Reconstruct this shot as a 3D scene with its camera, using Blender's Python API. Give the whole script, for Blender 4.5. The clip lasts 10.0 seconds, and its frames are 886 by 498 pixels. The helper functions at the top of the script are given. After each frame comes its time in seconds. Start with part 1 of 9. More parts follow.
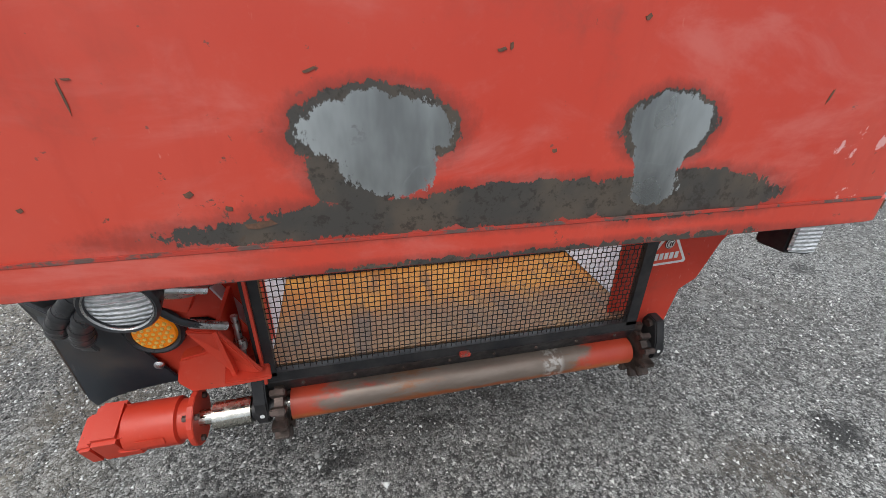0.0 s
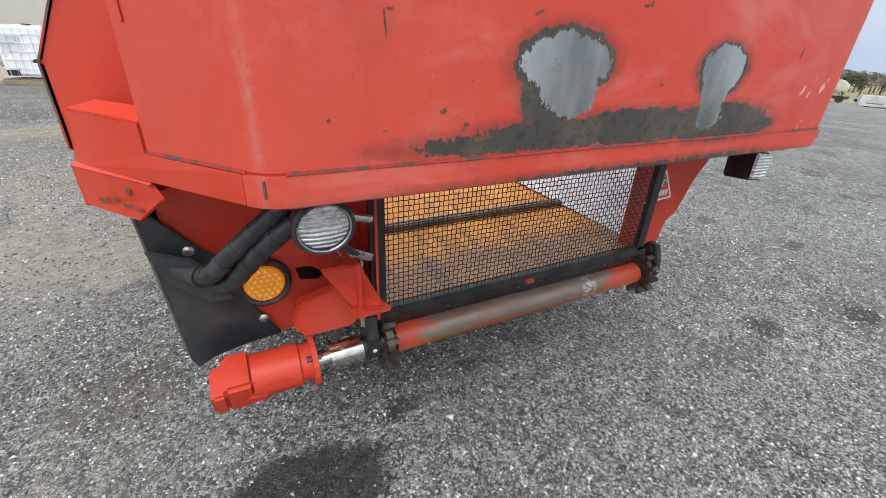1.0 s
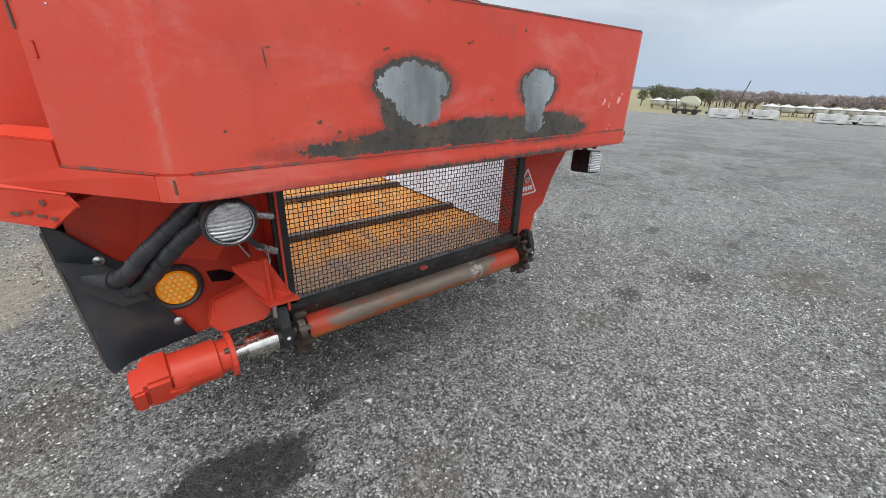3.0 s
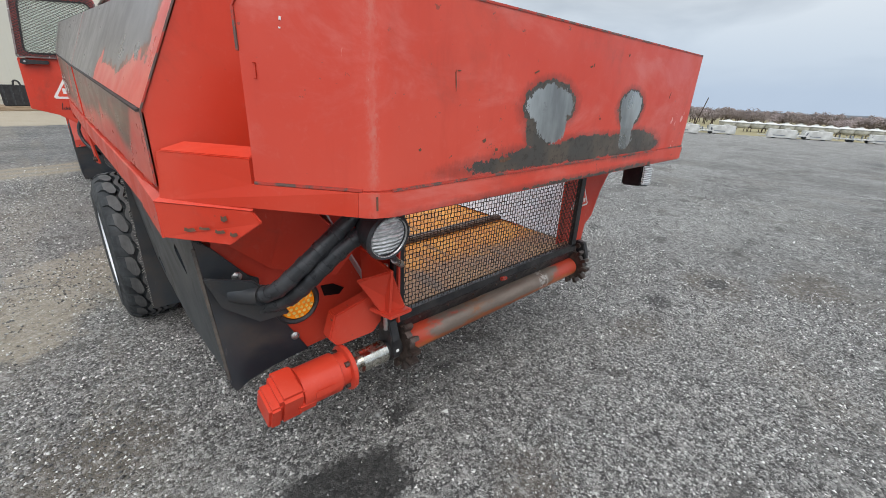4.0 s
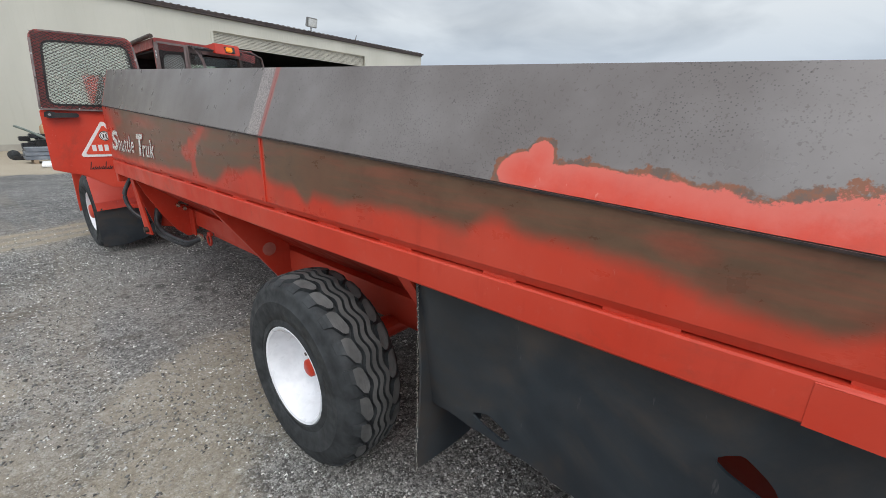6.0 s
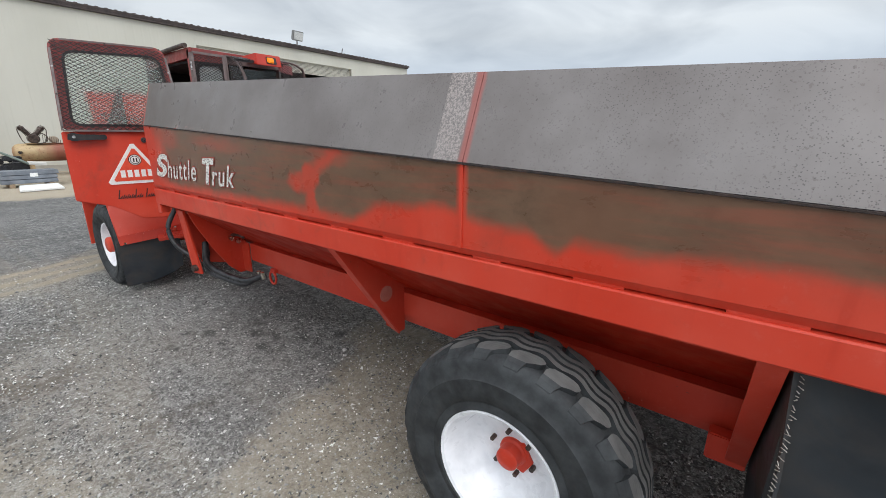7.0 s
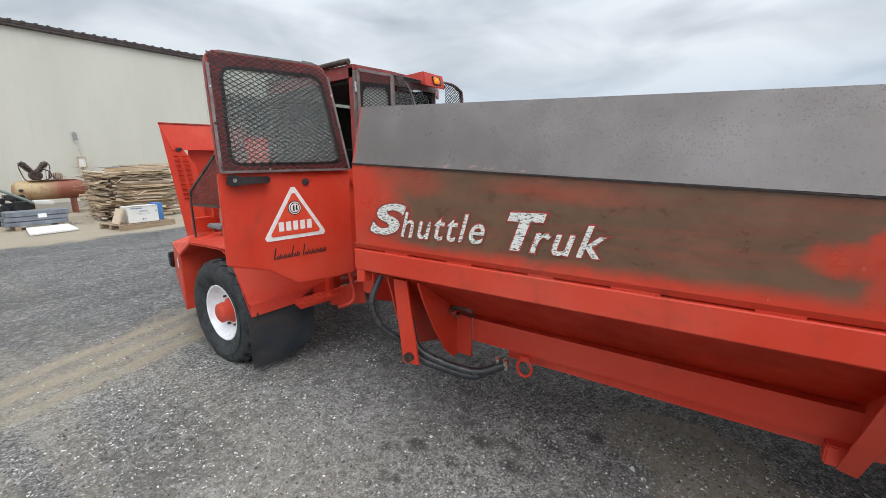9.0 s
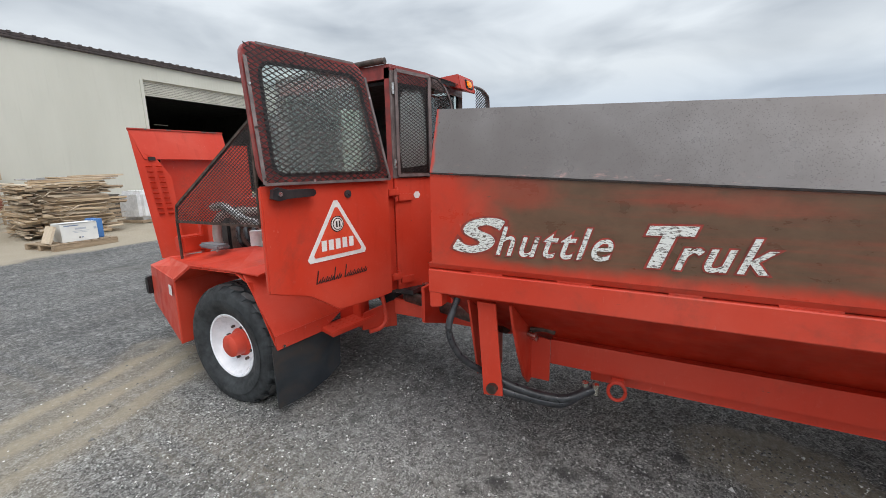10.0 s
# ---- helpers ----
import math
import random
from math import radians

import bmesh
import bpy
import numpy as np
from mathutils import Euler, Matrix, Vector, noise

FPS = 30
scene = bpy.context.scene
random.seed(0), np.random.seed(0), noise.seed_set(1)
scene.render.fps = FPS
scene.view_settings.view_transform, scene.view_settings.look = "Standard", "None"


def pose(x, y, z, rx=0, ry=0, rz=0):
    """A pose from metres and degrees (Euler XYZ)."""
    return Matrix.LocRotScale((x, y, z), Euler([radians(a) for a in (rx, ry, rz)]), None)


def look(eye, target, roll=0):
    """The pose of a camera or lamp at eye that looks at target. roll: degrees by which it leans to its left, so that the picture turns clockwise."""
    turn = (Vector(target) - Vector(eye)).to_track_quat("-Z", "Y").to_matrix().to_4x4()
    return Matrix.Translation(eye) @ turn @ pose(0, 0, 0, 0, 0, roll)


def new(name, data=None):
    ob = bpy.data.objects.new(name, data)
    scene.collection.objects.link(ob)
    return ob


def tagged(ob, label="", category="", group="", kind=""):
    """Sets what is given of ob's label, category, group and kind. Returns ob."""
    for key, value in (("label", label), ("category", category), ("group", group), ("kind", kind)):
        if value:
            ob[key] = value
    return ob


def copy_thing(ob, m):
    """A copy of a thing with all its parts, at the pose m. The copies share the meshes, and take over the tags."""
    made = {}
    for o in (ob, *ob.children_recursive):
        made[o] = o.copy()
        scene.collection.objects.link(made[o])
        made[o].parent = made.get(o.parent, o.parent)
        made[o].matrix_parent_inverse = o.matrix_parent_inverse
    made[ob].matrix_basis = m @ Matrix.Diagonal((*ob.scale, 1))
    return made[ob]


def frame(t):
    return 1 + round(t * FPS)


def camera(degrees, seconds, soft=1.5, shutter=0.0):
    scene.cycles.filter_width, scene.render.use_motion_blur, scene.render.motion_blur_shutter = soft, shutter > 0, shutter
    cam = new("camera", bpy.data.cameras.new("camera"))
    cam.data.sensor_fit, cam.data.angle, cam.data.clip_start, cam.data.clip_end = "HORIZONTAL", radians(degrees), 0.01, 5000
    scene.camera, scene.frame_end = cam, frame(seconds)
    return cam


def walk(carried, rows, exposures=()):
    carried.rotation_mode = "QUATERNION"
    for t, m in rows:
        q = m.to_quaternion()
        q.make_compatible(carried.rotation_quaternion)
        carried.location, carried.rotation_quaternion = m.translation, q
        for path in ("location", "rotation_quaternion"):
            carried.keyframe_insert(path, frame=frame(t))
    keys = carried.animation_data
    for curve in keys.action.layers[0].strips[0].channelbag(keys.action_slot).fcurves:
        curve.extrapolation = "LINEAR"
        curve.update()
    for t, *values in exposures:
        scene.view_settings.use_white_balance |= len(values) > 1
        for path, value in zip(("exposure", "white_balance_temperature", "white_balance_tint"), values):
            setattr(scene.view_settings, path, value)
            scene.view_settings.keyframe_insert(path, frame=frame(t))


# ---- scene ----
from mathutils.geometry import delaunay_2d_cdt

cam = camera(94.4, 10.0, soft=0.75)
PATH = [
    (0, (-0.025, -0.016, 1.502), (0.41, 1.713, 0.596), 1.4),
    (0.5, (-0.386, -0.031, 1.43), (0.277, 1.623, 0.521), 2.3),
    (1, (-0.61, -0.071, 1.404), (0.233, 1.505, 0.506), 2.8),
    (1.5, (-0.758, -0.141, 1.415), (0.206, 1.373, 0.534), 2.6),
    (2, (-0.693, -0.224, 1.417), (0.351, 1.251, 0.559), 2.0),
    (2.2, (-0.632, -0.266, 1.417), (0.439, 1.194, 0.568), 1.8),
    (3.3, (-0.719, -0.363, 1.408), (0.488, 1.035, 0.641), 2.1),
    (3.5, (-0.83, -0.325, 1.412), (0.4, 1.058, 0.654), 2.2),
    (4, (-1.051, -0.084, 1.412), (0.232, 1.264, 0.681), 2.7),
    (4.5, (-1.267, 0.231, 1.443), (0.059, 1.559, 0.75), 2.8),
    (5, (-1.531, 0.58, 1.51), (-0.163, 1.886, 0.859), 2.8),
    (5.5, (-1.628, 0.993, 1.513), (-0.214, 2.267, 0.9), 2.5),
    (6.8, (-1.922, 2.232, 1.538), (-0.403, 3.403, 0.972), 0.5),
    (7, (-1.959, 2.433, 1.531), (-0.428, 3.599, 0.985), 0.4),
    (7.5, (-2.063, 2.914, 1.549), (-0.516, 4.074, 1.038), -0.1),
    (8, (-2.102, 3.42, 1.557), (-0.548, 4.589, 1.091), -0.4),
    (8.5, (-2.211, 3.927, 1.556), (-0.641, 5.087, 1.121), -0.4),
    (9, (-2.33, 4.359, 1.581), (-0.73, 5.481, 1.157), -0.6),
    (9.5, (-2.375, 4.744, 1.589), (-0.712, 5.782, 1.19), -0.9),
    (10, (-2.475, 5.044, 1.591), (-0.74, 5.96, 1.202), -1.0),
]
EXPOSURE = [(0, -0.05), (0.5, 0.11), (1, 0.17), (2, 0.14), (3.5, 0.02), (4.5, 0.01), (5.5, -0.09), (7, 0.03), (8, 0.13), (8.5, 0.14), (9, 0.08), (9.5, 0.01), (10, 0.01)]
walk(cam, [(t, look(eye, target, roll)) for t, eye, target, roll in PATH], EXPOSURE)


# ---- light ----
world = bpy.data.worlds.new("overcast_sky")
scene.world = world
world.use_nodes = True
_n, _l = world.node_tree.nodes, world.node_tree.links
_n.clear()
_out = _n.new("ShaderNodeOutputWorld")
_bg = _n.new("ShaderNodeBackground")
_sky = _n.new("ShaderNodeTexSky")
_sky.sky_type = "NISHITA"
_sky.sun_disc = False
_sky.sun_elevation = radians(52)
_sky.sun_rotation = radians(200)
_sky.air_density, _sky.dust_density = 1.0, 3.0
_skyg = _n.new("ShaderNodeVectorMath")
_skyg.operation = "SCALE"
_skyg.inputs["Scale"].default_value = 0.1
_l.new(_sky.outputs[0], _skyg.inputs[0])
_tc = _n.new("ShaderNodeTexCoord")
_sep = _n.new("ShaderNodeSeparateXYZ")
_l.new(_tc.outputs["Generated"], _sep.inputs[0])
_map = _n.new("ShaderNodeMapping")
_map.inputs["Scale"].default_value = (1.5, 1.5, 4.2)
_l.new(_tc.outputs["Generated"], _map.inputs[0])
_cn = _n.new("ShaderNodeTexNoise")
_cn.inputs["Scale"].default_value = 2.3
_cn.inputs["Detail"].default_value = 6
_cn.inputs["Roughness"].default_value = 0.46
_cn.inputs["Distortion"].default_value = 0.35
_l.new(_map.outputs[0], _cn.inputs["Vector"])
_cr = _n.new("ShaderNodeValToRGB")
_cr.color_ramp.elements[0].position, _cr.color_ramp.elements[0].color = 0.31, (0.43, 0.475, 0.525, 1)
_cr.color_ramp.elements[1].position, _cr.color_ramp.elements[1].color = 0.63, (0.755, 0.805, 0.845, 1)
_l.new(_cn.outputs["Fac"], _cr.inputs[0])
# far cloud bank low over the horizon, bluish
_hz = _n.new("ShaderNodeMapRange")
_hz.inputs["From Min"].default_value, _hz.inputs["From Max"].default_value = 0.02, 0.20
_hz.inputs["To Min"].default_value, _hz.inputs["To Max"].default_value = 0.85, 0.0
_l.new(_sep.outputs["Z"], _hz.inputs[0])
_mixh = _n.new("ShaderNodeMix")
_mixh.data_type = "RGBA"
_mixh.inputs[7].default_value = (0.47, 0.59, 0.76, 1)
_l.new(_hz.outputs[0], _mixh.inputs[0])
_l.new(_cr.outputs[0], _mixh.inputs[6])
_mix = _n.new("ShaderNodeMix")
_mix.data_type = "RGBA"
_mix.inputs[0].default_value = 0.88
_l.new(_skyg.outputs[0], _mix.inputs[6])
_l.new(_mixh.outputs[2], _mix.inputs[7])
# an overcast dome is brightest overhead
_zen = _n.new("ShaderNodeMapRange")
_zen.inputs["From Min"].default_value, _zen.inputs["From Max"].default_value = 0.0, 1.0
_zen.inputs["To Min"].default_value, _zen.inputs["To Max"].default_value = 1.0, 3.30
_zsq = _n.new("ShaderNodeMath")
_zsq.operation = "POWER"
_zsq.inputs[1].default_value = 2.6
_l.new(_sep.outputs["Z"], _zsq.inputs[0])
_l.new(_zsq.outputs[0], _zen.inputs[0])
_east = _n.new("ShaderNodeMapRange")
_east.interpolation_type = "SMOOTHSTEP"
_east.inputs["From Min"].default_value, _east.inputs["From Max"].default_value = -0.1, 0.95
_east.inputs["To Min"].default_value, _east.inputs["To Max"].default_value = 1.0, 1.13
_l.new(_sep.outputs["X"], _east.inputs[0])
_both = _n.new("ShaderNodeMath")
_both.operation = "MULTIPLY"
_l.new(_zen.outputs[0], _both.inputs[0])
_l.new(_east.outputs[0], _both.inputs[1])
# the cloud is thinner and brighter round the hidden sun, to the south-west
_sw = _n.new("ShaderNodeVectorMath")
_sw.operation = "DOT_PRODUCT"
_sw.inputs[1].default_value = (-0.70, -0.71, 0.0)
_l.new(_tc.outputs["Generated"], _sw.inputs[0])
_swr = _n.new("ShaderNodeMapRange")
_swr.interpolation_type = "SMOOTHSTEP"
_swr.inputs["From Min"].default_value, _swr.inputs["From Max"].default_value = -0.15, 1.0
_swr.inputs["To Min"].default_value, _swr.inputs["To Max"].default_value = 1.0, 1.5
_l.new(_sw.outputs["Value"], _swr.inputs[0])
_all = _n.new("ShaderNodeMath")
_all.operation = "MULTIPLY"
_l.new(_both.outputs[0], _all.inputs[0])
_l.new(_swr.outputs[0], _all.inputs[1])
_dome = _n.new("ShaderNodeVectorMath")
_dome.operation = "SCALE"
_l.new(_mix.outputs[2], _dome.inputs[0])
_l.new(_all.outputs[0], _dome.inputs["Scale"])
_l.new(_dome.outputs[0], _bg.inputs["Color"])
_bg.inputs["Strength"].default_value = 0.95
_l.new(_bg.outputs[0], _out.inputs[0])

_sun = bpy.data.lights.new("sun", "SUN")
_sun.energy, _sun.angle, _sun.color = 1.25, radians(40), (1.0, 0.97, 0.93)
sun = new("sun", _sun)
sun.matrix_world = look((-12, -14, 26), (0, 3, 0))


# ---- materials ----
class Mat:
    """A small wrapper for node materials."""

    def __init__(self, name, rough=0.6, metal=0.0):
        self.m = bpy.data.materials.new(name)
        self.m.use_nodes = True
        self.n, self.l = self.m.node_tree.nodes, self.m.node_tree.links
        self.b = self.n["Principled BSDF"]
        self.b.inputs["Roughness"].default_value = rough
        self.b.inputs["Metallic"].default_value = metal
        self.tc = self.n.new("ShaderNodeTexCoord")
        self.pos = self.tc.outputs["Object"]

    def noise(self, scale, detail=4, rough=0.55, dist=0.0, stretch=None, vec=None):
        v = vec or self.pos
        if stretch:
            mp = self.n.new("ShaderNodeMapping")
            mp.inputs["Scale"].default_value = stretch
            self.l.new(v, mp.inputs[0])
            v = mp.outputs[0]
        t = self.n.new("ShaderNodeTexNoise")
        t.inputs["Scale"].default_value = scale
        t.inputs["Detail"].default_value = detail
        t.inputs["Roughness"].default_value = rough
        t.inputs["Distortion"].default_value = dist
        self.l.new(v, t.inputs["Vector"])
        return t.outputs["Fac"]

    def voronoi(self, scale, feature="F1", out="Distance", vec=None):
        t = self.n.new("ShaderNodeTexVoronoi")
        t.feature = feature
        t.inputs["Scale"].default_value = scale
        self.l.new(vec or self.pos, t.inputs["Vector"])
        return t.outputs[out]

    def put(self, value, socket):
        if isinstance(value, (int, float)):
            socket.default_value = value
        elif isinstance(value, tuple):
            socket.default_value = (*value, 1)[:4]
        else:
            self.l.new(value, socket)

    def math(self, op, a, b=0.0, c=None, clamp=False):
        t = self.n.new("ShaderNodeMath")
        t.operation, t.use_clamp = op, clamp
        self.put(a, t.inputs[0])
        self.put(b, t.inputs[1])
        if c is not None:
            self.put(c, t.inputs[2])
        return t.outputs[0]

    def ramp(self, fac, lo, hi, a=0.0, b=1.0):
        t = self.n.new("ShaderNodeMapRange")
        t.interpolation_type = "SMOOTHSTEP"
        for k, v in zip((1, 2, 3, 4), (lo, hi, a, b)):
            t.inputs[k].default_value = v
        self.l.new(fac, t.inputs[0])
        return t.outputs[0]

    def mix(self, fac, a, b):
        t = self.n.new("ShaderNodeMix")
        t.data_type = "RGBA"
        self.put(fac, t.inputs[0])
        self.put(a, t.inputs[6])
        self.put(b, t.inputs[7])
        return t.outputs[2]

    def xyz(self, vec=None):
        s = self.n.new("ShaderNodeSeparateXYZ")
        self.l.new(vec or self.pos, s.inputs[0])
        return s.outputs

    def bump(self, height, strength=0.3, dist=0.01):
        t = self.n.new("ShaderNodeBump")
        t.inputs["Strength"].default_value = strength
        t.inputs["Distance"].default_value = dist
        self.l.new(height, t.inputs["Height"])
        self.l.new(t.outputs[0], self.b.inputs["Normal"])

    def color(self, c):
        self.put(c, self.b.inputs["Base Color"])
        return self

    def rough(self, r):
        self.put(r, self.b.inputs["Roughness"])
        return self

    def metal(self, r):
        self.put(r, self.b.inputs["Metallic"])
        return self

    def random(self):
        return self.n.new("ShaderNodeObjectInfo").outputs["Random"]

    def blobs(self, u, v, spots, warp, amount):
        """A field that is above 0 inside any of the ellipses (u, v, ru, rv), with a ragged edge."""
        best = None
        for cu, cv, ru, rv in spots:
            du = self.math("DIVIDE", self.math("SUBTRACT", u, cu), ru)
            dv = self.math("DIVIDE", self.math("SUBTRACT", v, cv), rv)
            d = self.math("ADD", self.math("MULTIPLY", du, du), self.math("MULTIPLY", dv, dv))
            f = self.math("MULTIPLY", self.math("SUBTRACT", 1.0, d), min(ru, rv))
            best = f if best is None else self.math("MAXIMUM", best, f)
        w = self.math("MULTIPLY", self.math("SUBTRACT", warp, 0.5), amount)
        return self.math("ADD", best, w)


RED, RED_FADED, RED_DEEP = (0.565, 0.039, 0.016), (0.61, 0.071, 0.040), (0.43, 0.025, 0.010)


def red_base(M):
    """Sun-bleached red enamel: cloudy fading, drips, small chips down to dark primer."""
    big = M.noise(1.7, 4, 0.55, 0.3)
    fine = M.noise(38, 5, 0.6)
    streak = M.noise(3.0, 4, 0.6, 0.2, stretch=(6, 6, 1.0))
    c = M.mix(M.ramp(big, 0.35, 0.72), RED, RED_FADED)
    c = M.mix(M.ramp(streak, 0.52, 0.78, 0, 0.35), c, RED_DEEP)
    c = M.mix(M.ramp(fine, 0.55, 0.8, 0, 0.18), c, (0.66, 0.18, 0.14))
    chips = M.math("MULTIPLY", M.ramp(M.noise(14, 6, 0.7), 0.69, 0.71), M.ramp(M.noise(2.1, 2), 0.5, 0.56))
    c = M.mix(chips, c, (0.07, 0.055, 0.045))
    # grime wiped along the sheet and short dark scratches
    grime = M.math("MULTIPLY", M.ramp(M.noise(2.4, 6, 0.68, 0.6), 0.54, 0.72), M.ramp(M.noise(21, 5, 0.7), 0.35, 0.65, 0.25, 1.0))
    c = M.mix(M.math("MULTIPLY", grime, 0.44), c, (0.17, 0.050, 0.034))
    nick = M.math("MULTIPLY", M.ramp(M.noise(46, 3, 0.6, 0, (1, 0.22, 1)), 0.715, 0.735), M.ramp(M.noise(1.4, 3), 0.48, 0.56))
    c = M.mix(M.math("MULTIPLY", nick, 0.8), c, (0.10, 0.060, 0.048))
    pale = M.math("MULTIPLY", M.ramp(M.noise(60, 4, 0.7, 0, (1, 1, 0.3)), 0.66, 0.72), M.ramp(M.noise(3.1, 4), 0.52, 0.62))
    c = M.mix(M.math("MULTIPLY", pale, 0.55), c, (0.66, 0.27, 0.22))
    r = M.ramp(M.noise(6, 4), 0.3, 0.7, 0.33, 0.52)
    M.b.inputs["Specular IOR Level"].default_value = 0.4
    wave = M.math("ADD", M.math("MULTIPLY", M.noise(2.6, 3, 0.5), 7.0), fine)
    return c, r, wave


def make_red():
    M = Mat("red_enamel")
    c, r, fine = red_base(M)
    M.color(c).rough(r)
    M.bump(fine, 0.06, 0.004)
    return M.m


def make_rear_red():
    """The shield at the back: paint rubbed through to bare steel in two places above a dark rusty strip."""
    M = Mat("worn_red_shield")
    c, r, fine = red_base(M)
    p = M.xyz()
    ragged = M.ramp(M.noise(24, 7, 0.72, 0, (1, 1, 0.55)), 0.3, 0.7)
    fine_rag = M.ramp(M.noise(90, 5, 0.75, 0, (1, 1, 0.6)), 0.3, 0.7)
    warp = M.math("ADD", M.math("MULTIPLY", ragged, 0.65), M.math("MULTIPLY", fine_rag, 0.35))
    dark = M.blobs(p[0], p[2], [(0.03, 1.384, 0.134, 0.072), (0.0, 1.33, 0.083, 0.07), (0.555, 1.379, 0.104, 0.068),
                                (-0.12, 1.232, 0.2, 0.022), (0.05, 1.245, 0.22, 0.034), (0.30, 1.252, 0.26, 0.042), (0.60, 1.25, 0.24, 0.05), (0.76, 1.238, 0.12, 0.034), (0.30, 1.150, 0.42, 0.010), (0.62, 1.153, 0.2, 0.011)], warp, 0.036)
    bare = M.blobs(p[0], p[2], [(0.03, 1.385, 0.118, 0.058), (0.05, 1.335, 0.085, 0.052), (0.07, 1.305, 0.05, 0.03),
                                (0.556, 1.384, 0.088, 0.058), (0.545, 1.33, 0.055, 0.07), (0.555, 1.265, 0.055, 0.035)], warp, 0.044)
    # overall pink for faded paint and sky sheen, put into the colour
    c = M.mix(0.15, c, (0.62, 0.15, 0.12))
    halo = M.ramp(dark, -0.05, 0.0, 0.0, 0.65)
    c = M.mix(halo, c, (0.24, 0.042, 0.032))
    rust = M.mix(M.ramp(M.noise(9, 5), 0.4, 0.65), (0.060, 0.055, 0.049), (0.098, 0.078, 0.060))
    rust = M.mix(M.ramp(M.noise(45, 5, 0.75), 0.52, 0.62, 0, 0.7), rust, (0.030, 0.022, 0.018))
    dm = M.ramp(dark, 0.0, 0.004)
    c = M.mix(dm, c, rust)
    steel = M.mix(M.ramp(M.noise(5, 5, 0.6, 0, (1, 1, 0.35)), 0.35, 0.7), (0.24, 0.25, 0.25), (0.60, 0.63, 0.63))
    bm_ = M.ramp(bare, 0.0, 0.006)
    c = M.mix(bm_, c, steel)
    chipz = M.math("MULTIPLY", M.ramp(M.noise(15, 7, 0.78, 0.3), 0.645, 0.662), M.ramp(M.noise(1.9, 2), 0.42, 0.50))
    c = M.mix(M.math("MULTIPLY", chipz, 0.9), c, (0.085, 0.06, 0.045))
    # cloudy pink: fading together with painted-in sky sheen
    faded_sheen = M.ramp(M.noise(3.2, 6, 0.66, 0.5, (1, 1, 2.2)), 0.48, 0.74, 0, 0.42)
    c = M.mix(M.math("MULTIPLY", faded_sheen, M.math("SUBTRACT", 1.0, M.math("MAXIMUM", dm, bm_))), c, (0.66, 0.22, 0.19))
    fold = M.ramp(M.math("ADD", M.math("ABSOLUTE", M.math("ADD", p[0], 0.574)), M.math("MULTIPLY", fine_rag, 0.012)), 0.006, 0.020, 1.0, 0.0)
    fold = M.math("MULTIPLY", fold, M.ramp(M.noise(11, 5, 0.7, 0, (1, 1, 0.4)), 0.45, 0.68, 0.05, 0.40))
    c = M.mix(fold, c, (0.50, 0.30, 0.26))
    scuff = M.math("MULTIPLY", M.ramp(M.noise(24, 5, 0.7), 0.60, 0.63), M.blobs(p[0], p[2], [(1.06, 1.30, 0.10, 0.10)], ragged, 0.01))
    c = M.mix(M.ramp(scuff, 0.0, 0.02), c, (0.72, 0.36, 0.34))
    M.color(c)
    M.rough(M.math("SUBTRACT", r, M.math("MULTIPLY", bm_, 0.10)))
    M.metal(M.math("MULTIPLY", bm_, 0.85))
    M.bump(M.math("SUBTRACT", M.math("MULTIPLY", fine, 0.2), M.math("MULTIPLY", dm, 0.6)), 0.25, 0.003)
    return M.m


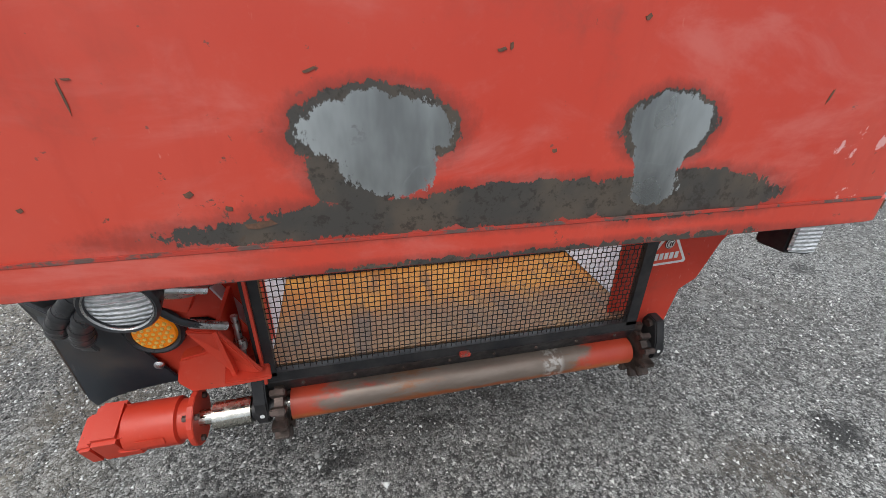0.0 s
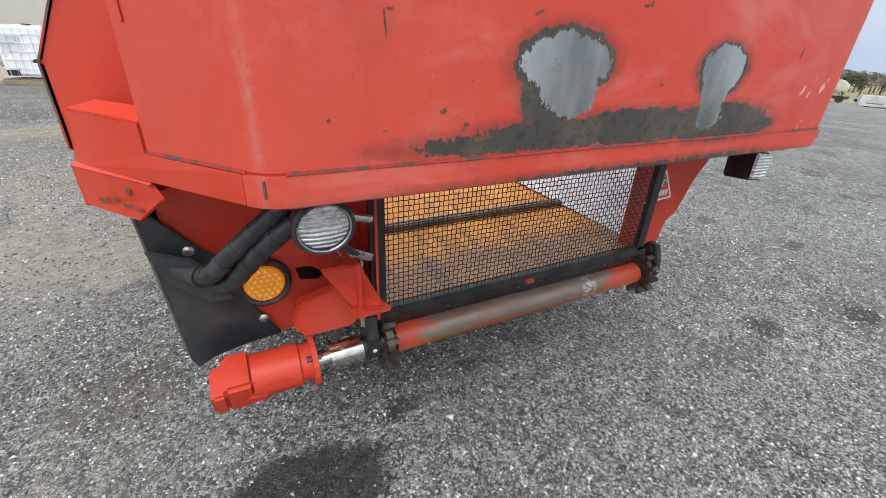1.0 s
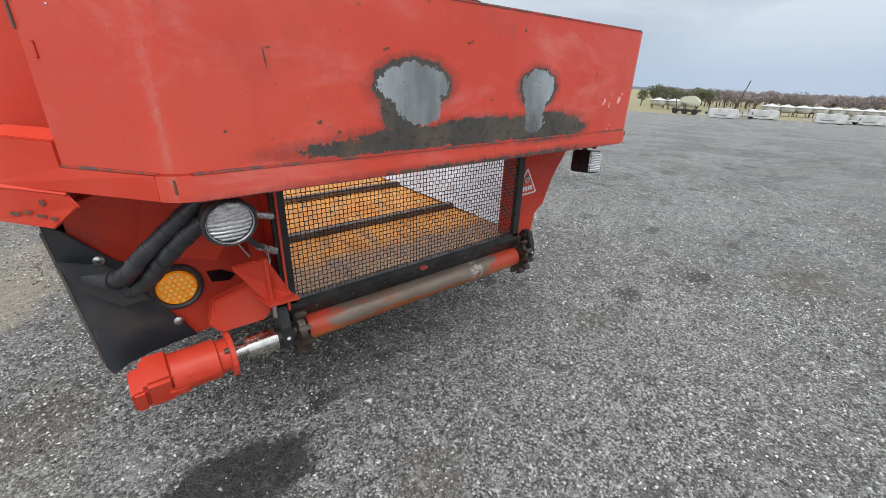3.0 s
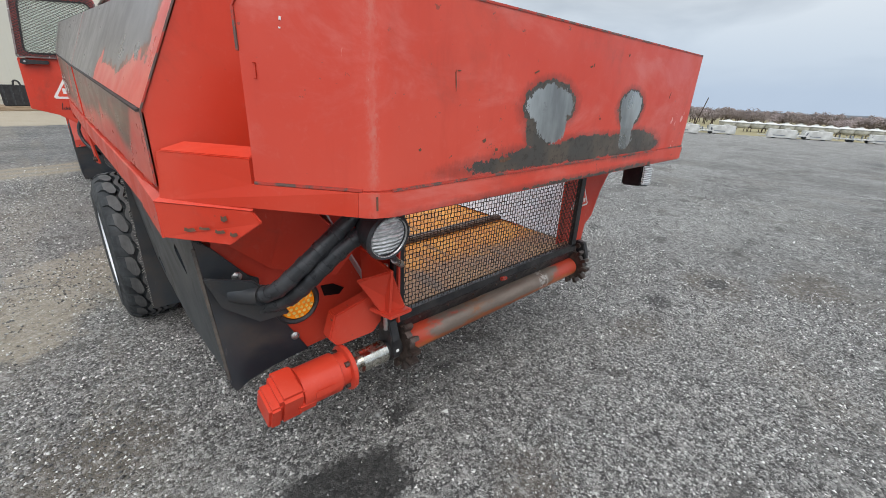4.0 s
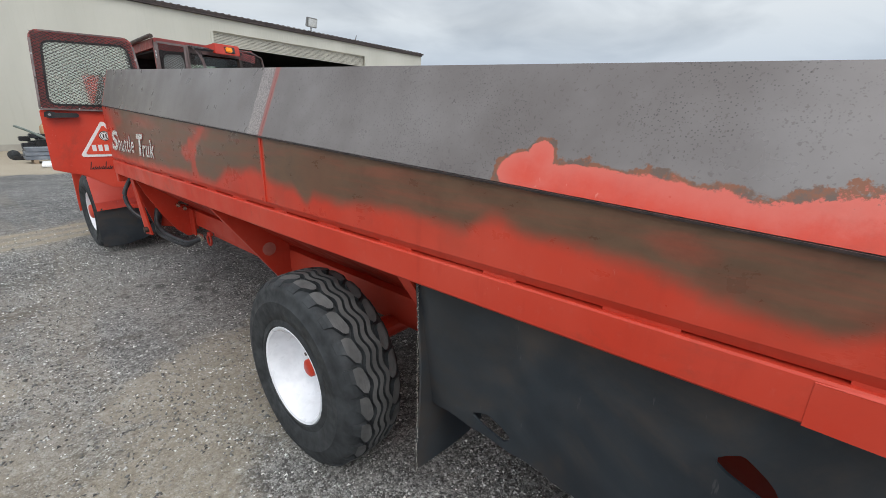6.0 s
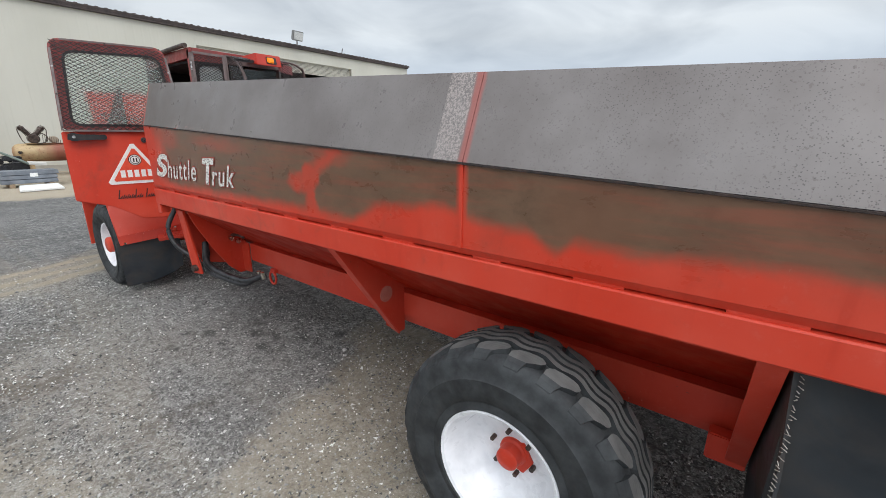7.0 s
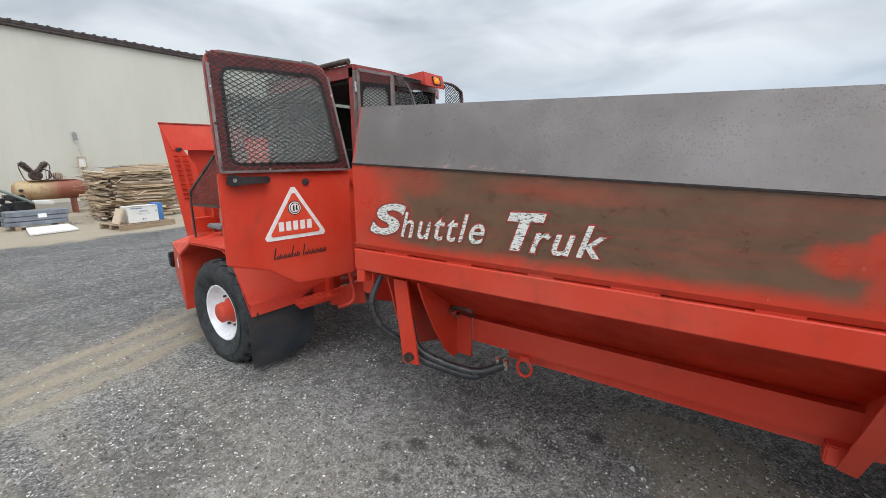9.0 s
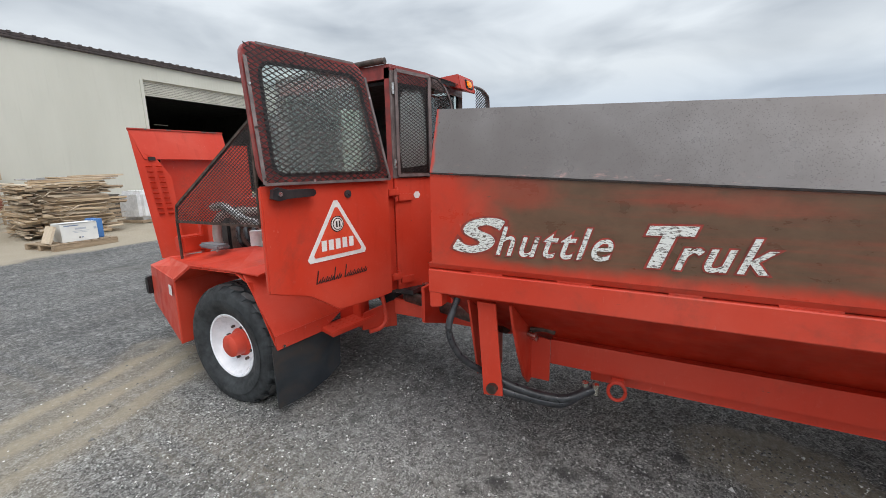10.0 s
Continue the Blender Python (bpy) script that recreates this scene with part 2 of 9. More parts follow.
def make_upper_panel():
    """The sloping top sheets: red worn through to a smooth brown-grey, with rust at the edge of the worn area."""
    M = Mat("worn_grey_top_sheet")
    c, r, fine = red_base(M)
    p = M.xyz()
    ragged = M.noise(7, 7, 0.66)
    # height above the crease, which climbs towards the cab
    up = M.math("SUBTRACT", p[2], M.math("ADD", 1.302, M.math("MULTIPLY", p[1], 0.0457)))
    fine_rag = M.noise(30, 7, 0.78, 0.2)
    edge = M.math("ADD", M.ramp(p[1], 2.02, 1.86, -0.08, 0.056), M.ramp(p[1], 1.50, 1.20, 0.0, 0.045))
    f = M.math("MINIMUM", M.math("SUBTRACT", p[1], 1.13), M.math("SUBTRACT", up, edge))
    f = M.math("ADD", f, M.math("MULTIPLY", M.math("SUBTRACT", ragged, 0.5), 0.075))
    speck = M.math("ADD", 0.035, M.ramp(p[1], 1.6, 1.15, 0.0, 0.10))
    f = M.math("ADD", f, M.math("MULTIPLY", M.math("SUBTRACT", fine_rag, 0.5), speck))
    tongue = M.blobs(p[1], up, [(1.93, 0.030, 0.075, 0.048), (1.905, 0.062, 0.035, 0.042), (1.78, 0.02, 0.16, 0.045)], M.noise(13, 7, 0.74), 0.05)
    f = M.math("MINIMUM", f, M.math("MULTIPLY", tongue, -1.0))
    grey = M.mix(M.ramp(M.noise(2.2, 5, 0.6, 0, (1, 1, 1)), 0.3, 0.7), (0.158, 0.138, 0.131), (0.230, 0.210, 0.203))
    grey = M.mix(M.ramp(M.noise(120, 3), 0.60, 0.68, 0, 0.4), grey, (0.09, 0.07, 0.065))
    pits = M.ramp(M.voronoi(150), 0.14, 0.30, 0.65, 0.0)
    grey = M.mix(M.math("MULTIPLY", pits, M.ramp(M.noise(2.6, 5, 0.6), 0.46, 0.58)), grey, (0.055, 0.05, 0.05))
    rusty = M.mix(M.ramp(M.noise(30, 5, 0.7), 0.45, 0.6), (0.22, 0.085, 0.045), (0.13, 0.085, 0.065))
    c = M.mix(M.ramp(f, -0.07, 0.0, 0.0, 0.45), c, (0.62, 0.21, 0.17))
    c = M.mix(M.ramp(f, -0.003, 0.003), c, rusty)
    wide = M.math("MULTIPLY", M.ramp(M.noise(9, 5, 0.7), 0.42, 0.62, 0.003, 0.026), 1.0)
    c = M.mix(M.ramp(M.math("SUBTRACT", f, wide), 0.0, 0.010), c, grey)
    # the scraped white bar and the red bar beside the seam
    band = M.math("SUBTRACT", p[1], M.math("ADD", 3.186, M.math("MULTIPLY", up, 0.02)))
    white = M.math("MULTIPLY", M.math("LESS_THAN", M.math("ABSOLUTE", M.math("SUBTRACT", band, 0.070)), 0.050), M.ramp(M.noise(120, 5, 0.82), 0.46, 0.56))
    c = M.mix(M.math("MULTIPLY", white, 0.55), c, (0.56, 0.48, 0.45))
    redbar = M.ramp(M.math("ADD", M.math("ABSOLUTE", band), M.math("MULTIPLY", M.math("SUBTRACT", ragged, 0.5), 0.02)), 0.010, 0.026, 1.0, 0.0)
    c = M.mix(M.math("MULTIPLY", redbar, 0.6), c, (0.42, 0.09, 0.07))
    # pale scrapes along the crease near the cab
    scrape = M.math("MULTIPLY", M.ramp(up, 0.0, 0.05, 1.0, 0.0), M.ramp(M.noise(20, 5, 0.7, 0, (1, 0.4, 1)), 0.55, 0.64))
    c = M.mix(M.math("MULTIPLY", scrape, M.ramp(p[1], 4.4, 5.2)), c, (0.50, 0.30, 0.27))
    endred = M.ramp(M.math("ADD", p[1], M.math("MULTIPLY", ragged, 0.05)), 5.982, 6.0, 0.0, 0.8)
    c = M.mix(endred, c, RED)
    M.color(c).rough(M.ramp(M.noise(9, 4), 0.3, 0.7, 0.27, 0.38))
    M.metal(M.ramp(f, 0.012, 0.035, 0.0, 0.25))
    M.bump(M.math("ADD", M.math("MULTIPLY", pits, -0.5), M.math("MULTIPLY", fine, 0.5)), 0.04, 0.002)
    return M.m


def make_lower_panel():
    """The upright side sheets: red below, a broad cloud of brown rust above with soft edges."""
    M = Mat("rusted_red_side_sheet")
    c, r, fine = red_base(M)
    p = M.xyz()
    ragged = M.noise(4.6, 6, 0.62, 0.6)
    grain = M.noise(11, 6, 0.66, 0.3, (1, 0.7, 1.2))
    up = M.math("SUBTRACT", p[2], M.math("ADD", 1.300, M.math("MULTIPLY", p[1], 0.0457)))
    # how far down the rust reaches, along the side
    deep = M.ramp(p[1], 1.14, 1.38, 0.0, 0.142)
    for y0, y1, by in ((1.42, 1.65, -0.034), (1.90, 1.99, -0.018), (2.00, 2.10, 0.050), (2.25, 2.65, 0.033), (2.800, 2.86, 0.045), (2.87, 2.96, -0.037), (3.06, 3.24, -0.026), (3.30, 3.56, 0.042), (3.56, 3.76, 0.085), (4.10, 5.00, 0.052), (5.00, 5.60, 0.035)):
        deep = M.math("ADD", deep, M.ramp(p[1], y0, y1, 0.0, by))
    f = M.math("ADD", M.math("ADD", up, deep), M.math("MULTIPLY", M.math("SUBTRACT", ragged, 0.5), 0.055))
    f = M.math("ADD", f, M.math("MULTIPLY", M.math("SUBTRACT", grain, 0.5), 0.035))
    # red left standing: a stem with a lobe and an arm up to the crease, the seam, faint patches
    wu = M.math("ADD", p[1], M.math("MULTIPLY", M.math("SUBTRACT", M.noise(8, 4, 0.6), 0.5), 0.14))
    wv = M.math("ADD", up, M.math("MULTIPLY", M.math("SUBTRACT", M.noise(9.3, 4, 0.6, 0.3), 0.5), 0.06))
    arm = M.math("ABSOLUTE", M.math("SUBTRACT", wv, M.math("ADD", -0.118, M.math("MULTIPLY", M.math("SUBTRACT", 4.0, wu), 0.62))))
    arm = M.math("MINIMUM", M.math("SUBTRACT", 0.024, arm), M.math("MINIMUM", M.math("SUBTRACT", 4.06, wu), M.math("SUBTRACT", wu, 3.80)))
    red = M.math("MAXIMUM", arm, M.blobs(wu, wv, [(4.015, -0.24, 0.050, 0.10), (4.065, -0.172, 0.090, 0.046), (4.01, -0.140, 0.060, 0.060)], grain, 0.03))
    faint = M.blobs(wu, wv, [(4.88, -0.055, 0.24, 0.030), (3.85, -0.03, 0.12, 0.03), (1.59, -0.052, 0.05, 0.018), (5.55, -0.06, 0.16, 0.07), (5.70, -0.22, 0.10, 0.14)], grain, 0.04)
    seam = M.ramp(M.math("ABSOLUTE", M.math("SUBTRACT", p[1], M.math("ADD", 3.178, M.math("MULTIPLY", grain, 0.012)))), 0.010, 0.030, 0.75, 0.0)
    left = M.math("MAXIMUM", M.math("MAXIMUM", M.ramp(red, -0.045, 0.035, 0.0, 0.74), M.ramp(faint, -0.05, 0.06, 0.0, 0.32)), seam)
    f = M.math("MULTIPLY", M.ramp(f, -0.030, 0.034), M.math("SUBTRACT", 1.0, left))
    f = M.math("MULTIPLY", f, M.ramp(M.math("ADD", p[1], M.math("MULTIPLY", M.math("SUBTRACT", ragged, 0.5), 0.30)), 5.60, 5.90, 1.0, 0.0))
    # brushed: faint streaks of red along the sheet
    f = M.math("MULTIPLY", f, M.ramp(M.noise(16, 5, 0.7, 0.2, (1, 0.12, 1.6)), 0.42, 0.72, 1.0, 0.84))
    rust = M.mix(M.ramp(grain, 0.35, 0.65), (0.116, 0.068, 0.042), (0.156, 0.090, 0.055))
    rust = M.mix(M.ramp(M.noise(1.3, 3), 0.45, 0.7, 0, 0.45), rust, (0.17, 0.070, 0.038))
    c = M.mix(M.math("MULTIPLY", M.ramp(M.noise(4, 4), 0.5, 0.75), 0.35), c, (0.33, 0.05, 0.028))
    c = M.mix(f, c, rust)
    M.color(c).rough(M.ramp(grain, 0.3, 0.7, 0.26, 0.38))
    M.bump(fine, 0.03, 0.003)
    return M.m


def simple(name, a, b, rough=0.6, metal=0.0, scale=8.0, bump=0.1, spread=0.12, stretch=None):
    M = Mat(name, rough, metal)
    f = M.noise(scale, 5, 0.6, 0.1, stretch)
    M.color(M.mix(M.ramp(f, 0.35, 0.68), a, b))
    M.rough(M.ramp(M.noise(scale * 2.3, 3), 0.3, 0.7, max(0.03, rough - spread), min(1.0, rough + spread)))
    if bump:
        M.bump(M.noise(scale * 6, 4), bump, 0.004)
    return M.m


def make_skirt():
    """Black rubber sheet with a bluish bloom and brown dust rubbed in towards its lower edge."""
    M = Mat("black_rubber_sheet", 0.42)
    p = M.xyz()
    f = M.noise(3.2, 6, 0.62, 0.4)
    c = M.mix(M.ramp(f, 0.35, 0.68), (0.015, 0.020, 0.026), (0.030, 0.038, 0.046))
    dust = M.math("MULTIPLY", M.ramp(M.noise(2.3, 6, 0.65, 0.6), 0.40, 0.62), M.ramp(M.noise(9, 5, 0.6), 0.3, 0.7, 0.3, 1.0))
    c = M.mix(M.math("MULTIPLY", dust, 0.62), c, (0.088, 0.066, 0.050))
    scratch = M.math("MULTIPLY", M.ramp(M.noise(30, 4, 0.7, 0, (1, 1, 0.15)), 0.66, 0.72), 0.35)
    M.color(M.mix(scratch, c, (0.13, 0.125, 0.12)))
    M.rough(M.math("ADD", M.ramp(f, 0.3, 0.7, 0.34, 0.46), M.math("MULTIPLY", dust, 0.3)))
    M.bump(M.noise(26, 5), 0.12, 0.004)
    return M.m


RED_M = make_red()
REAR_M = make_rear_red()
TOP_M = make_upper_panel()
SIDE_M = make_lower_panel()
def make_edge():
    """Fold lines where the paint is broken here and there down to dark steel."""
    M = Mat("chipped_fold_edge", 0.55)
    f = M.noise(13, 6, 0.7, 0.3)
    c = M.mix(M.noise(40, 4), (0.075, 0.052, 0.045), (0.17, 0.10, 0.085))
    M.color(M.mix(M.ramp(f, 0.46, 0.54), (0.44, 0.045, 0.028), c))
    M.bump(M.noise(60, 4), 0.2, 0.003)
    return M.m


EDGE_M = make_edge()
RUBBER_M = make_skirt()
TYRE_M = simple("tyre_rubber", (0.017, 0.019, 0.021), (0.040, 0.044, 0.047), 0.72, 0, 11, 0.2)
TREAD_M = simple("dusty_tread_rubber", (0.072, 0.071, 0.070), (0.108, 0.106, 0.104), 0.8, 0, 9, 0.15)
RIM_M = simple("white_rim_paint", (0.85, 0.86, 0.89), (0.72, 0.73, 0.76), 0.35, 0, 9, 0.04)
BLACK_M = simple("black_frame_paint", (0.010, 0.010, 0.012), (0.030, 0.028, 0.028), 0.45, 0, 12, 0.06)
FADED_M = simple("faded_grey_maroon", (0.115, 0.088, 0.084), (0.20, 0.155, 0.148), 0.5, 0.1, 14, 0.08)
MAROON_M = simple("maroon_door_frame", (0.31, 0.042, 0.036), (0.17, 0.034, 0.032), 0.45, 0, 12, 0.05)
# near-black for the shadow line under the top sheets
CREASESHADE_M = simple("dark_crease_shadow", (0.018, 0.014, 0.013), (0.05, 0.03, 0.026), 0.7, 0, 30)
MESHWIRE_M = simple("dark_expanded_metal", (0.022, 0.018, 0.018), (0.055, 0.040, 0.038), 0.45, 0.3, 25, 0)
RUSTCHIP_M = simple("chipped_to_rust", (0.10, 0.055, 0.035), (0.16, 0.075, 0.045), 0.75, 0, 60, 0.2)
# mostly clear greenish glass, with a milky share that makes it paler
MILKGLASS_M = simple("milky_door_glass", (0.74, 0.83, 0.79), (0.83, 0.90, 0.86), 0.06, 0, 6, 0, 0.06)
MILKGLASS_M.node_tree.nodes["Principled BSDF"].inputs["Transmission Weight"].default_value = 0.84
# pale, half-opaque colour stands in for bright sky in the quarter pane
SKYPANE_M = simple("sky_paled_glass", (0.50, 0.55, 0.53), (0.62, 0.67, 0.65), 0.08, 0, 5, 0, 0.1)
SKYPANE_M.node_tree.nodes["Principled BSDF"].inputs["Transmission Weight"].default_value = 0.35
WIRE_M = simple("black_wire", (0.016, 0.015, 0.015), (0.035, 0.025, 0.022), 0.5, 0.4, 25, 0)
STEEL_M = simple("bright_worn_steel", (0.42, 0.41, 0.40), (0.62, 0.61, 0.60), 0.3, 0.9, 20, 0.05)
DKSTEEL_M = simple("greasy_dark_steel", (0.055, 0.042, 0.036), (0.14, 0.10, 0.085), 0.45, 0.6, 18, 0.15)
HOSE_M = simple("black_hose_rubber", (0.018, 0.019, 0.022), (0.045, 0.046, 0.05), 0.38, 0, 18, 0.1)
CHROME_M = simple("plated_fitting", (0.5, 0.48, 0.42), (0.7, 0.68, 0.62), 0.22, 1.0, 20, 0)
LINER_M = simple("dull_silver_sheet", (0.55, 0.55, 0.58), (0.72, 0.72, 0.75), 0.4, 0.15, 4, 0.05)
# red darkened for shade below and inside the truck; also colours the scratched slot
SHADERED_M = simple("shade_darkened_red", (0.34, 0.017, 0.005), (0.46, 0.025, 0.008), 0.5, 0, 3, 0.05)
SHADERED_M.node_tree.nodes["Principled BSDF"].inputs["Specular IOR Level"].default_value = 0.2
WHITE_M = simple("white_decal", (0.72, 0.72, 0.70), (0.82, 0.82, 0.80), 0.5, 0, 30, 0)
DECALRED_M = simple("orange_red_decal", (0.66, 0.06, 0.025), (0.72, 0.085, 0.04), 0.4, 0, 20, 0)
INK_M = simple("black_ink", (0.02, 0.015, 0.015), (0.03, 0.02, 0.02), 0.5, 0, 20, 0)


# ---- mesh helpers ----
def finish(name, bm, material, parent=None, label="", smooth=False, recalc=True):
    if recalc:
        bmesh.ops.recalc_face_normals(bm, faces=bm.faces)
    me = bpy.data.meshes.new(name)
    bm.to_mesh(me)
    bm.free()
    me.materials.append(material)
    if smooth:
        me.shade_smooth()
        me.set_sharp_from_angle(angle=radians(38))
    ob = new(name, me)
    if parent is not None:
        ob.parent = parent
    if label:
        ob["label"] = label
    return ob


def part(name, bm, material, parent, label="", smooth=False, recalc=True):
    return finish(name, bm, material, parent, label, smooth, recalc)


def thing(name, label, category, loc=(0, 0, 0), group="", kind=""):
    ob = new(name)
    ob.location = loc
    ob.empty_display_size = 0.1
    return tagged(ob, label, category, group, kind)


def bevel(bm, width=0.004, seg=2):
    bmesh.ops.bevel(bm, geom=[e for e in bm.edges if e.is_manifold and e.calc_face_angle(0) > 0.5], offset=width, segments=seg, affect="EDGES", clamp_overlap=True)
    return bm


def box(cx, cy, cz, sx, sy, sz, m=None, bm=None, bev=0.0):
    """A block of the given centre and size, turned by the matrix m round its centre."""
    b = bmesh.new()
    bmesh.ops.create_cube(b, size=1.0, matrix=Matrix.Translation((cx, cy, cz)) @ (m or Matrix()) @ Matrix.Diagonal((sx, sy, sz, 1)))
    if bev:
        bevel(b, bev)
    return join(bm, b)


def join(bm, b):
    if bm is None:
        return b
    vs = [bm.verts.new(v.co) for v in b.verts]
    b.verts.index_update()
    for f in b.faces:
        bm.faces.new([vs[v.index] for v in f.verts])
    b.free()
    return bm


def sheet(pts, thick, bm=None, bev=0.0, away=None):
    """A plate: the outline pts (in order), given a thickness on the side of the direction away."""
    b = bmesh.new()
    P = [Vector(p) for p in pts]
    n = Vector()
    for i in range(len(P)):
        n += P[i].cross(P[(i + 1) % len(P)])
    n.normalize()
    if away is not None and n.dot(Vector(away)) < 0:
        n = -n
    lo, hi = [b.verts.new(p) for p in P], [b.verts.new(p + n * thick) for p in P]
    b.faces.new(lo)
    b.faces.new(hi[::-1])
    for i in range(len(P)):
        j = (i + 1) % len(P)
        b.faces.new((lo[j], lo[i], hi[i], hi[j]))
    if bev:
        bmesh.ops.recalc_face_normals(b, faces=b.faces)
        bevel(b, bev)
    return join(bm, b)


def lathe(profile, m=None, n=32, bm=None):
    """Turns (along, radius) points round the local x axis."""
    b = bmesh.new()
    rings = []
    for a, r in profile:
        if r < 1e-6:
            rings.append([b.verts.new((a, 0, 0))])
        else:
            rings.append([b.verts.new((a, r * math.cos(2 * math.pi * i / n), r * math.sin(2 * math.pi * i / n))) for i in range(n)])
    for p, q in zip(rings, rings[1:]):
        for i in range(n):
            j = (i + 1) % n
            f = [p[i % len(p)], p[j % len(p)], q[j % len(q)], q[i % len(q)]]
            f = list(dict.fromkeys(f))
            if len(f) > 2:
                b.faces.new(f)
    if m is not None:
        bmesh.ops.transform(b, matrix=m, verts=b.verts)
    return join(bm, b)


def rod(a, c, r, n=14, bm=None, r2=None):
    a, c = Vector(a), Vector(c)
    m = Matrix.Translation(a) @ (c - a).to_track_quat("X", "Z").to_matrix().to_4x4()
    d = (c - a).length
    return lathe([(0, 0), (0, r), (d, r2 or r), (d, 0)], m, n, bm)


def smooth_line(pts, steps=8):
    P = [Vector(p) for p in pts]
    P = [2 * P[0] - P[1], *P, 2 * P[-1] - P[-2]]
    out = []
    for i in range(1, len(P) - 2):
        for k in range(steps):
            t = k / steps
            a, b, c, d = P[i - 1], P[i], P[i + 1], P[i + 2]
            out.append(0.5 * ((2 * b) + (c - a) * t + (2 * a - 5 * b + 4 * c - d) * t * t + (3 * b - a - 3 * c + d) * t ** 3))
    out.append(P[-2])
    return out


def tube(pts, r, n=10, bm=None, steps=8, wave=0.0, every=3):
    """A hose along the points; wave swells every few rings, as a spiral guard does."""
    L = smooth_line(pts, steps) if steps else [Vector(p) for p in pts]
    b = bmesh.new()
    rings, up = [], Vector((0.13, 0.2, 1))
    for i, p in enumerate(L):
        d = (L[min(i + 1, len(L) - 1)] - L[max(i - 1, 0)]).normalized()
        s = d.cross(up).normalized()
        u = s.cross(d)
        k = r * (1 - (wave if i % every == 0 else 0))
        rings.append([b.verts.new(p + s * k * math.cos(2 * math.pi * j / n) + u * k * math.sin(2 * math.pi * j / n)) for j in range(n)])
    for p, q in zip(rings, rings[1:]):
        for j in range(n):
            b.faces.new((p[j], p[(j + 1) % n], q[(j + 1) % n], q[j]))
    b.faces.new(rings[0][::-1])
    b.faces.new(rings[-1])
    return join(bm, b)


def bar(a, c, w, h, side, bm=None):
    """A flat strip from a to c, w wide across the direction side x length and h thick along side."""
    a, c, side = Vector(a), Vector(c), Vector(side).normalized()
    d = (c - a).normalized()
    s = d.cross(side).normalized()
    b = bmesh.new()
    v = [b.verts.new(p + s * w / 2 * i + side * h / 2 * j) for p in (a, c) for i, j in ((-1, -1), (1, -1), (1, 1), (-1, 1))]
    for f in ((0, 1, 2, 3), (7, 6, 5, 4), (0, 4, 5, 1), (1, 5, 6, 2), (2, 6, 7, 3), (3, 7, 4, 0)):
        b.faces.new([v[k] for k in f])
    return join(bm, b)


def text_mesh(body, size, shear=0.0, bold=0.0, depth=0.0015):
    """Words in the built-in font as a bmesh in the local xy plane, the left end of the base line at the origin."""
    cu = bpy.data.curves.new("lettering", "FONT")
    cu.body, cu.size, cu.shear, cu.offset, cu.extrude = body, size, shear, bold, depth
    cu.space_character = 1.14
    ob = bpy.data.objects.new("lettering", cu)
    scene.collection.objects.link(ob)
    bpy.context.view_layer.update()
    me = ob.evaluated_get(bpy.context.evaluated_depsgraph_get()).to_mesh()
    b = bmesh.new()
    b.from_mesh(me)
    ob.to_mesh_clear()
    bpy.data.objects.remove(ob)
    bpy.data.curves.remove(cu)
    return b


def diamond_mesh(o, u, v, w, h, pitch_u, pitch_v, wire, normal, inside=None):
    """Expanded metal: a lattice of diamonds over the sheet o + a*u + b*v, 0 <= a <= w, 0 <= b <= h; inside(a, b) trims it."""
    o, u, v, normal = Vector(o), Vector(u).normalized(), Vector(v).normalized(), Vector(normal).normalized()
    verts, faces = [], []
    na, nb = int(w / pitch_u) + 1, int(h / pitch_v) + 1
    for i in range(-1, na + 1):
        for j in range(-1, nb + 1):
            c = ((i + 0.5 * (j % 2)) * pitch_u, j * pitch_v)
            for sgn in (1, -1):
                a = (c[0], c[1])
                e = (c[0] + sgn * pitch_u / 2, c[1] + pitch_v)
                ok = True
                for q in (a, e):
                    if not (-0.001 <= q[0] <= w + 0.001 and -0.001 <= q[1] <= h + 0.001) or (inside and not inside(*q)):
                        ok = False
                if not ok:
                    continue
                A, E = o + u * a[0] + v * a[1], o + u * e[0] + v * e[1]
                d = (E - A).normalized()
                s = d.cross(normal).normalized() * wire / 2
                nn = normal * wire / 2
                k = len(verts)
                for p in (A, E):
                    verts += [p - s - nn, p + s - nn, p + s + nn, p - s + nn]
                faces += [(k, k + 4, k + 5, k + 1), (k + 1, k + 5, k + 6, k + 2), (k + 2, k + 6, k + 7, k + 3), (k + 3, k + 7, k + 4, k)]
    me = bpy.data.meshes.new("expanded_metal")
    me.from_pydata(verts, [], faces)
    b = bmesh.new()
    b.from_mesh(me)
    bpy.data.meshes.remove(me)
    return b


# ---- ground ----
def ground_height(x, y):
    e = max(0.0, x - 4.0)
    return -0.0507 * e * e / (e + 4.0) if e < 53 else -2.5 - 0.018 * (e - 53)


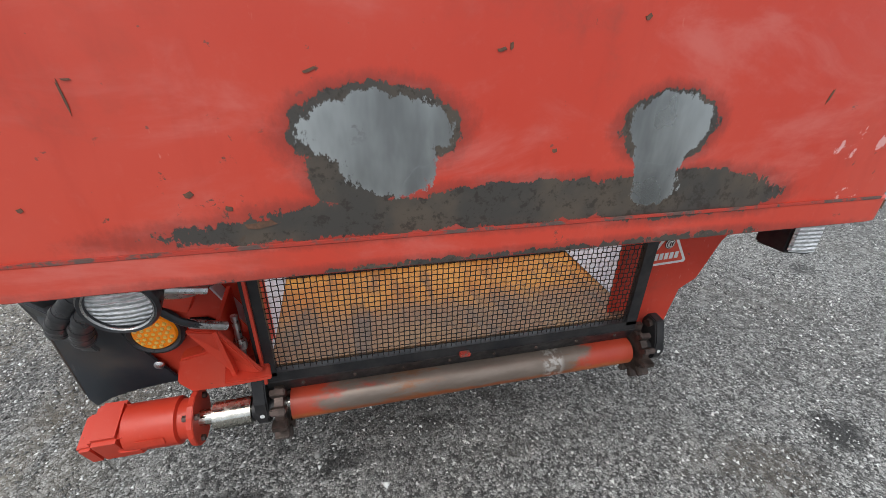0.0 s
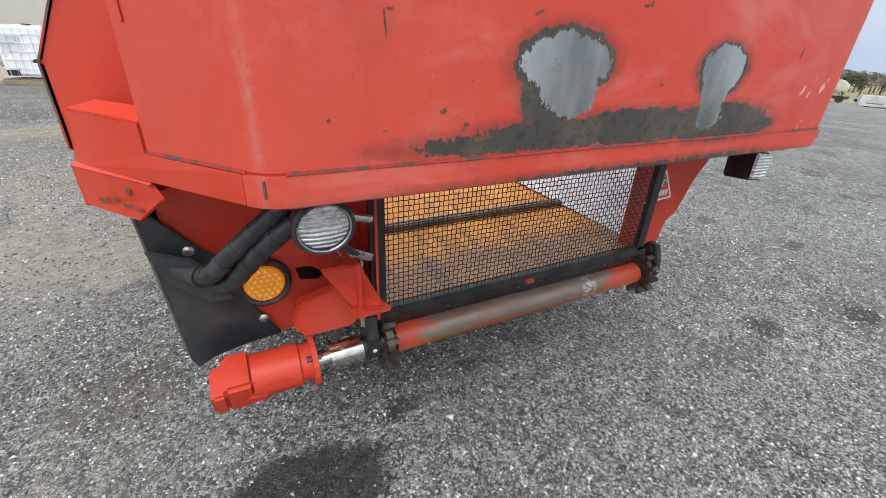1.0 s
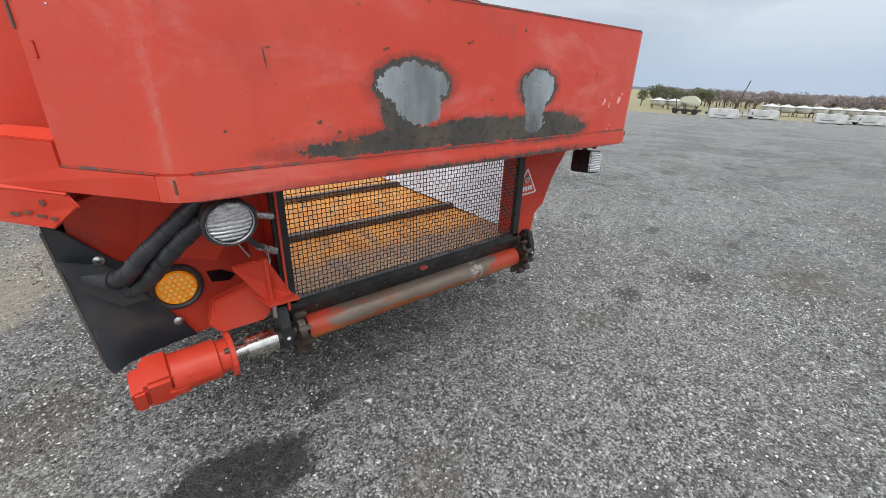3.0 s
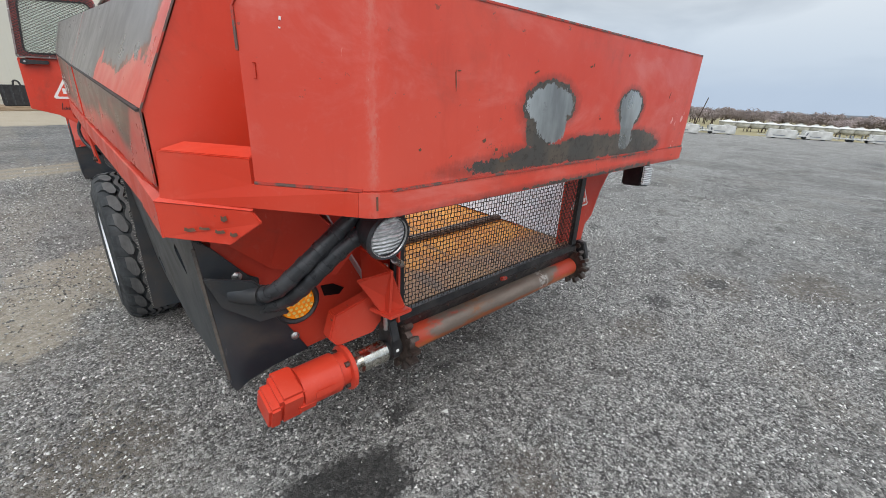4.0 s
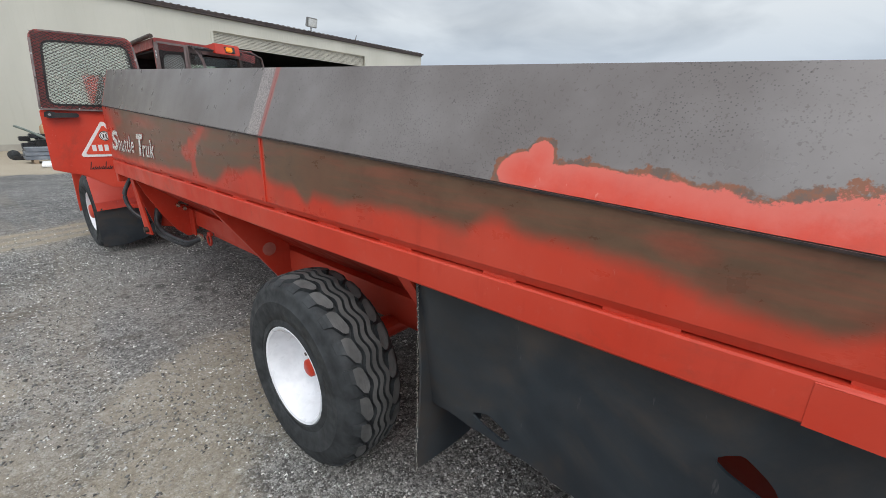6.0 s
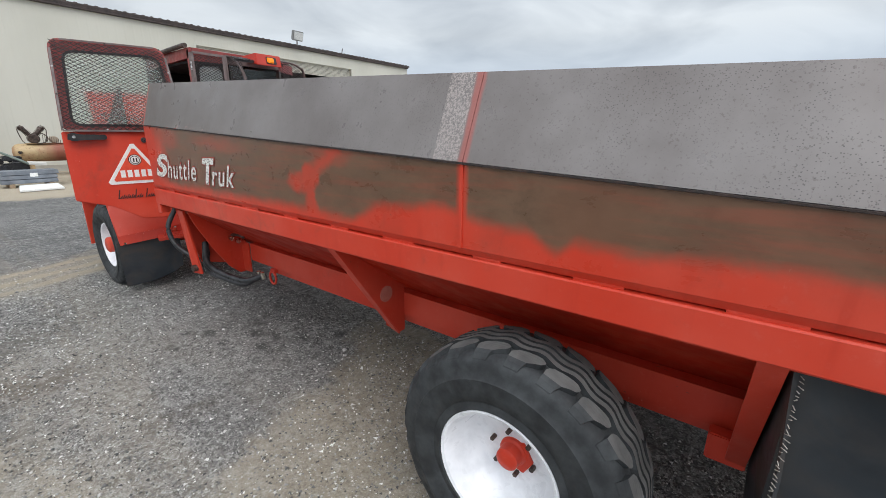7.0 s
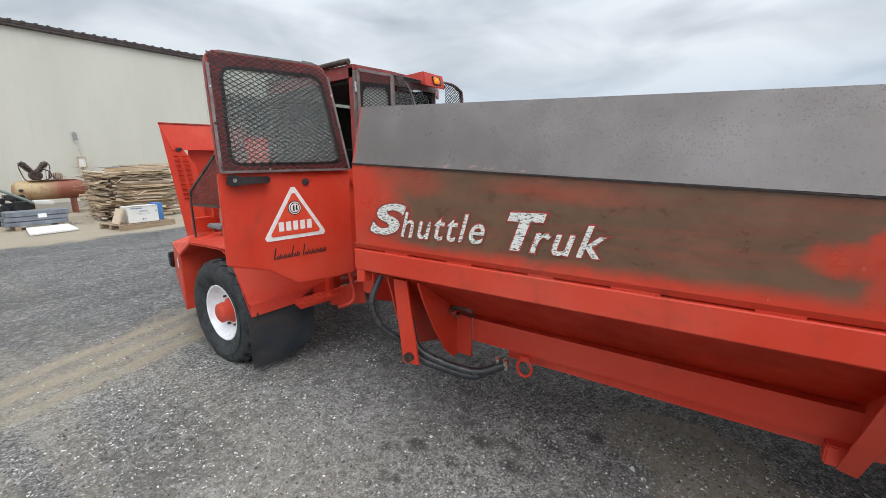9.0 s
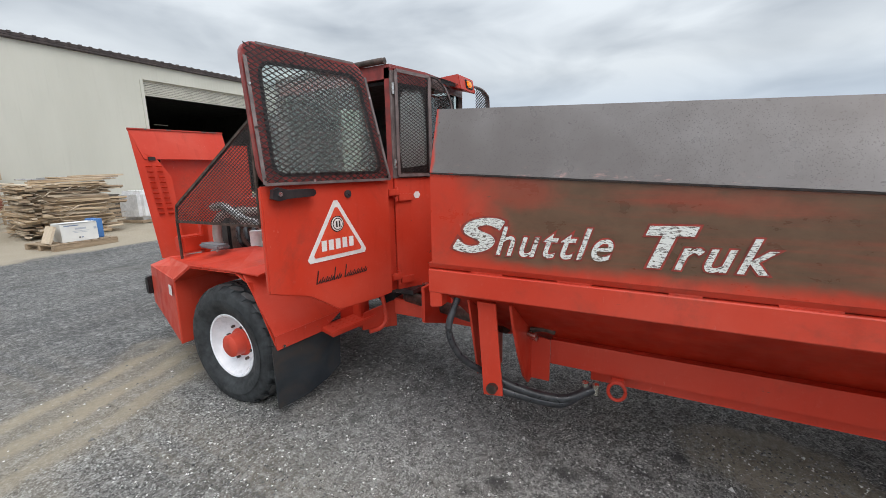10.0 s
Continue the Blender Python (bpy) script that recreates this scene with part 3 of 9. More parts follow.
def make_ground_material():
    M = Mat("grey_chip_seal")
    p = M.xyz()
    stones = M.voronoi(98, "F1", "Color")
    sx = M.xyz(stones)
    edge = M.voronoi(98, "DISTANCE_TO_EDGE")
    small = M.voronoi(260, "F1", "Color")
    ss = M.xyz(small)
    v = M.math("ADD", M.math("MULTIPLY", sx[0], 0.6), M.math("MULTIPLY", ss[0], 0.4))
    c = M.mix(M.ramp(v, 0.22, 0.80), (0.050, 0.049, 0.048), (0.50, 0.49, 0.465))
    c = M.mix(M.math("MULTIPLY", M.ramp(sx[1], 0.86, 0.90), 0.95), c, (0.68, 0.68, 0.65))
    c = M.mix(M.ramp(edge, 0.0, 0.12, 0.85, 0.0), c, (0.026, 0.025, 0.025))
    wide = M.noise(0.45, 5, 0.55, 0.4)
    c = M.mix(M.ramp(wide, 0.40, 0.64, 0, 0.55), c, (0.105, 0.102, 0.098))
    streak = M.ramp(M.noise(0.8, 6, 0.68, 0.5, (0.35, 1.3, 1)), 0.50, 0.66, 0, 0.55)
    c = M.mix(streak, c, (0.080, 0.078, 0.075))
    # dust swept over the yard on the open side, in long tracks
    dust = M.noise(1.1, 6, 0.62, 0.5, (0.9, 0.28, 1))
    west = M.math("MULTIPLY", M.ramp(p[0], -0.9, -2.0, 0.0, 1.0), M.math("MULTIPLY", M.ramp(p[1], 9.0, 4.0, 0.25, 1.0), M.ramp(p[1], 1.8, 3.4, 0.05, 1.0)))
    under = M.blobs(p[0], p[1], [(-0.9, 3.7, 0.45, 0.8)], dust, 0.9)
    d = M.math("MULTIPLY", M.ramp(dust, 0.40, 0.60), M.math("MAXIMUM", west, M.ramp(under, 0.0, 0.3, 0, 0.8)))
    tracks = M.math("MULTIPLY", M.ramp(M.noise(1.6, 5, 0.6, 0.3, (1.4, 0.16, 1)), 0.44, 0.58), M.ramp(p[0], -0.7, -1.5, 0, 0.45))
    d = M.math("MAXIMUM", d, tracks)
    band = M.math("SUBTRACT", p[1], M.math("ADD", 8.86, M.math("MULTIPLY", p[0], 0.30)))
    lane = M.math("ADD", M.math("ABSOLUTE", band), M.math("MULTIPLY", M.math("SUBTRACT", M.noise(1.7, 6, 0.66, 0.4), 0.5), 0.9))
    rut = M.ramp(M.math("SINE", M.math("ADD", M.math("MULTIPLY", band, 19.0), M.math("MULTIPLY", M.noise(2.0, 4), 4.0))), -0.6, 0.9, 0.45, 1.0)
    lane = M.math("MULTIPLY", M.math("MULTIPLY", M.ramp(lane, 0.22, 0.72, 1.0, 0.0), rut), M.ramp(p[0], 0.5, -0.6, 0.0, 1.0))
    patch = M.blobs(p[0], p[1], [(-0.75, 3.75, 0.5, 0.75), (-0.3, 4.0, 0.4, 0.6), (-1.2, 3.95, 0.45, 0.35), (-1.4, 3.2, 0.4, 0.6), (0.05, 4.4, 0.35, 0.5), (-1.80, 3.00, 0.55, 0.22), (-1.38, 3.38, 0.45, 0.26), (-1.05, 3.75, 0.40, 0.30)], M.noise(3.1, 6, 0.66, 0.4), 0.75)
    d = M.math("MAXIMUM", d, M.math("MAXIMUM", lane, M.ramp(patch, 0.0, 0.22, 0.0, 0.95)))
    sandc = M.mix(M.noise(40, 4), (0.25, 0.208, 0.145), (0.38, 0.325, 0.235))
    c = M.mix(M.math("MULTIPLY", d, M.ramp(edge, 0.0, 0.30, 0.95, 0.58)), c, M.mix(0.45, sandc, (0.25, 0.235, 0.205)))
    tan = M.ramp(M.noise(0.9, 6, 0.66, 0.6), 0.50, 0.68, 0, 0.35)
    c = M.mix(M.math("MULTIPLY", tan, M.ramp(edge, 0.0, 0.3, 1.0, 0.6)), c, (0.175, 0.150, 0.118))
    pale = M.ramp(M.noise(2.7, 7, 0.7, 0.3, (1, 0.5, 1)), 0.55, 0.72, 0, 0.45)
    c = M.mix(pale, c, (0.34, 0.33, 0.31))
    older = M.math("MULTIPLY", M.ramp(M.math("ADD", p[1], M.math("MULTIPLY", M.noise(0.8, 5, 0.6), 2.0)), 9.6, 10.6), M.ramp(p[0], 5.0, 2.5))
    c = M.mix(M.math("MULTIPLY", older, M.ramp(M.noise(1.1, 6, 0.65, 0.3, (0.35, 1.6, 1)), 0.3, 0.7, 0.7, 0.25)), c, (0.055, 0.056, 0.06))
    fresh = M.blobs(p[0], p[1], [(-1.1, 5.4, 0.9, 1.5), (-0.6, 6.4, 0.7, 0.8), (-1.6, 4.4, 0.7, 0.8)], M.noise(1.9, 6, 0.68, 0.3), 0.9)
    c = M.mix(M.math("MULTIPLY", M.ramp(fresh, 0.0, 0.4, 0.0, 0.35), M.ramp(edge, 0.02, 0.2)), c, (0.46, 0.445, 0.42))
    brown = M.blobs(p[0], p[1], [(-1.19, 1.70, 0.34, 0.28), (-1.1, 1.62, 0.2, 0.2), (-1.75, 5.8, 0.35, 0.25), (-1.3, 4.75, 0.4, 0.12), (2.7, 0.6, 0.4, 0.3), (3.3, 0.05, 0.5, 0.3), (1.5, 0.72, 0.3, 0.2), (0.05, 0.5, 0.25, 0.2)], M.noise(4, 6, 0.7, 0.3), 0.5)
    c = M.mix(M.ramp(brown, 0.0, 0.25, 0.0, 0.75), c, M.mix(M.noise(60, 4), (0.085, 0.070, 0.055), (0.15, 0.125, 0.098)))
    mott = M.noise(5.5, 7, 0.74, 0.2)
    c = M.mix(M.ramp(mott, 0.52, 0.68, 0.0, 0.45), c, (0.070, 0.066, 0.060))
    c = M.mix(M.ramp(mott, 0.46, 0.30, 0.0, 0.30), c, (0.40, 0.385, 0.355))
    clump = M.noise(24, 4, 0.8)
    c = M.mix(M.ramp(clump, 0.53, 0.66, 0.0, 0.55), c, (0.062, 0.060, 0.056))
    c = M.mix(M.ramp(clump, 0.47, 0.34, 0.0, 0.50), c, (0.52, 0.51, 0.485))
    grit = M.noise(10.5, 7, 0.85, 0.15)
    c = M.mix(M.ramp(grit, 0.54, 0.64, 0.0, 0.36), c, (0.055, 0.051, 0.046))
    c = M.mix(M.ramp(grit, 0.48, 0.38, 0.0, 0.45), c, (0.54, 0.525, 0.495))
    c = M.mix(M.math("MULTIPLY", M.math("MAXIMUM", M.math("MULTIPLY", d, 0.30), M.math("MULTIPLY", lane, 0.80)), M.ramp(edge, 0.0, 0.35, 1.0, 0.7)), c, sandc)
    # oil and damp
    rag = M.noise(9, 6, 0.66)
    oil = M.blobs(p[0], p[1], [(-0.57, 0.91, 0.36, 0.19), (-0.08, 1.12, 0.12, 0.07), (0.26, 1.22, 0.14, 0.07), (1.22, 0.26, 0.08, 0.08), (2.0, 0.78, 0.13, 0.12), (2.71, 0.6, 0.16, 0.12), (0.45, 0.68, 0.2, 0.04), (1.35, 1.55, 0.1, 0.12),
                               (-0.74, 5.66, 0.07, 0.10), (-0.52, 5.37, 0.07, 0.09), (-0.60, 5.14, 0.06, 0.10), (-0.75, 5.44, 0.06, 0.07), (-0.35, 5.00, 0.08, 0.09), (-1.00, 5.62, 0.06, 0.08), (-0.29, 5.09, 0.06, 0.07), (-0.13, 4.85, 0.08, 0.08), (-0.86, 5.80, 0.05, 0.06), (-0.45, 5.20, 0.05, 0.06), (-0.63, 6.69, 0.08, 0.06), (-0.17, 1.10, 0.10, 0.06), (3.33, 2.0, 0.12, 0.10)], rag, 0.22)
    c = M.mix(M.ramp(oil, 0.0, 0.10, 0.0, 0.86), c, (0.014, 0.013, 0.012))
    blot = M.math("MULTIPLY", M.ramp(M.noise(2.4, 5, 0.62), 0.58, 0.66), M.ramp(p[0], -1.0, 0.0))
    c = M.mix(M.math("MULTIPLY", blot, 0.55), c, (0.055, 0.050, 0.045))
    # bare sandy strip along the shed
    line = M.math("ADD", p[1], M.math("MULTIPLY", M.math("SUBTRACT", M.noise(0.7, 5), 0.5), 1.6))
    strip = M.math("MULTIPLY", M.ramp(line, 15.3, 15.8), M.ramp(p[0], 26.0, 24.0))
    bare = M.mix(M.noise(1.5, 6, 0.65), (0.36, 0.30, 0.22), (0.46, 0.40, 0.31))
    c = M.mix(strip, c, bare)
    # dry grass beyond the yard's far edge
    grass = M.ramp(M.math("SUBTRACT", p[0], M.math("MULTIPLY", p[1], -0.9)), 78.0, 79.0)
    c = M.mix(grass, c, M.mix(M.noise(0.6, 6, 0.7), (0.22, 0.19, 0.09), (0.33, 0.29, 0.17)))
    M.color(c)
    M.rough(M.math("SUBTRACT", 0.85, M.ramp(oil, 0.0, 0.12, 0, 0.35)))
    h = M.math("ADD", M.math("MULTIPLY", M.ramp(edge, 0.0, 0.25), M.math("ADD", 0.3, sx[2])), M.math("MULTIPLY", ss[1], 0.35))
    M.bump(M.math("MULTIPLY", h, M.math("SUBTRACT", 1.0, M.math("MULTIPLY", d, 0.6))), 0.8, 0.008)
    return M.m


GROUND_M = make_ground_material()


def build_ground():
    xs = sorted({round(-400 + 40 * i, 1) for i in range(11)} | {round(-20 + 4.0 * i, 1) for i in range(25)} | {57, 84, 100, 130, 170, 230, 320, 450, 700, 1200, 2000})
    ys = sorted({-400, -200, -100, -50, -25, -10, 0, 10, 24, 50, 100, 200, 400, 800, 1500})
    verts = [(x, y, ground_height(x, y)) for x in xs for y in ys]
    n = len(ys)
    faces = [(i * n + j, (i + 1) * n + j, (i + 1) * n + j + 1, i * n + j + 1) for i in range(len(xs) - 1) for j in range(n - 1)]
    me = bpy.data.meshes.new("ground")
    me.from_pydata(verts, [], faces)
    me.shade_smooth()
    me.materials.append(GROUND_M)
    tagged(new("ground", me), "grey chip-seal yard with dust tracks and oil stains", "ground", kind="structure")


build_ground()


def build_gravel():
    """Loose chippings on the seal: small angular stones of mixed greys."""
    rng = np.random.default_rng(4)
    spans = ((115000, -2.9, 3.2, -1.2, 2.4), (85000, -3.4, 0.2, 1.5, 9.0), (45000, 2.4, 7.0, -2.2, 5.5), (15000, -5.5, -2.6, 2.0, 11.0))
    px = np.concatenate([rng.uniform(a, b, k) for k, a, b, _, _ in spans])
    py = np.concatenate([rng.uniform(a, b, k) for k, _, _, a, b in spans])
    n = len(px)
    wave_ = np.sin(px * 2.1 + 1.3 * np.sin(py * 1.7)) * np.cos(py * 1.3 + px)
    fine_ = np.sin(px * 9.0 + 2.0 * np.sin(py * 7.3)) * np.cos(py * 8.1 + 1.5 * np.sin(px * 6.0))
    oily = ((px + 0.57) / 0.36) ** 2 + ((py - 0.91) / 0.19) ** 2 < 0.9
    swept = (np.abs(py - 8.86 - 0.30 * px) < 0.80) & (px < -0.4)
    keep = (rng.random(n) < 1.0 - 0.92 * swept) & (rng.random(n) < 0.30 + 0.40 * (wave_ > -0.3) + 0.30 * (fine_ > -0.2)) & ~(oily & (rng.random(n) < 0.9))
    px, py = px[keep], py[keep]
    n = len(px)
    size = 0.0029 + 0.0072 * rng.random(n) ** 2.4 + 0.006 * (rng.random(n) < 0.010)
    base = np.array([(1, 0, 0.1), (-0.4, 0.9, 0), (-0.6, -0.8, 0.05), (0.1, 0.05, 0.75), (0.05, 0, -0.4)])
    turn = rng.uniform(0, 6.28, n)
    jit = 1 + 0.35 * rng.standard_normal((n, 5, 3))
    v = base[None] * jit * size[:, None, None]
    cs, sn = np.cos(turn)[:, None], np.sin(turn)[:, None]
    V = np.stack([v[..., 0] * cs - v[..., 1] * sn + px[:, None], v[..., 0] * sn + v[..., 1] * cs + py[:, None], v[..., 2] + 0.0015], -1).reshape(-1, 3)
    tri = np.array([(0, 1, 3), (1, 2, 3), (2, 0, 3), (1, 0, 4), (2, 1, 4), (0, 2, 4)])
    F = (tri[None] + 5 * np.arange(n)[:, None, None]).reshape(-1, 3)
    me = bpy.data.meshes.new("gravel")
    me.vertices.add(len(V))
    me.vertices.foreach_set("co", V.ravel())
    me.loops.add(F.size)
    me.loops.foreach_set("vertex_index", F.ravel())
    me.polygons.add(len(F))
    me.polygons.foreach_set("loop_start", np.arange(0, F.size, 3))
    me.update(calc_edges=True)
    M = Mat("loose_grey_chippings", 0.8)
    r = M.n.new("ShaderNodeNewGeometry").outputs["Random Per Island"]
    cr = M.n.new("ShaderNodeValToRGB")
    for k, (pos, col) in enumerate(((0.0, (0.052, 0.051, 0.050, 1)), (1.0, (0.92, 0.92, 0.89, 1)))):
        cr.color_ramp.elements[k].position, cr.color_ramp.elements[k].color = pos, col
    e = cr.color_ramp.elements.new(0.50)
    e.color = (0.20, 0.196, 0.190, 1)
    e = cr.color_ramp.elements.new(0.80)
    e.color = (0.50, 0.49, 0.47, 1)
    M.l.new(r, cr.inputs[0])
    M.color(cr.outputs[0])
    me.materials.append(M.m)
    tagged(new("gravel", me), "loose grey stone chippings on the yard", "gravel", kind="stuff")


build_gravel()

# ---- the truck ----
truck = thing("shuttle_truck", "red orchard shuttle truck with rust-worn bin and open cab door", "truck", (0, -0.006, -0.008))
CX = 0.32


def section(y):
    """Half widths and heights of the bin's side at y: top, crease, foot."""
    s = (y - 1.03) / 4.94
    # the front sheets draw in more than the back ones
    hw = 1.222 - 0.019 * min(1.0, (y - 1.03) / 2.155) - 0.046 * max(0.0, (y - 3.185) / 2.79)
    return (1.10 - 0.025 * s, 1.621 + 0.238 * s), (hw, 1.347 + 0.228 * s), (hw, 1.184 - 0.024 * s)


def at(side, hw, y, z):
    return (CX + side * hw, y, z)


def long_panel(side, a, b, low, high, n=24):
    """A sheet 6 mm thick along the side from y = a to b; low and high give half width and height at y."""
    bm = bmesh.new()
    rows = []
    for i in range(n + 1):
        y = a + (b - a) * i / n
        L, H = low(y), high(y)
        rows.append([bm.verts.new(at(side, w - d, y, z)) for w, z, d in ((L[0], L[1], 0), (H[0], H[1], 0), (H[0], H[1], 0.006), (L[0], L[1], 0.006))])
    for p, q in zip(rows, rows[1:]):
        for k in range(4):
            bm.faces.new((p[k], p[(k + 1) % 4], q[(k + 1) % 4], q[k]))
    bm.faces.new(rows[0])
    bm.faces.new(rows[-1][::-1])
    return bm


Y0, YS, Y1 = 1.03, 3.185, 5.975
for side in (-1, 1):
    for a, b in ((Y0, YS - 0.001), (YS + 0.001, Y1)):
        up = long_panel(side, a, b, lambda y: (section(y)[1][0], section(y)[1][1] + 0.004), lambda y: section(y)[0])
        part("upper_side_panel", up, TOP_M, truck, "sloping top sheet worn to bare grey")
        lo = long_panel(side, a, b, lambda y: section(y)[2], lambda y: (section(y)[1][0], section(y)[1][1] - 0.004))
        part("lower_side_panel", lo, SIDE_M, truck, "upright side sheet with brown rust")
    A, B = section(Y0), section(Y1)
    # dark strip that draws the shadow line along the crease
    for a, b in ((Y0, YS), (YS, Y1)):
        C, D = section(a), section(b)
        part("crease_lip", bar(at(side, C[1][0] + 0.003, a, C[1][1]), at(side, D[1][0] + 0.003, b, D[1][1]), 0.005, 0.010, (1, 0, 0)), CREASESHADE_M, truck)
    part("vertical_seam", bar(at(side, section(YS)[2][0] + 0.002, YS, section(YS)[2][1]), at(side, section(YS)[1][0] + 0.002, YS, section(YS)[1][1]), 0.012, 0.006, (1, 0, 0)), RED_M, truck)
    # the folded rail under the side
    rail = bmesh.new()
    prof = [(0.0, 0.001), (-0.014, -0.024), (-0.030, -0.0255), (-0.030, -0.0295), (-0.004, -0.031), (-0.001, -0.036), (-0.001, -0.114), (-0.006, -0.120), (-0.08, -0.120), (-0.08, 0.001)]
    ends = []
    for y, drop in ((Y0 + 0.004, 0.0), (YS, 0.011), (Y1 + 0.02, 0.026)):
        S = section(y)
        ends.append([rail.verts.new(at(side, S[2][0] + u, y, S[2][1] + (w if w > -0.1 else w - drop))) for u, w in prof])
    for r0, r1 in zip(ends, ends[1:]):
        for i in range(len(prof)):
            j = (i + 1) % len(prof)
            rail.faces.new((r0[i], r0[j], r1[j], r1[i]))
    rail.faces.new(ends[0])
    rail.faces.new(ends[-1][::-1])
    part("side_rail", rail, RED_M, truck)
    # stitch welds between sheet and rail
    for k in range(13):
        ya = Y0 + 0.16 + 0.37 * k
        yb = ya + 0.13 + 0.03 * math.sin(k * 2.3)
        sa, sb = section(ya), section(yb)
        part("stitch_weld", bar(at(side, sa[2][0] - 0.020, ya, sa[2][1] - 0.0255), at(side, sb[2][0] - 0.020, yb, sb[2][1] - 0.0255), 0.010, 0.014, (1, 0, 0)), RED_M, truck)
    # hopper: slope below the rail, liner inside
    # the slope's shade is put into its darker red
    part("hopper_slope", sheet([at(side, 1.16, 2.25, 1.062), at(side, 1.15, Y1 - 0.06, 1.025), at(side, 0.635, Y1 - 0.06, 0.650), at(side, 0.635, 2.25, 0.665)], 0.006, away=(-side, 0, 1)), SHADERED_M, truck)
    part("hopper_liner", sheet([at(side, 1.095, Y0 + 0.02, 1.610), at(side, 1.07, Y1 - 0.02, 1.855), at(side, 0.62, Y1 - 0.02, 0.70), at(side, 0.60, Y0 + 0.02, 0.665)], 0.005, away=(side, 0, 0)), LINER_M, truck)
    # short red cap over the back end of the top edge
    C = section(1.205)
    part("top_end_cap", sheet([at(side, A[0][0] + 0.004, Y0 - 0.004, A[0][1] - 0.002), at(side, C[0][0] + 0.004, 1.205, C[0][1] - 0.002), at(side, C[0][0] - 0.002, 1.200, C[0][1] + 0.005), at(side, A[0][0] - 0.002, Y0 - 0.004, A[0][1] + 0.004)], 0.03, away=(-side, 0, 0)), RED_M, truck)
    # side beam of the chassis
    part("chassis_beam", bevel(sheet([at(side, 0.74, 1.4, 0.692), at(side, 0.74, 5.50, 0.700), at(side, 0.74, 5.50, 0.566), at(side, 0.74, 1.4, 0.560)], 0.11, away=(-side, 0, 0)), 0.030, 4), RED_M, truck, smooth=True)
    part("beam_lower_flange", sheet([at(side, 0.675, 1.4, 0.556), at(side, 0.675, 5.30, 0.562), at(side, 0.675, 5.30, 0.488), at(side, 0.675, 1.4, 0.490)], 0.09, away=(-side, 0, 0)), RED_M, truck)

A, B = section(Y0), section(Y1)
# back and front walls of the bin
back = [at(-1, A[0][0], Y0, A[0][1]), at(1, A[0][0], Y0, A[0][1]), at(1, A[1][0], Y0, A[1][1]), at(1, A[2][0], Y0, A[2][1]), at(1, 0.6, Y0, 1.06), at(-1, 0.6, Y0, 1.06), at(-1, A[2][0], Y0, A[2][1]), at(-1, A[1][0], Y0, A[1][1])]
part("bin_back_wall", sheet(back, 0.006, away=(0, 1, 0)), RED_M, truck)
front = [at(-1, B[0][0], Y1, B[0][1]), at(1, B[0][0], Y1, B[0][1]), at(1, B[1][0], Y1, B[1][1]), at(1, B[2][0], Y1, B[2][1]), at(1, 0.6, Y1, 0.68), at(-1, 0.6, Y1, 0.68), at(-1, B[2][0], Y1, B[2][1]), at(-1, B[1][0], Y1, B[1][1])]
part("bin_front_wall", sheet(front, 0.006, away=(0, -1, 0)), RED_M, truck)
# worn edge round the back end of the side sheets
for side in (-1, 1):
    part("end_edge_upper", bar(at(side, A[0][0], Y0 - 0.003, A[0][1]), at(side, A[1][0], Y0 - 0.003, A[1][1]), 0.0035, 0.004, (0, 1, 0)), EDGE_M, truck)
    part("end_edge_lower", bar(at(side, A[1][0], Y0 - 0.003, A[1][1]), at(side, A[2][0], Y0 - 0.003, A[2][1]), 0.0035, 0.004, (0, 1, 0)), EDGE_M, truck)


# conveyor floor seen through the guard
def make_belt():
    M = Mat("rusty_orange_conveyor_floor", 0.6)
    f = M.noise(5, 6, 0.6, 0.3)
    c = M.mix(M.ramp(f, 0.35, 0.7), (0.46, 0.165, 0.020), (0.62, 0.275, 0.045))
    c = M.mix(M.ramp(M.noise(9, 6, 0.7, 0.2, (2.0, 0.35, 1)), 0.48, 0.66, 0, 0.75), c, (0.13, 0.075, 0.045))
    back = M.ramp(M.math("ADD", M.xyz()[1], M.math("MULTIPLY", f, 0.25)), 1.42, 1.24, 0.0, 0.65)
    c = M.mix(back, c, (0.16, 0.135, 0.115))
    M.color(c)
    M.bump(M.noise(60, 4), 0.15, 0.003)
    return M.m


BELT_M = make_belt()
GREYSLAT_M = simple("greasy_grey_slat", (0.075, 0.055, 0.045), (0.15, 0.11, 0.09), 0.6, 0.1, 14, 0.1)
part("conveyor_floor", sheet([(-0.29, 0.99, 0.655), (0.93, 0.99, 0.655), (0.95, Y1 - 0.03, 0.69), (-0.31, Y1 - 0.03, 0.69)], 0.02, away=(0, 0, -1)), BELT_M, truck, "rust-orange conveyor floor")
for i in range(8):
    y = 1.50 + i * 0.60
    part("conveyor_slat", box(CX, y, 0.672 + (y - 1) * 0.007, 1.20, 0.045, 0.03, bev=0.006), GREYSLAT_M, truck)

# ---- back end ----
ZB = 1.21
# shield: face, two slanted wings, turned-in lip
RY = 0.632
FX0, FX1, FZ = -0.566, 1.206, 1.602


def fold_plan(x, sx):
    """Plan of a rounded fold from the face round to the wing, at the fold line x; sx -1 on the left."""
    P0, P1, P2 = Vector((x - sx * 0.036, RY)), Vector((x + sx * 0.006, RY)), Vector((x + sx * 0.034, RY + 0.036))
    return [(1 - t) ** 2 * P0 + 2 * t * (1 - t) * P1 + t * t * P2 for t in [k / 5 for k in range(6)]]


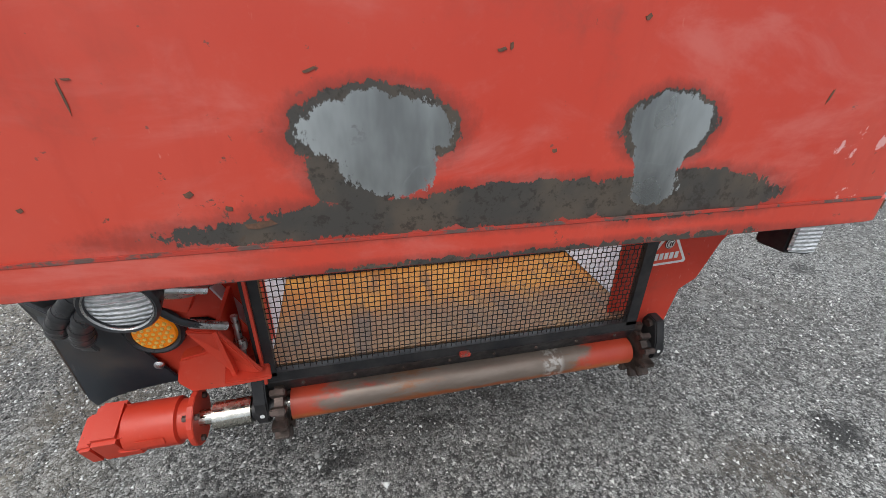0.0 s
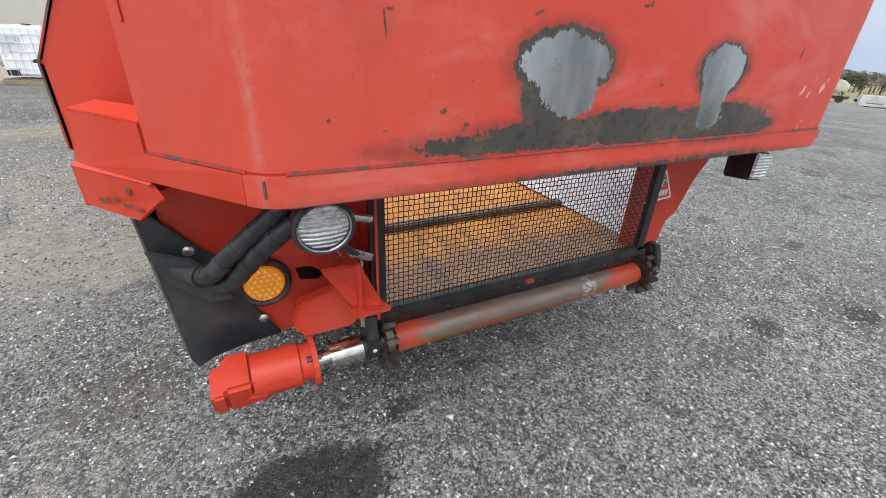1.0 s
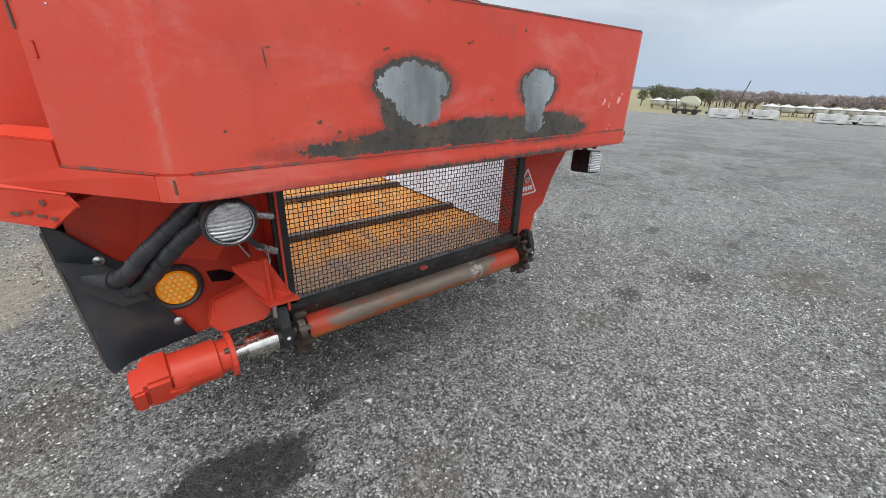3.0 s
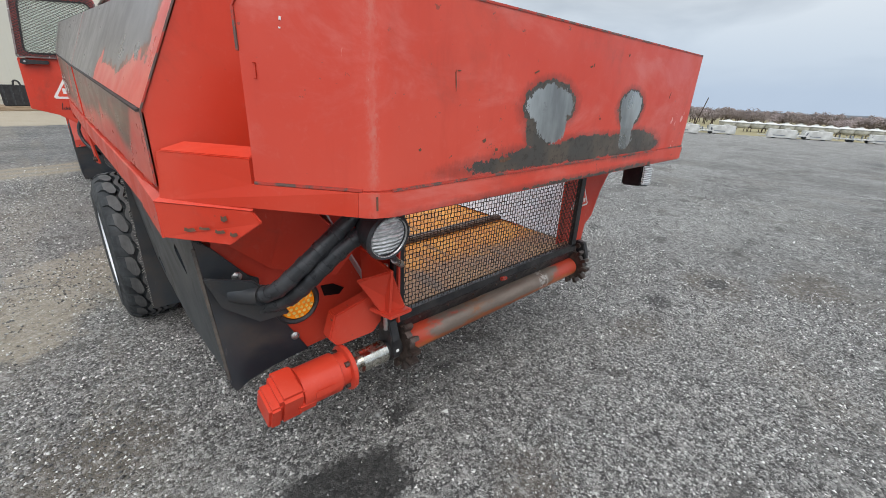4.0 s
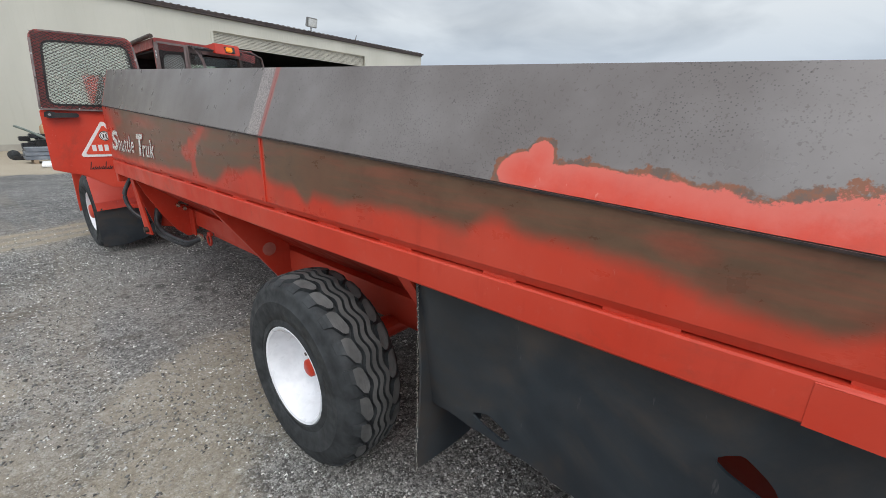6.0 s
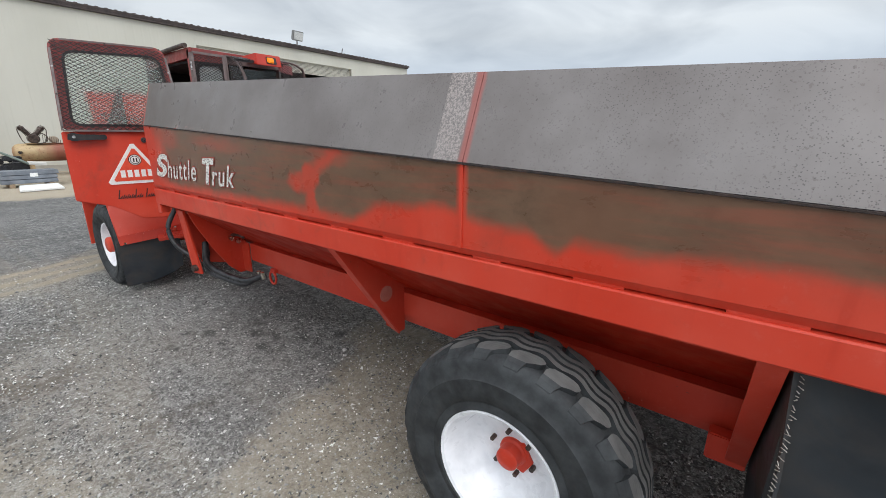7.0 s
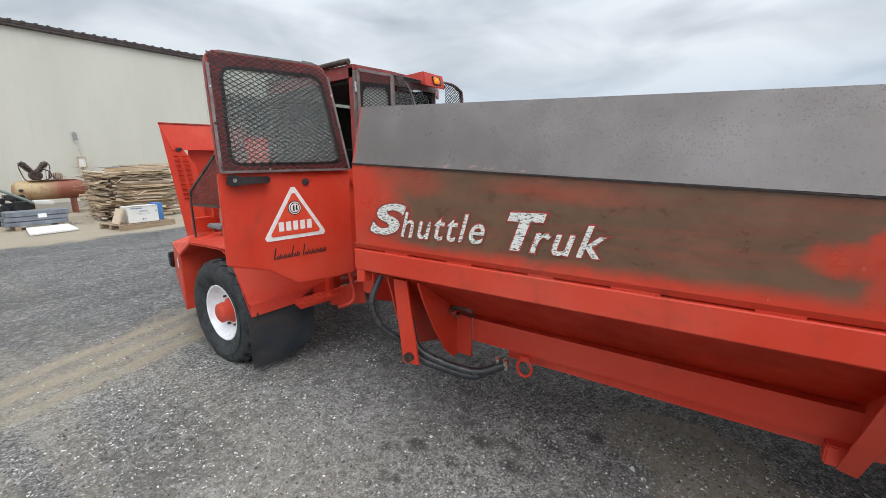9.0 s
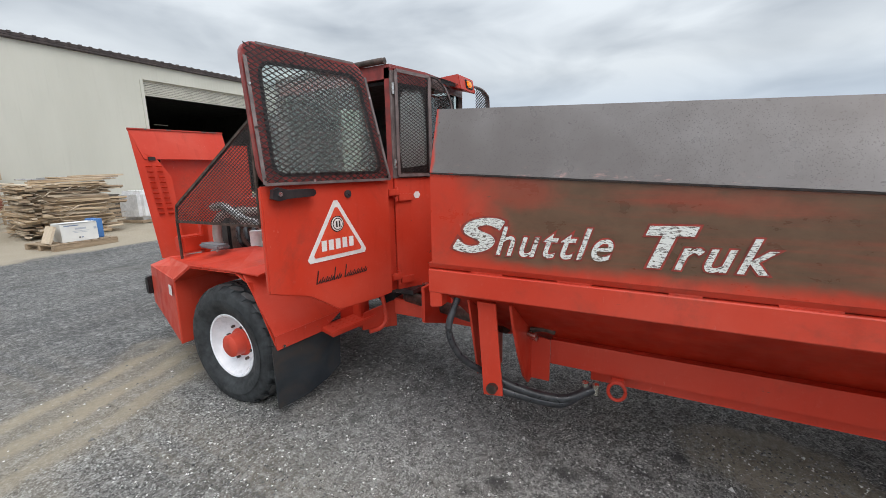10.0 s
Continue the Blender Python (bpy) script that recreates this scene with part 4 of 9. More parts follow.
def folded_face(z0, z1, thick, lift=0.0, bev=0.0):
    """The face with both rounded folds as one bent sheet between two heights."""
    plan = fold_plan(FX0, -1)[::-1] + fold_plan(FX1, 1)
    b = bmesh.new()
    lo = [[b.verts.new((q.x, q.y - lift + d, z0)) for q in plan] for d in (0.0, thick)]
    hi = [[b.verts.new((q.x, q.y - lift + d, z1)) for q in plan] for d in (0.0, thick)]
    n = len(plan)
    for i in range(n - 1):
        b.faces.new((lo[0][i], lo[0][i + 1], hi[0][i + 1], hi[0][i]))
        b.faces.new((lo[1][i + 1], lo[1][i], hi[1][i], hi[1][i + 1]))
        b.faces.new((lo[0][i + 1], lo[0][i], lo[1][i], lo[1][i + 1]))
        b.faces.new((hi[0][i], hi[0][i + 1], hi[1][i + 1], hi[1][i]))
    for i in (0, n - 1):
        b.faces.new((lo[0][i], hi[0][i], hi[1][i], lo[1][i]) if i else (lo[0][i], lo[1][i], hi[1][i], hi[0][i]))
    return b


part("shield_face", folded_face(ZB, FZ, 0.006), REAR_M, truck, "red shield worn to bare steel", smooth=True)
for side in (-1, 1):
    fx = FX0 if side < 0 else FX1
    e = fold_plan(fx, side)[-1]
    W = Vector((-0.746 if side < 0 else 2 * CX + 0.746, 0.848))
    f = lambda u, z: (e.x + (W.x - e.x) * u, e.y + (W.y - e.y) * u, z)
    part("shield_wing", sheet([f(0, ZB), f(1, ZB), f(1, 1.548), f(0.92, 1.592), f(0.84, FZ), f(0, FZ)], 0.006, away=(-side, 0.8, 0)), REAR_M, truck)
    part("wing_top_lip", bar(f(0.02, FZ + 0.002), f(0.84, FZ + 0.002), 0.006, 0.004, (0, 0, 1)), EDGE_M, truck)
    part("wing_corner_lip", bar(f(0.84, FZ + 0.001), f(1.0, 1.548), 0.009, 0.005, (0, 0, 1)), EDGE_M, truck)
    part("wing_edge_wear", bar(f(1.005, 1.548), f(1.005, 1.47), 0.005, 0.008, (side, -0.8, 0)), EDGE_M, truck)
    part("wing_joint", bar(f(-0.05, ZB), f(1.0, ZB - 0.001), 0.006, 0.006, (0, 0, 1)), EDGE_M, truck)
    # two small white chips and a scratched slot on the outside of the wing
    if side < 0:
        o = Vector((-0.8, -0.6)).normalized() * 0.0015
        for u, z, w, h in ((0.60, 1.528, 0.004, 0.006), (0.61, 1.512, 0.003, 0.003)):
            q = f(u, z)
            part("paint_chip", box(q[0] + o.x, q[1] + o.y, z, w, 0.002, h, pose(0, 0, 0, 0, 12, -48)), WHITE_M, truck)
        for du, dz, w, h in ((0.0, 0.0, 0.0014, 0.030), (0.014, 0.015, 0.005, 0.0014), (0.014, -0.014, 0.005, 0.0014)):
            q = f(0.86 + du, 1.435 + dz)
            part("scratched_slot", box(q[0] + o.x, q[1] + o.y, q[2], w, 0.002, h, pose(0, 0, 0, 0, 0, -48)), SHADERED_M, truck)
part("shield_top_lip", bar((FX0 + 0.03, RY + 0.004, 1.603), (FX1 - 0.03, RY + 0.004, 1.603), 0.012, 0.005, (0, 0, 1)), EDGE_M, truck)
for x, z, w, h, tilt in ((-0.36, 1.436, 0.003, 0.045, 0.10), (-0.351, 1.457, 0.012, 0.003, 0.0), (0.90, 1.43, 0.005, 0.03, -0.3), (0.22, 1.50, 0.016, 0.006, 0.2), (0.235, 1.505, 0.006, 0.012, 0.0), (-0.06, 1.47, 0.022, 0.005, 0.35),
                         (-0.25, 1.30, 0.014, 0.010, 0.3), (-0.20, 1.275, 0.012, 0.009, -0.4), (-0.46, 1.29, 0.008, 0.007, 0.2), (0.33, 1.345, 0.010, 0.008, 0.0), (-0.16, 1.245, 0.05, 0.012, 0.1), (0.46, 1.55, 0.012, 0.009, 0.5)):
    c_, s_ = math.cos(tilt), math.sin(tilt)
    pts = [(x + u * c_ - v * s_, RY - 0.0005, z + u * s_ + v * c_) for u, v in ((-w * 0.4, -h * 0.25), (-w * 0.1, -h / 2), (w / 2, -h * 0.2), (w * 0.35, h / 2), (-w * 0.2, h * 0.35), (-w * 0.45, h * 0.4))]
    part("paint_chip", sheet(pts, 0.0008, away=(0, -1, 0)), RUSTCHIP_M, truck)
# bumper channel under the shield: face with a folded corner, running back to the bin
part("bumper_channel", folded_face(1.150, ZB - 0.005, 0.012, 0.005), REAR_M, truck, smooth=True)
part("bumper_underside", sheet([(-0.583, RY + 0.045, 1.152), (1.222, RY + 0.045, 1.152), (1.30, 1.0, 1.152), (-0.70, 1.0, 1.152)], 0.008, away=(0, 0, 1)), RED_M, truck)
part("bumper_lower_lip", bar((FX0 + 0.03, RY + 0.008, 1.149), (FX1 - 0.03, RY + 0.008, 1.149), 0.018, 0.005, (0, 0, 1)), EDGE_M, truck)
part("shield_joint", bar((FX0 + 0.03, RY - 0.004, ZB - 0.001), (FX1 - 0.03, RY - 0.004, ZB - 0.001), 0.006, 0.004, (0, 1, 0)), EDGE_M, truck)
for x, h in ((FX0 - 0.004, 0.030), (FX1 + 0.004, 0.022)):
    part("fold_crack", box(x, RY + 0.006, ZB - 0.012 - h / 2, 0.004, 0.008, h, pose(0, 0, 0, 0, 0, -25)), RUSTCHIP_M, truck)
for side in (-1, 1):
    X = lambda x: x if side < 0 else 2 * CX - x
    # shelf panel between wing and bin, and its ledge

    part("ledge", sheet([(X(-0.888), 1.020, 1.266), (X(-0.750), 0.852, 1.262), (X(-0.712), 0.890, 1.278), (X(-0.832), 1.023, 1.282)], 0.006, away=(0, 0, -1), bev=0.002), RED_M, truck)
    # folded corner piece of the rail

    part("bumper_corner", sheet([(X(-0.601), RY + 0.034, 1.150), (X(-0.900), 1.030, 1.152), (X(-0.890), 1.024, 1.262), (X(-0.752), 0.852, 1.258), (X(-0.752), 0.852, ZB - 0.005), (X(-0.601), RY + 0.030, ZB - 0.005)], 0.010, away=(1 if side < 0 else -1, 0.8, 0)), RED_M, truck)
    part("corner_plate", sheet([(X(-0.912), 1.036, 1.149), (X(-0.760), 0.858, 1.144), (X(-0.745), 0.845, 1.115), (X(-0.800), 0.904, 1.057), (X(-0.908), 1.036, 1.060)], 0.010, away=(1 if side < 0 else -1, 0.8, 0), bev=0.002), RED_M, truck)
    part("corner_plate_lip", sheet([(X(-0.914), 1.034, 1.150), (X(-0.758), 0.853, 1.145), (X(-0.748), 0.862, 1.156), (X(-0.896), 1.034, 1.162)], 0.004, away=(0, 0, -1)), RED_M, truck)
    part("corner_side_leg", sheet([(X(-0.9115), 1.034, 1.149), (X(-0.9105), 1.034, 1.060), (X(-0.8992), 1.36, 1.060), (X(-0.8992), 1.36, 1.142)], 0.008, away=(1 if side < 0 else -1, 0, 0)), RED_M, truck)
    part("corner_side_lip", sheet([(X(-0.913), 1.034, 1.150), (X(-0.8995), 1.36, 1.143), (X(-0.893), 1.36, 1.149), (X(-0.893), 1.034, 1.162)], 0.004, away=(0, 0, -1)), RED_M, truck)
    for k, (f, z, w, h) in enumerate(((0.34, 1.088, 0.030, 0.010), (0.50, 1.094, 0.028, 0.007), (0.66, 1.089, 0.026, 0.009), (0.80, 1.085, 0.020, 0.010), (0.72, 1.122, 0.016, 0.014))):
        cx, cy = X(-0.912 + 0.152 * f) - (0.0026 if side < 0 else -0.0026), 1.036 - 0.178 * f - 0.0022
        e = w / 2
        ux, uy = (0.65 * e if side < 0 else -0.65 * e), -0.76 * e
        part("paint_chip", sheet([(cx - ux, cy - uy, z - h * 0.4), (cx, cy, z - h * 0.6), (cx + ux, cy + uy, z - h * 0.2), (cx + 0.7 * ux, cy + 0.7 * uy, z + h * 0.5), (cx - 0.3 * ux, cy - 0.3 * uy, z + h * 0.2), (cx - 0.8 * ux, cy - 0.8 * uy, z + h * 0.5)], 0.0008, away=(1 if side < 0 else -1, 0.8, 0)), RUSTCHIP_M, truck)


def plate(pts, y, thick, mat, name, label="", bev=0.0):
    return part(name, sheet([(x, y, z) for x, z in pts], thick, away=(0, 1, 0), bev=bev), mat, truck, label)


# red end plates either side of the guard
plate([(-0.80, 1.15), (-0.28, 1.15), (-0.28, 0.66), (-0.36, 0.58), (-0.60, 0.56), (-0.80, 0.90)], 1.10, 0.008, RED_M, "end_plate")
plate([(0.845, 1.15), (1.42, 1.15), (1.24, 0.90), (1.185, 0.76), (1.125, 0.72), (1.10, 0.575), (1.02, 0.57), (0.845, 0.64)], 1.02, 0.008, RED_M, "end_plate")
part("end_plate_flange", sheet([(-0.285, 1.10, 1.15), (-0.285, 0.93, 1.15), (-0.285, 0.93, 0.64), (-0.285, 1.10, 0.60)], 0.008, away=(-1, 0, 0)), RED_M, truck)
part("slanted_duct", sheet([(-0.82, 1.06, 1.05), (-0.60, 1.02, 1.14), (-0.42, 0.99, 0.93), (-0.47, 1.03, 0.84), (-0.66, 1.07, 0.90)], 0.03, away=(0, 1, 0)), RED_M, truck)
# guard: black angle frame and woven wire
gx0, gx1, gz0, gz1, gy = -0.272, 0.885, 0.655, 1.075, 0.952
frame_bm = None
for a, c, w in (((gx0 - 0.01, gy, gz0), (gx0 - 0.01, gy, gz1 + 0.08), 0.045), ((gx1, gy, gz0), (gx1, gy, gz1 + 0.08), 0.04), ((gx0 - 0.03, gy, gz0 - 0.005), (gx1 + 0.02, gy, gz0 - 0.005), 0.035), ((gx0, gy, gz1 + 0.06), (gx1, gy, gz1 + 0.06), 0.03)):
    frame_bm = bar(a, c, w, 0.022, (0, 1, 0), frame_bm)
guard = part("wire_guard", frame_bm, BLACK_M, truck, "black-framed woven wire guard")
part("guard_foot_strip", sheet([(gx0 - 0.02, gy - 0.014, gz0 - 0.02), (gx1 + 0.02, gy - 0.014, gz0 - 0.02), (gx1 + 0.02, gy + 0.02, 0.565), (gx0 - 0.02, gy + 0.02, 0.565)], 0.006, away=(0, 1, 0)), BLACK_M, truck)
nv, nh = 72, 29


def woven(horizontal):
    b = None
    n, m = (nh, nv) if horizontal else (nv, nh)
    verts, faces = [], []
    for i in range(n):
        for k in range(m):
            p0, p1 = k / m, (k + 1) / m
            f = (i + 0.5) / n
            off0, off1 = 0.0022 * (1 if (k + i) % 2 else -1), 0.0022 * (1 if (k + 1 + i) % 2 else -1)
            if not horizontal:
                off0, off1 = -off0, -off1
            pa = (gx0 + (gx1 - gx0) * (p0 if horizontal else f), gy + off0, gz0 + (gz1 - gz0 + 0.06) * (f if horizontal else p0))
            pb = (gx0 + (gx1 - gx0) * (p1 if horizontal else f), gy + off1, gz0 + (gz1 - gz0 + 0.06) * (f if horizontal else p1))
            r = 0.0014
            o = len(verts)
            for x, y, z in (pa, pb):
                verts += [(x, y - r, z - r), (x, y + r, z), (x, y - r, z + r)] if horizontal else [(x - r, y - r, z), (x, y + r, z), (x + r, y - r, z)]
            faces += [(o, o + 3, o + 4, o + 1), (o + 1, o + 4, o + 5, o + 2), (o + 2, o + 5, o + 3, o)]
    me = bpy.data.meshes.new("wire")
    me.from_pydata(verts, [], faces)
    b = bmesh.new()
    b.from_mesh(me)
    bpy.data.meshes.remove(me)
    return b


wires = woven(True)
join(wires, woven(False))
tagged(part("woven_wire", wires, WIRE_M, guard), kind="stuff")
for i in range(8):
    part("guard_screw", lathe([(0, 0.0), (0, 0.006), (0.004, 0.004), (0.005, 0)], pose(gx0 + 0.08 + i * 0.145, gy - 0.018, gz0 - 0.03, 0, 0, -90), 8), DKSTEEL_M, guard)
part("guard_latch", box(CX - 0.03, gy - 0.02, gz0 - 0.012, 0.035, 0.02, 0.014, bev=0.003), EDGE_M, guard)


# roller below the guard
def make_roller():
    M = Mat("scuffed_red_roller", 0.4)
    p = M.xyz()
    rag = M.noise(9, 6, 0.65, 0, (0.5, 1, 1))
    wear = M.ramp(M.math("ADD", rag, M.ramp(M.math("ABSOLUTE", M.math("SUBTRACT", p[0], 0.28)), 0.30, 0.62, 0.16, -0.3)), 0.42, 0.56)
    c = M.mix(M.noise(6, 4), (0.38, 0.030, 0.018), (0.44, 0.075, 0.03))
    st = M.mix(M.noise(30, 5, 0.6, 0, (0.3, 1, 1)), (0.12, 0.088, 0.070), (0.30, 0.245, 0.205))
    st = M.mix(M.ramp(M.noise(7, 6, 0.7, 0, (0.6, 2, 2)), 0.52, 0.66, 0, 0.7), st, (0.28, 0.10, 0.03))
    c = M.mix(wear, c, st)
    under = M.ramp(M.math("ADD", p[2], M.math("MULTIPLY", M.math("SUBTRACT", rag, 0.5), 0.05)), 0.534, 0.516, 0.0, 0.9)
    c = M.mix(under, c, M.mix(M.noise(25, 4), (0.46, 0.15, 0.02), (0.36, 0.055, 0.02)))
    ring = M.ramp(M.math("ABSOLUTE", M.math("SUBTRACT", p[0], 0.60)), 0.02, 0.045, 0.6, 0.0)
    c = M.mix(M.math("MULTIPLY", ring, M.ramp(M.noise(45, 4), 0.45, 0.6)), c, (0.62, 0.60, 0.56))
    M.color(c)
    M.metal(M.math("MULTIPLY", wear, 0.5))
    M.rough(M.ramp(rag, 0.3, 0.7, 0.3, 0.5))
    M.bump(M.noise(40, 4), 0.08, 0.003)
    return M.m


ROLL_M = make_roller()
ry_, rz_ = 0.953, 0.534
roller = part("discharge_roller", rod((-0.235, ry_, rz_), (0.905, ry_ + 0.008, rz_ - 0.006), 0.048, 28), ROLL_M, truck, "scuffed red steel roller", smooth=True)
part("roller_shaft", rod((-0.50, ry_ - 0.004, rz_), (0.99, ry_ + 0.032, rz_), 0.022, 16), CHROME_M, roller, smooth=True)
for x in (-0.262, 0.93):
    spr = lathe([(-0.012, 0), (-0.012, 0.080), (0.012, 0.080), (0.012, 0)], pose(x, ry_ + 0.01, rz_), 24)
    part("end_sprocket", spr, DKSTEEL_M, roller)
    ch = None
    for k in range(12):
        a = 2 * math.pi * k / 12
        ch = box(x, ry_ + 0.01 + 0.088 * math.cos(a), rz_ + 0.088 * math.sin(a), 0.042, 0.034, 0.018, pose(0, 0, 0, math.degrees(a)), ch, 0.003)
    part("drive_chain", ch, DKSTEEL_M, roller)
for x in (-0.33, 0.985):
    pb = sheet([(x, ry_ + 0.045 * math.cos(t_ * math.pi / 8), rz_ + 0.045 * math.sin(t_ * math.pi / 8)) for t_ in range(-9, 1)] + [(x, ry_ + 0.05, rz_ + 0.09), (x, ry_ + 0.03, rz_ + 0.125), (x, ry_ - 0.015, rz_ + 0.12), (x, ry_ - 0.04, rz_ + 0.05)], 0.035, away=(1, 0, 0), bev=0.004)
    bearing = part("bearing_block", pb, BLACK_M, truck, "black flange bearing")
    part("bearing_cap", rod((x - 0.012, ry_, rz_), (x + 0.05, ry_, rz_), 0.034, 20), BLACK_M, bearing, smooth=True)
    part("bearing_bolt", rod((x - 0.012, ry_ + 0.01, rz_ + 0.098), (x + 0.0, ry_ + 0.01, rz_ + 0.098), 0.015, 6), DKSTEEL_M, bearing)
    part("grease_mark", lathe([(0, 0), (0, 0.007), (0.003, 0.005), (0.003, 0)], pose(x + 0.018, ry_ - 0.046, rz_ + 0.01, 0, 0, 90), 10), WHITE_M, bearing)
part("shaft_sleeve", rod((-0.445, ry_ - 0.004, rz_), (-0.345, ry_ - 0.002, rz_), 0.040, 22), CHROME_M, roller, "shiny sleeve", smooth=True)
# hydraulic motor
mx0, mx1 = -0.762, -0.50
my_, mz_ = 0.960, 0.530
motor = part("hydraulic_motor", lathe([(mx0 + 0.10, 0), (mx0 + 0.10, 0.064), (mx1 - 0.035, 0.066), (mx1 - 0.03, 0.056), (mx1, 0.056), (mx1, 0)], pose(0, my_, mz_), 28), RED_M, truck, "red painted hydraulic motor", smooth=True)
part("motor_end_cap", box(mx0 + 0.065, my_, mz_, 0.080, 0.118, 0.118, pose(0, 0, 0, 20), bev=0.012), RED_M, motor)
part("motor_end_step", box(mx0 + 0.014, my_ - 0.004, mz_ - 0.014, 0.04, 0.100, 0.092, pose(0, 0, 0, 20), bev=0.008), RED_M, motor)
part("motor_side_cover", box(mx0 + 0.11, my_ - 0.035, mz_ - 0.03, 0.06, 0.045, 0.035, pose(0, 0, 0, 20), bev=0.005), RED_M, motor)

part("motor_flange", sheet([(mx1, my_ + 0.078 * math.cos(a), mz_ + 0.078 * math.sin(a)) for a in [k * math.pi / 8 for k in range(16)]], 0.016, away=(1, 0, 0), bev=0.002), RED_M, motor)
for a in (45, 135, 225, 315):
    part("motor_bolt", rod((mx1 - 0.014, my_ + 0.058 * math.cos(radians(a)), mz_ + 0.058 * math.sin(radians(a))), (mx1 + 0.026, my_ + 0.058 * math.cos(radians(a)), mz_ + 0.058 * math.sin(radians(a))), 0.009, 6), DKSTEEL_M, motor)
part("motor_name_plate", sheet([(mx1 - 0.13, my_ - 0.0665, mz_ - 0.01), (mx1 - 0.06, my_ - 0.0665, mz_ - 0.01), (mx1 - 0.06, my_ - 0.0665, mz_ + 0.012), (mx1 - 0.13, my_ - 0.0665, mz_ + 0.012)], 0.002, away=(0, -1, 0)), RED_M, motor)
# motor mount and tensioner bracket
part("motor_mount", sheet([(-0.505, 0.985, 0.72), (-0.32, 0.985, 0.76), (-0.30, 0.985, 0.66), (-0.36, 0.985, 0.60), (-0.50, 0.985, 0.60), (-0.53, 0.985, 0.64)], 0.05, away=(0, 1, 0), bev=0.005), RED_M, truck)
part("take_up_bracket", sheet([(-0.45, 0.935, 0.845), (-0.36, 0.875, 0.875), (-0.285, 0.90, 0.712), (-0.365, 0.925, 0.702)], 0.012, away=(0, 1, 0), bev=0.003), RED_M, truck)
part("take_up_gusset", sheet([(-0.365, 0.873, 0.878), (-0.365, 1.05, 0.90), (-0.36, 1.05, 0.72), (-0.355, 0.90, 0.705)], 0.010, away=(1, 0, 0)), RED_M, truck)
part("take_up_foot", box(-0.325, 0.93, 0.705, 0.11, 0.10, 0.014, pose(0, 0, 0, 0, 8, 12), bev=0.003), RED_M, truck)
part("take_up_bolt", rod((-0.333, 0.948, 0.62), (-0.333, 0.948, 0.87), 0.009, 10), STEEL_M, truck)
part("take_up_nut", rod((-0.333, 0.948, 0.766), (-0.333, 0.948, 0.792), 0.017, 6), STEEL_M, truck)


def make_dark_hole():
    return simple("unlit_recess", (0.01, 0.006, 0.006), (0.02, 0.01, 0.01), 0.9, 0, 5, 0)


HOLE_M = make_dark_hole()
HOLE_M.node_tree.nodes["Principled BSDF"].inputs["Specular IOR Level"].default_value = 0.05
part("mount_opening", sheet([(-0.495, 1.095, 0.782), (-0.45, 1.095, 0.778), (-0.41, 1.095, 0.75), (-0.43, 1.095, 0.732), (-0.485, 1.095, 0.742)], 0.003, away=(0, -1, 0)), HOLE_M, truck)


def glass(name, colour, rough=0.05):
    M = Mat(name, rough)
    M.b.inputs["Transmission Weight"].default_value = 1.0
    M.b.inputs["IOR"].default_value = 1.45
    M.color(colour)
    return M.m


TINT_M = glass("tinted_cab_glass", (0.62, 0.70, 0.66), 0.02)


def make_lens():
    M = Mat("ribbed_lamp_lens", 0.12, 0.25)
    p = M.xyz()
    wob = M.math("MULTIPLY", M.noise(18, 3, 0.5), 5.0)
    rib = M.math("SINE", M.math("ADD", M.math("MULTIPLY", p[2], 520.0), wob))
    rib2 = M.math("SINE", M.math("ADD", M.math("MULTIPLY", p[0], 160.0), wob))
    h = M.math("ADD", rib, M.math("MULTIPLY", rib2, 0.25))
    M.color(M.mix(M.ramp(M.noise(60, 3, 0.6, 0.3, (1, 1, 3)), 0.35, 0.65), (0.55, 0.57, 0.57), (0.95, 0.96, 0.96)))
    M.bump(h, 0.8, 0.003)
    return M.m


LENS_M = make_lens()


def round_work_lamp(c, d, r):
    """A round rubber-housed work lamp at c that shines along d."""
    m = Matrix.Translation(c) @ Vector(d).to_track_quat("X", "Z").to_matrix().to_4x4()
    lamp = part("work_lamp", lathe([(-0.10, 0), (-0.10, r * 0.45), (-0.075, r * 0.75), (-0.03, r * 1.0), (0.012, r * 1.08), (0.020, r * 1.0), (0.014, r * 0.86), (0.006, r * 0.84), (0.006, 0)], m, 36), HOSE_M, truck, "round rubber work lamp", smooth=True)
    part("lens", lathe([(0.010, r * 0.85), (0.016, r * 0.6), (0.020, r * 0.3), (0.021, 0)], m, 36), LENS_M, lamp, "ribbed clear glass lens", smooth=True)
    part("lamp_ring", lathe([(0.006, r * 0.84), (0.016, r * 0.88), (0.018, r * 0.92), (0.010, r * 0.95)], m, 36), STEEL_M, lamp, smooth=True)


round_work_lamp((-0.460, 0.764, 1.052), (0.02, -1, -0.16), 0.063)
part("lamp_stem", tube([(-0.44, 0.84, 1.02), (-0.40, 0.90, 0.98), (-0.37, 0.96, 0.97)], 0.013, 8), STEEL_M, truck, smooth=True)
part("lamp_cable_gland", rod((-0.400, 0.80, 1.050), (-0.335, 0.832, 1.022), 0.011, 10), STEEL_M, truck)
part("lamp_cable", tube([(-0.43, 0.81, 1.0), (-0.395, 0.82, 0.955), (-0.36, 0.845, 0.92)], 0.009, 8), HOSE_M, truck, smooth=True)
part("cable_end", rod((-0.385, 0.830, 0.940), (-0.328, 0.868, 0.897), 0.011, 10), STEEL_M, truck)


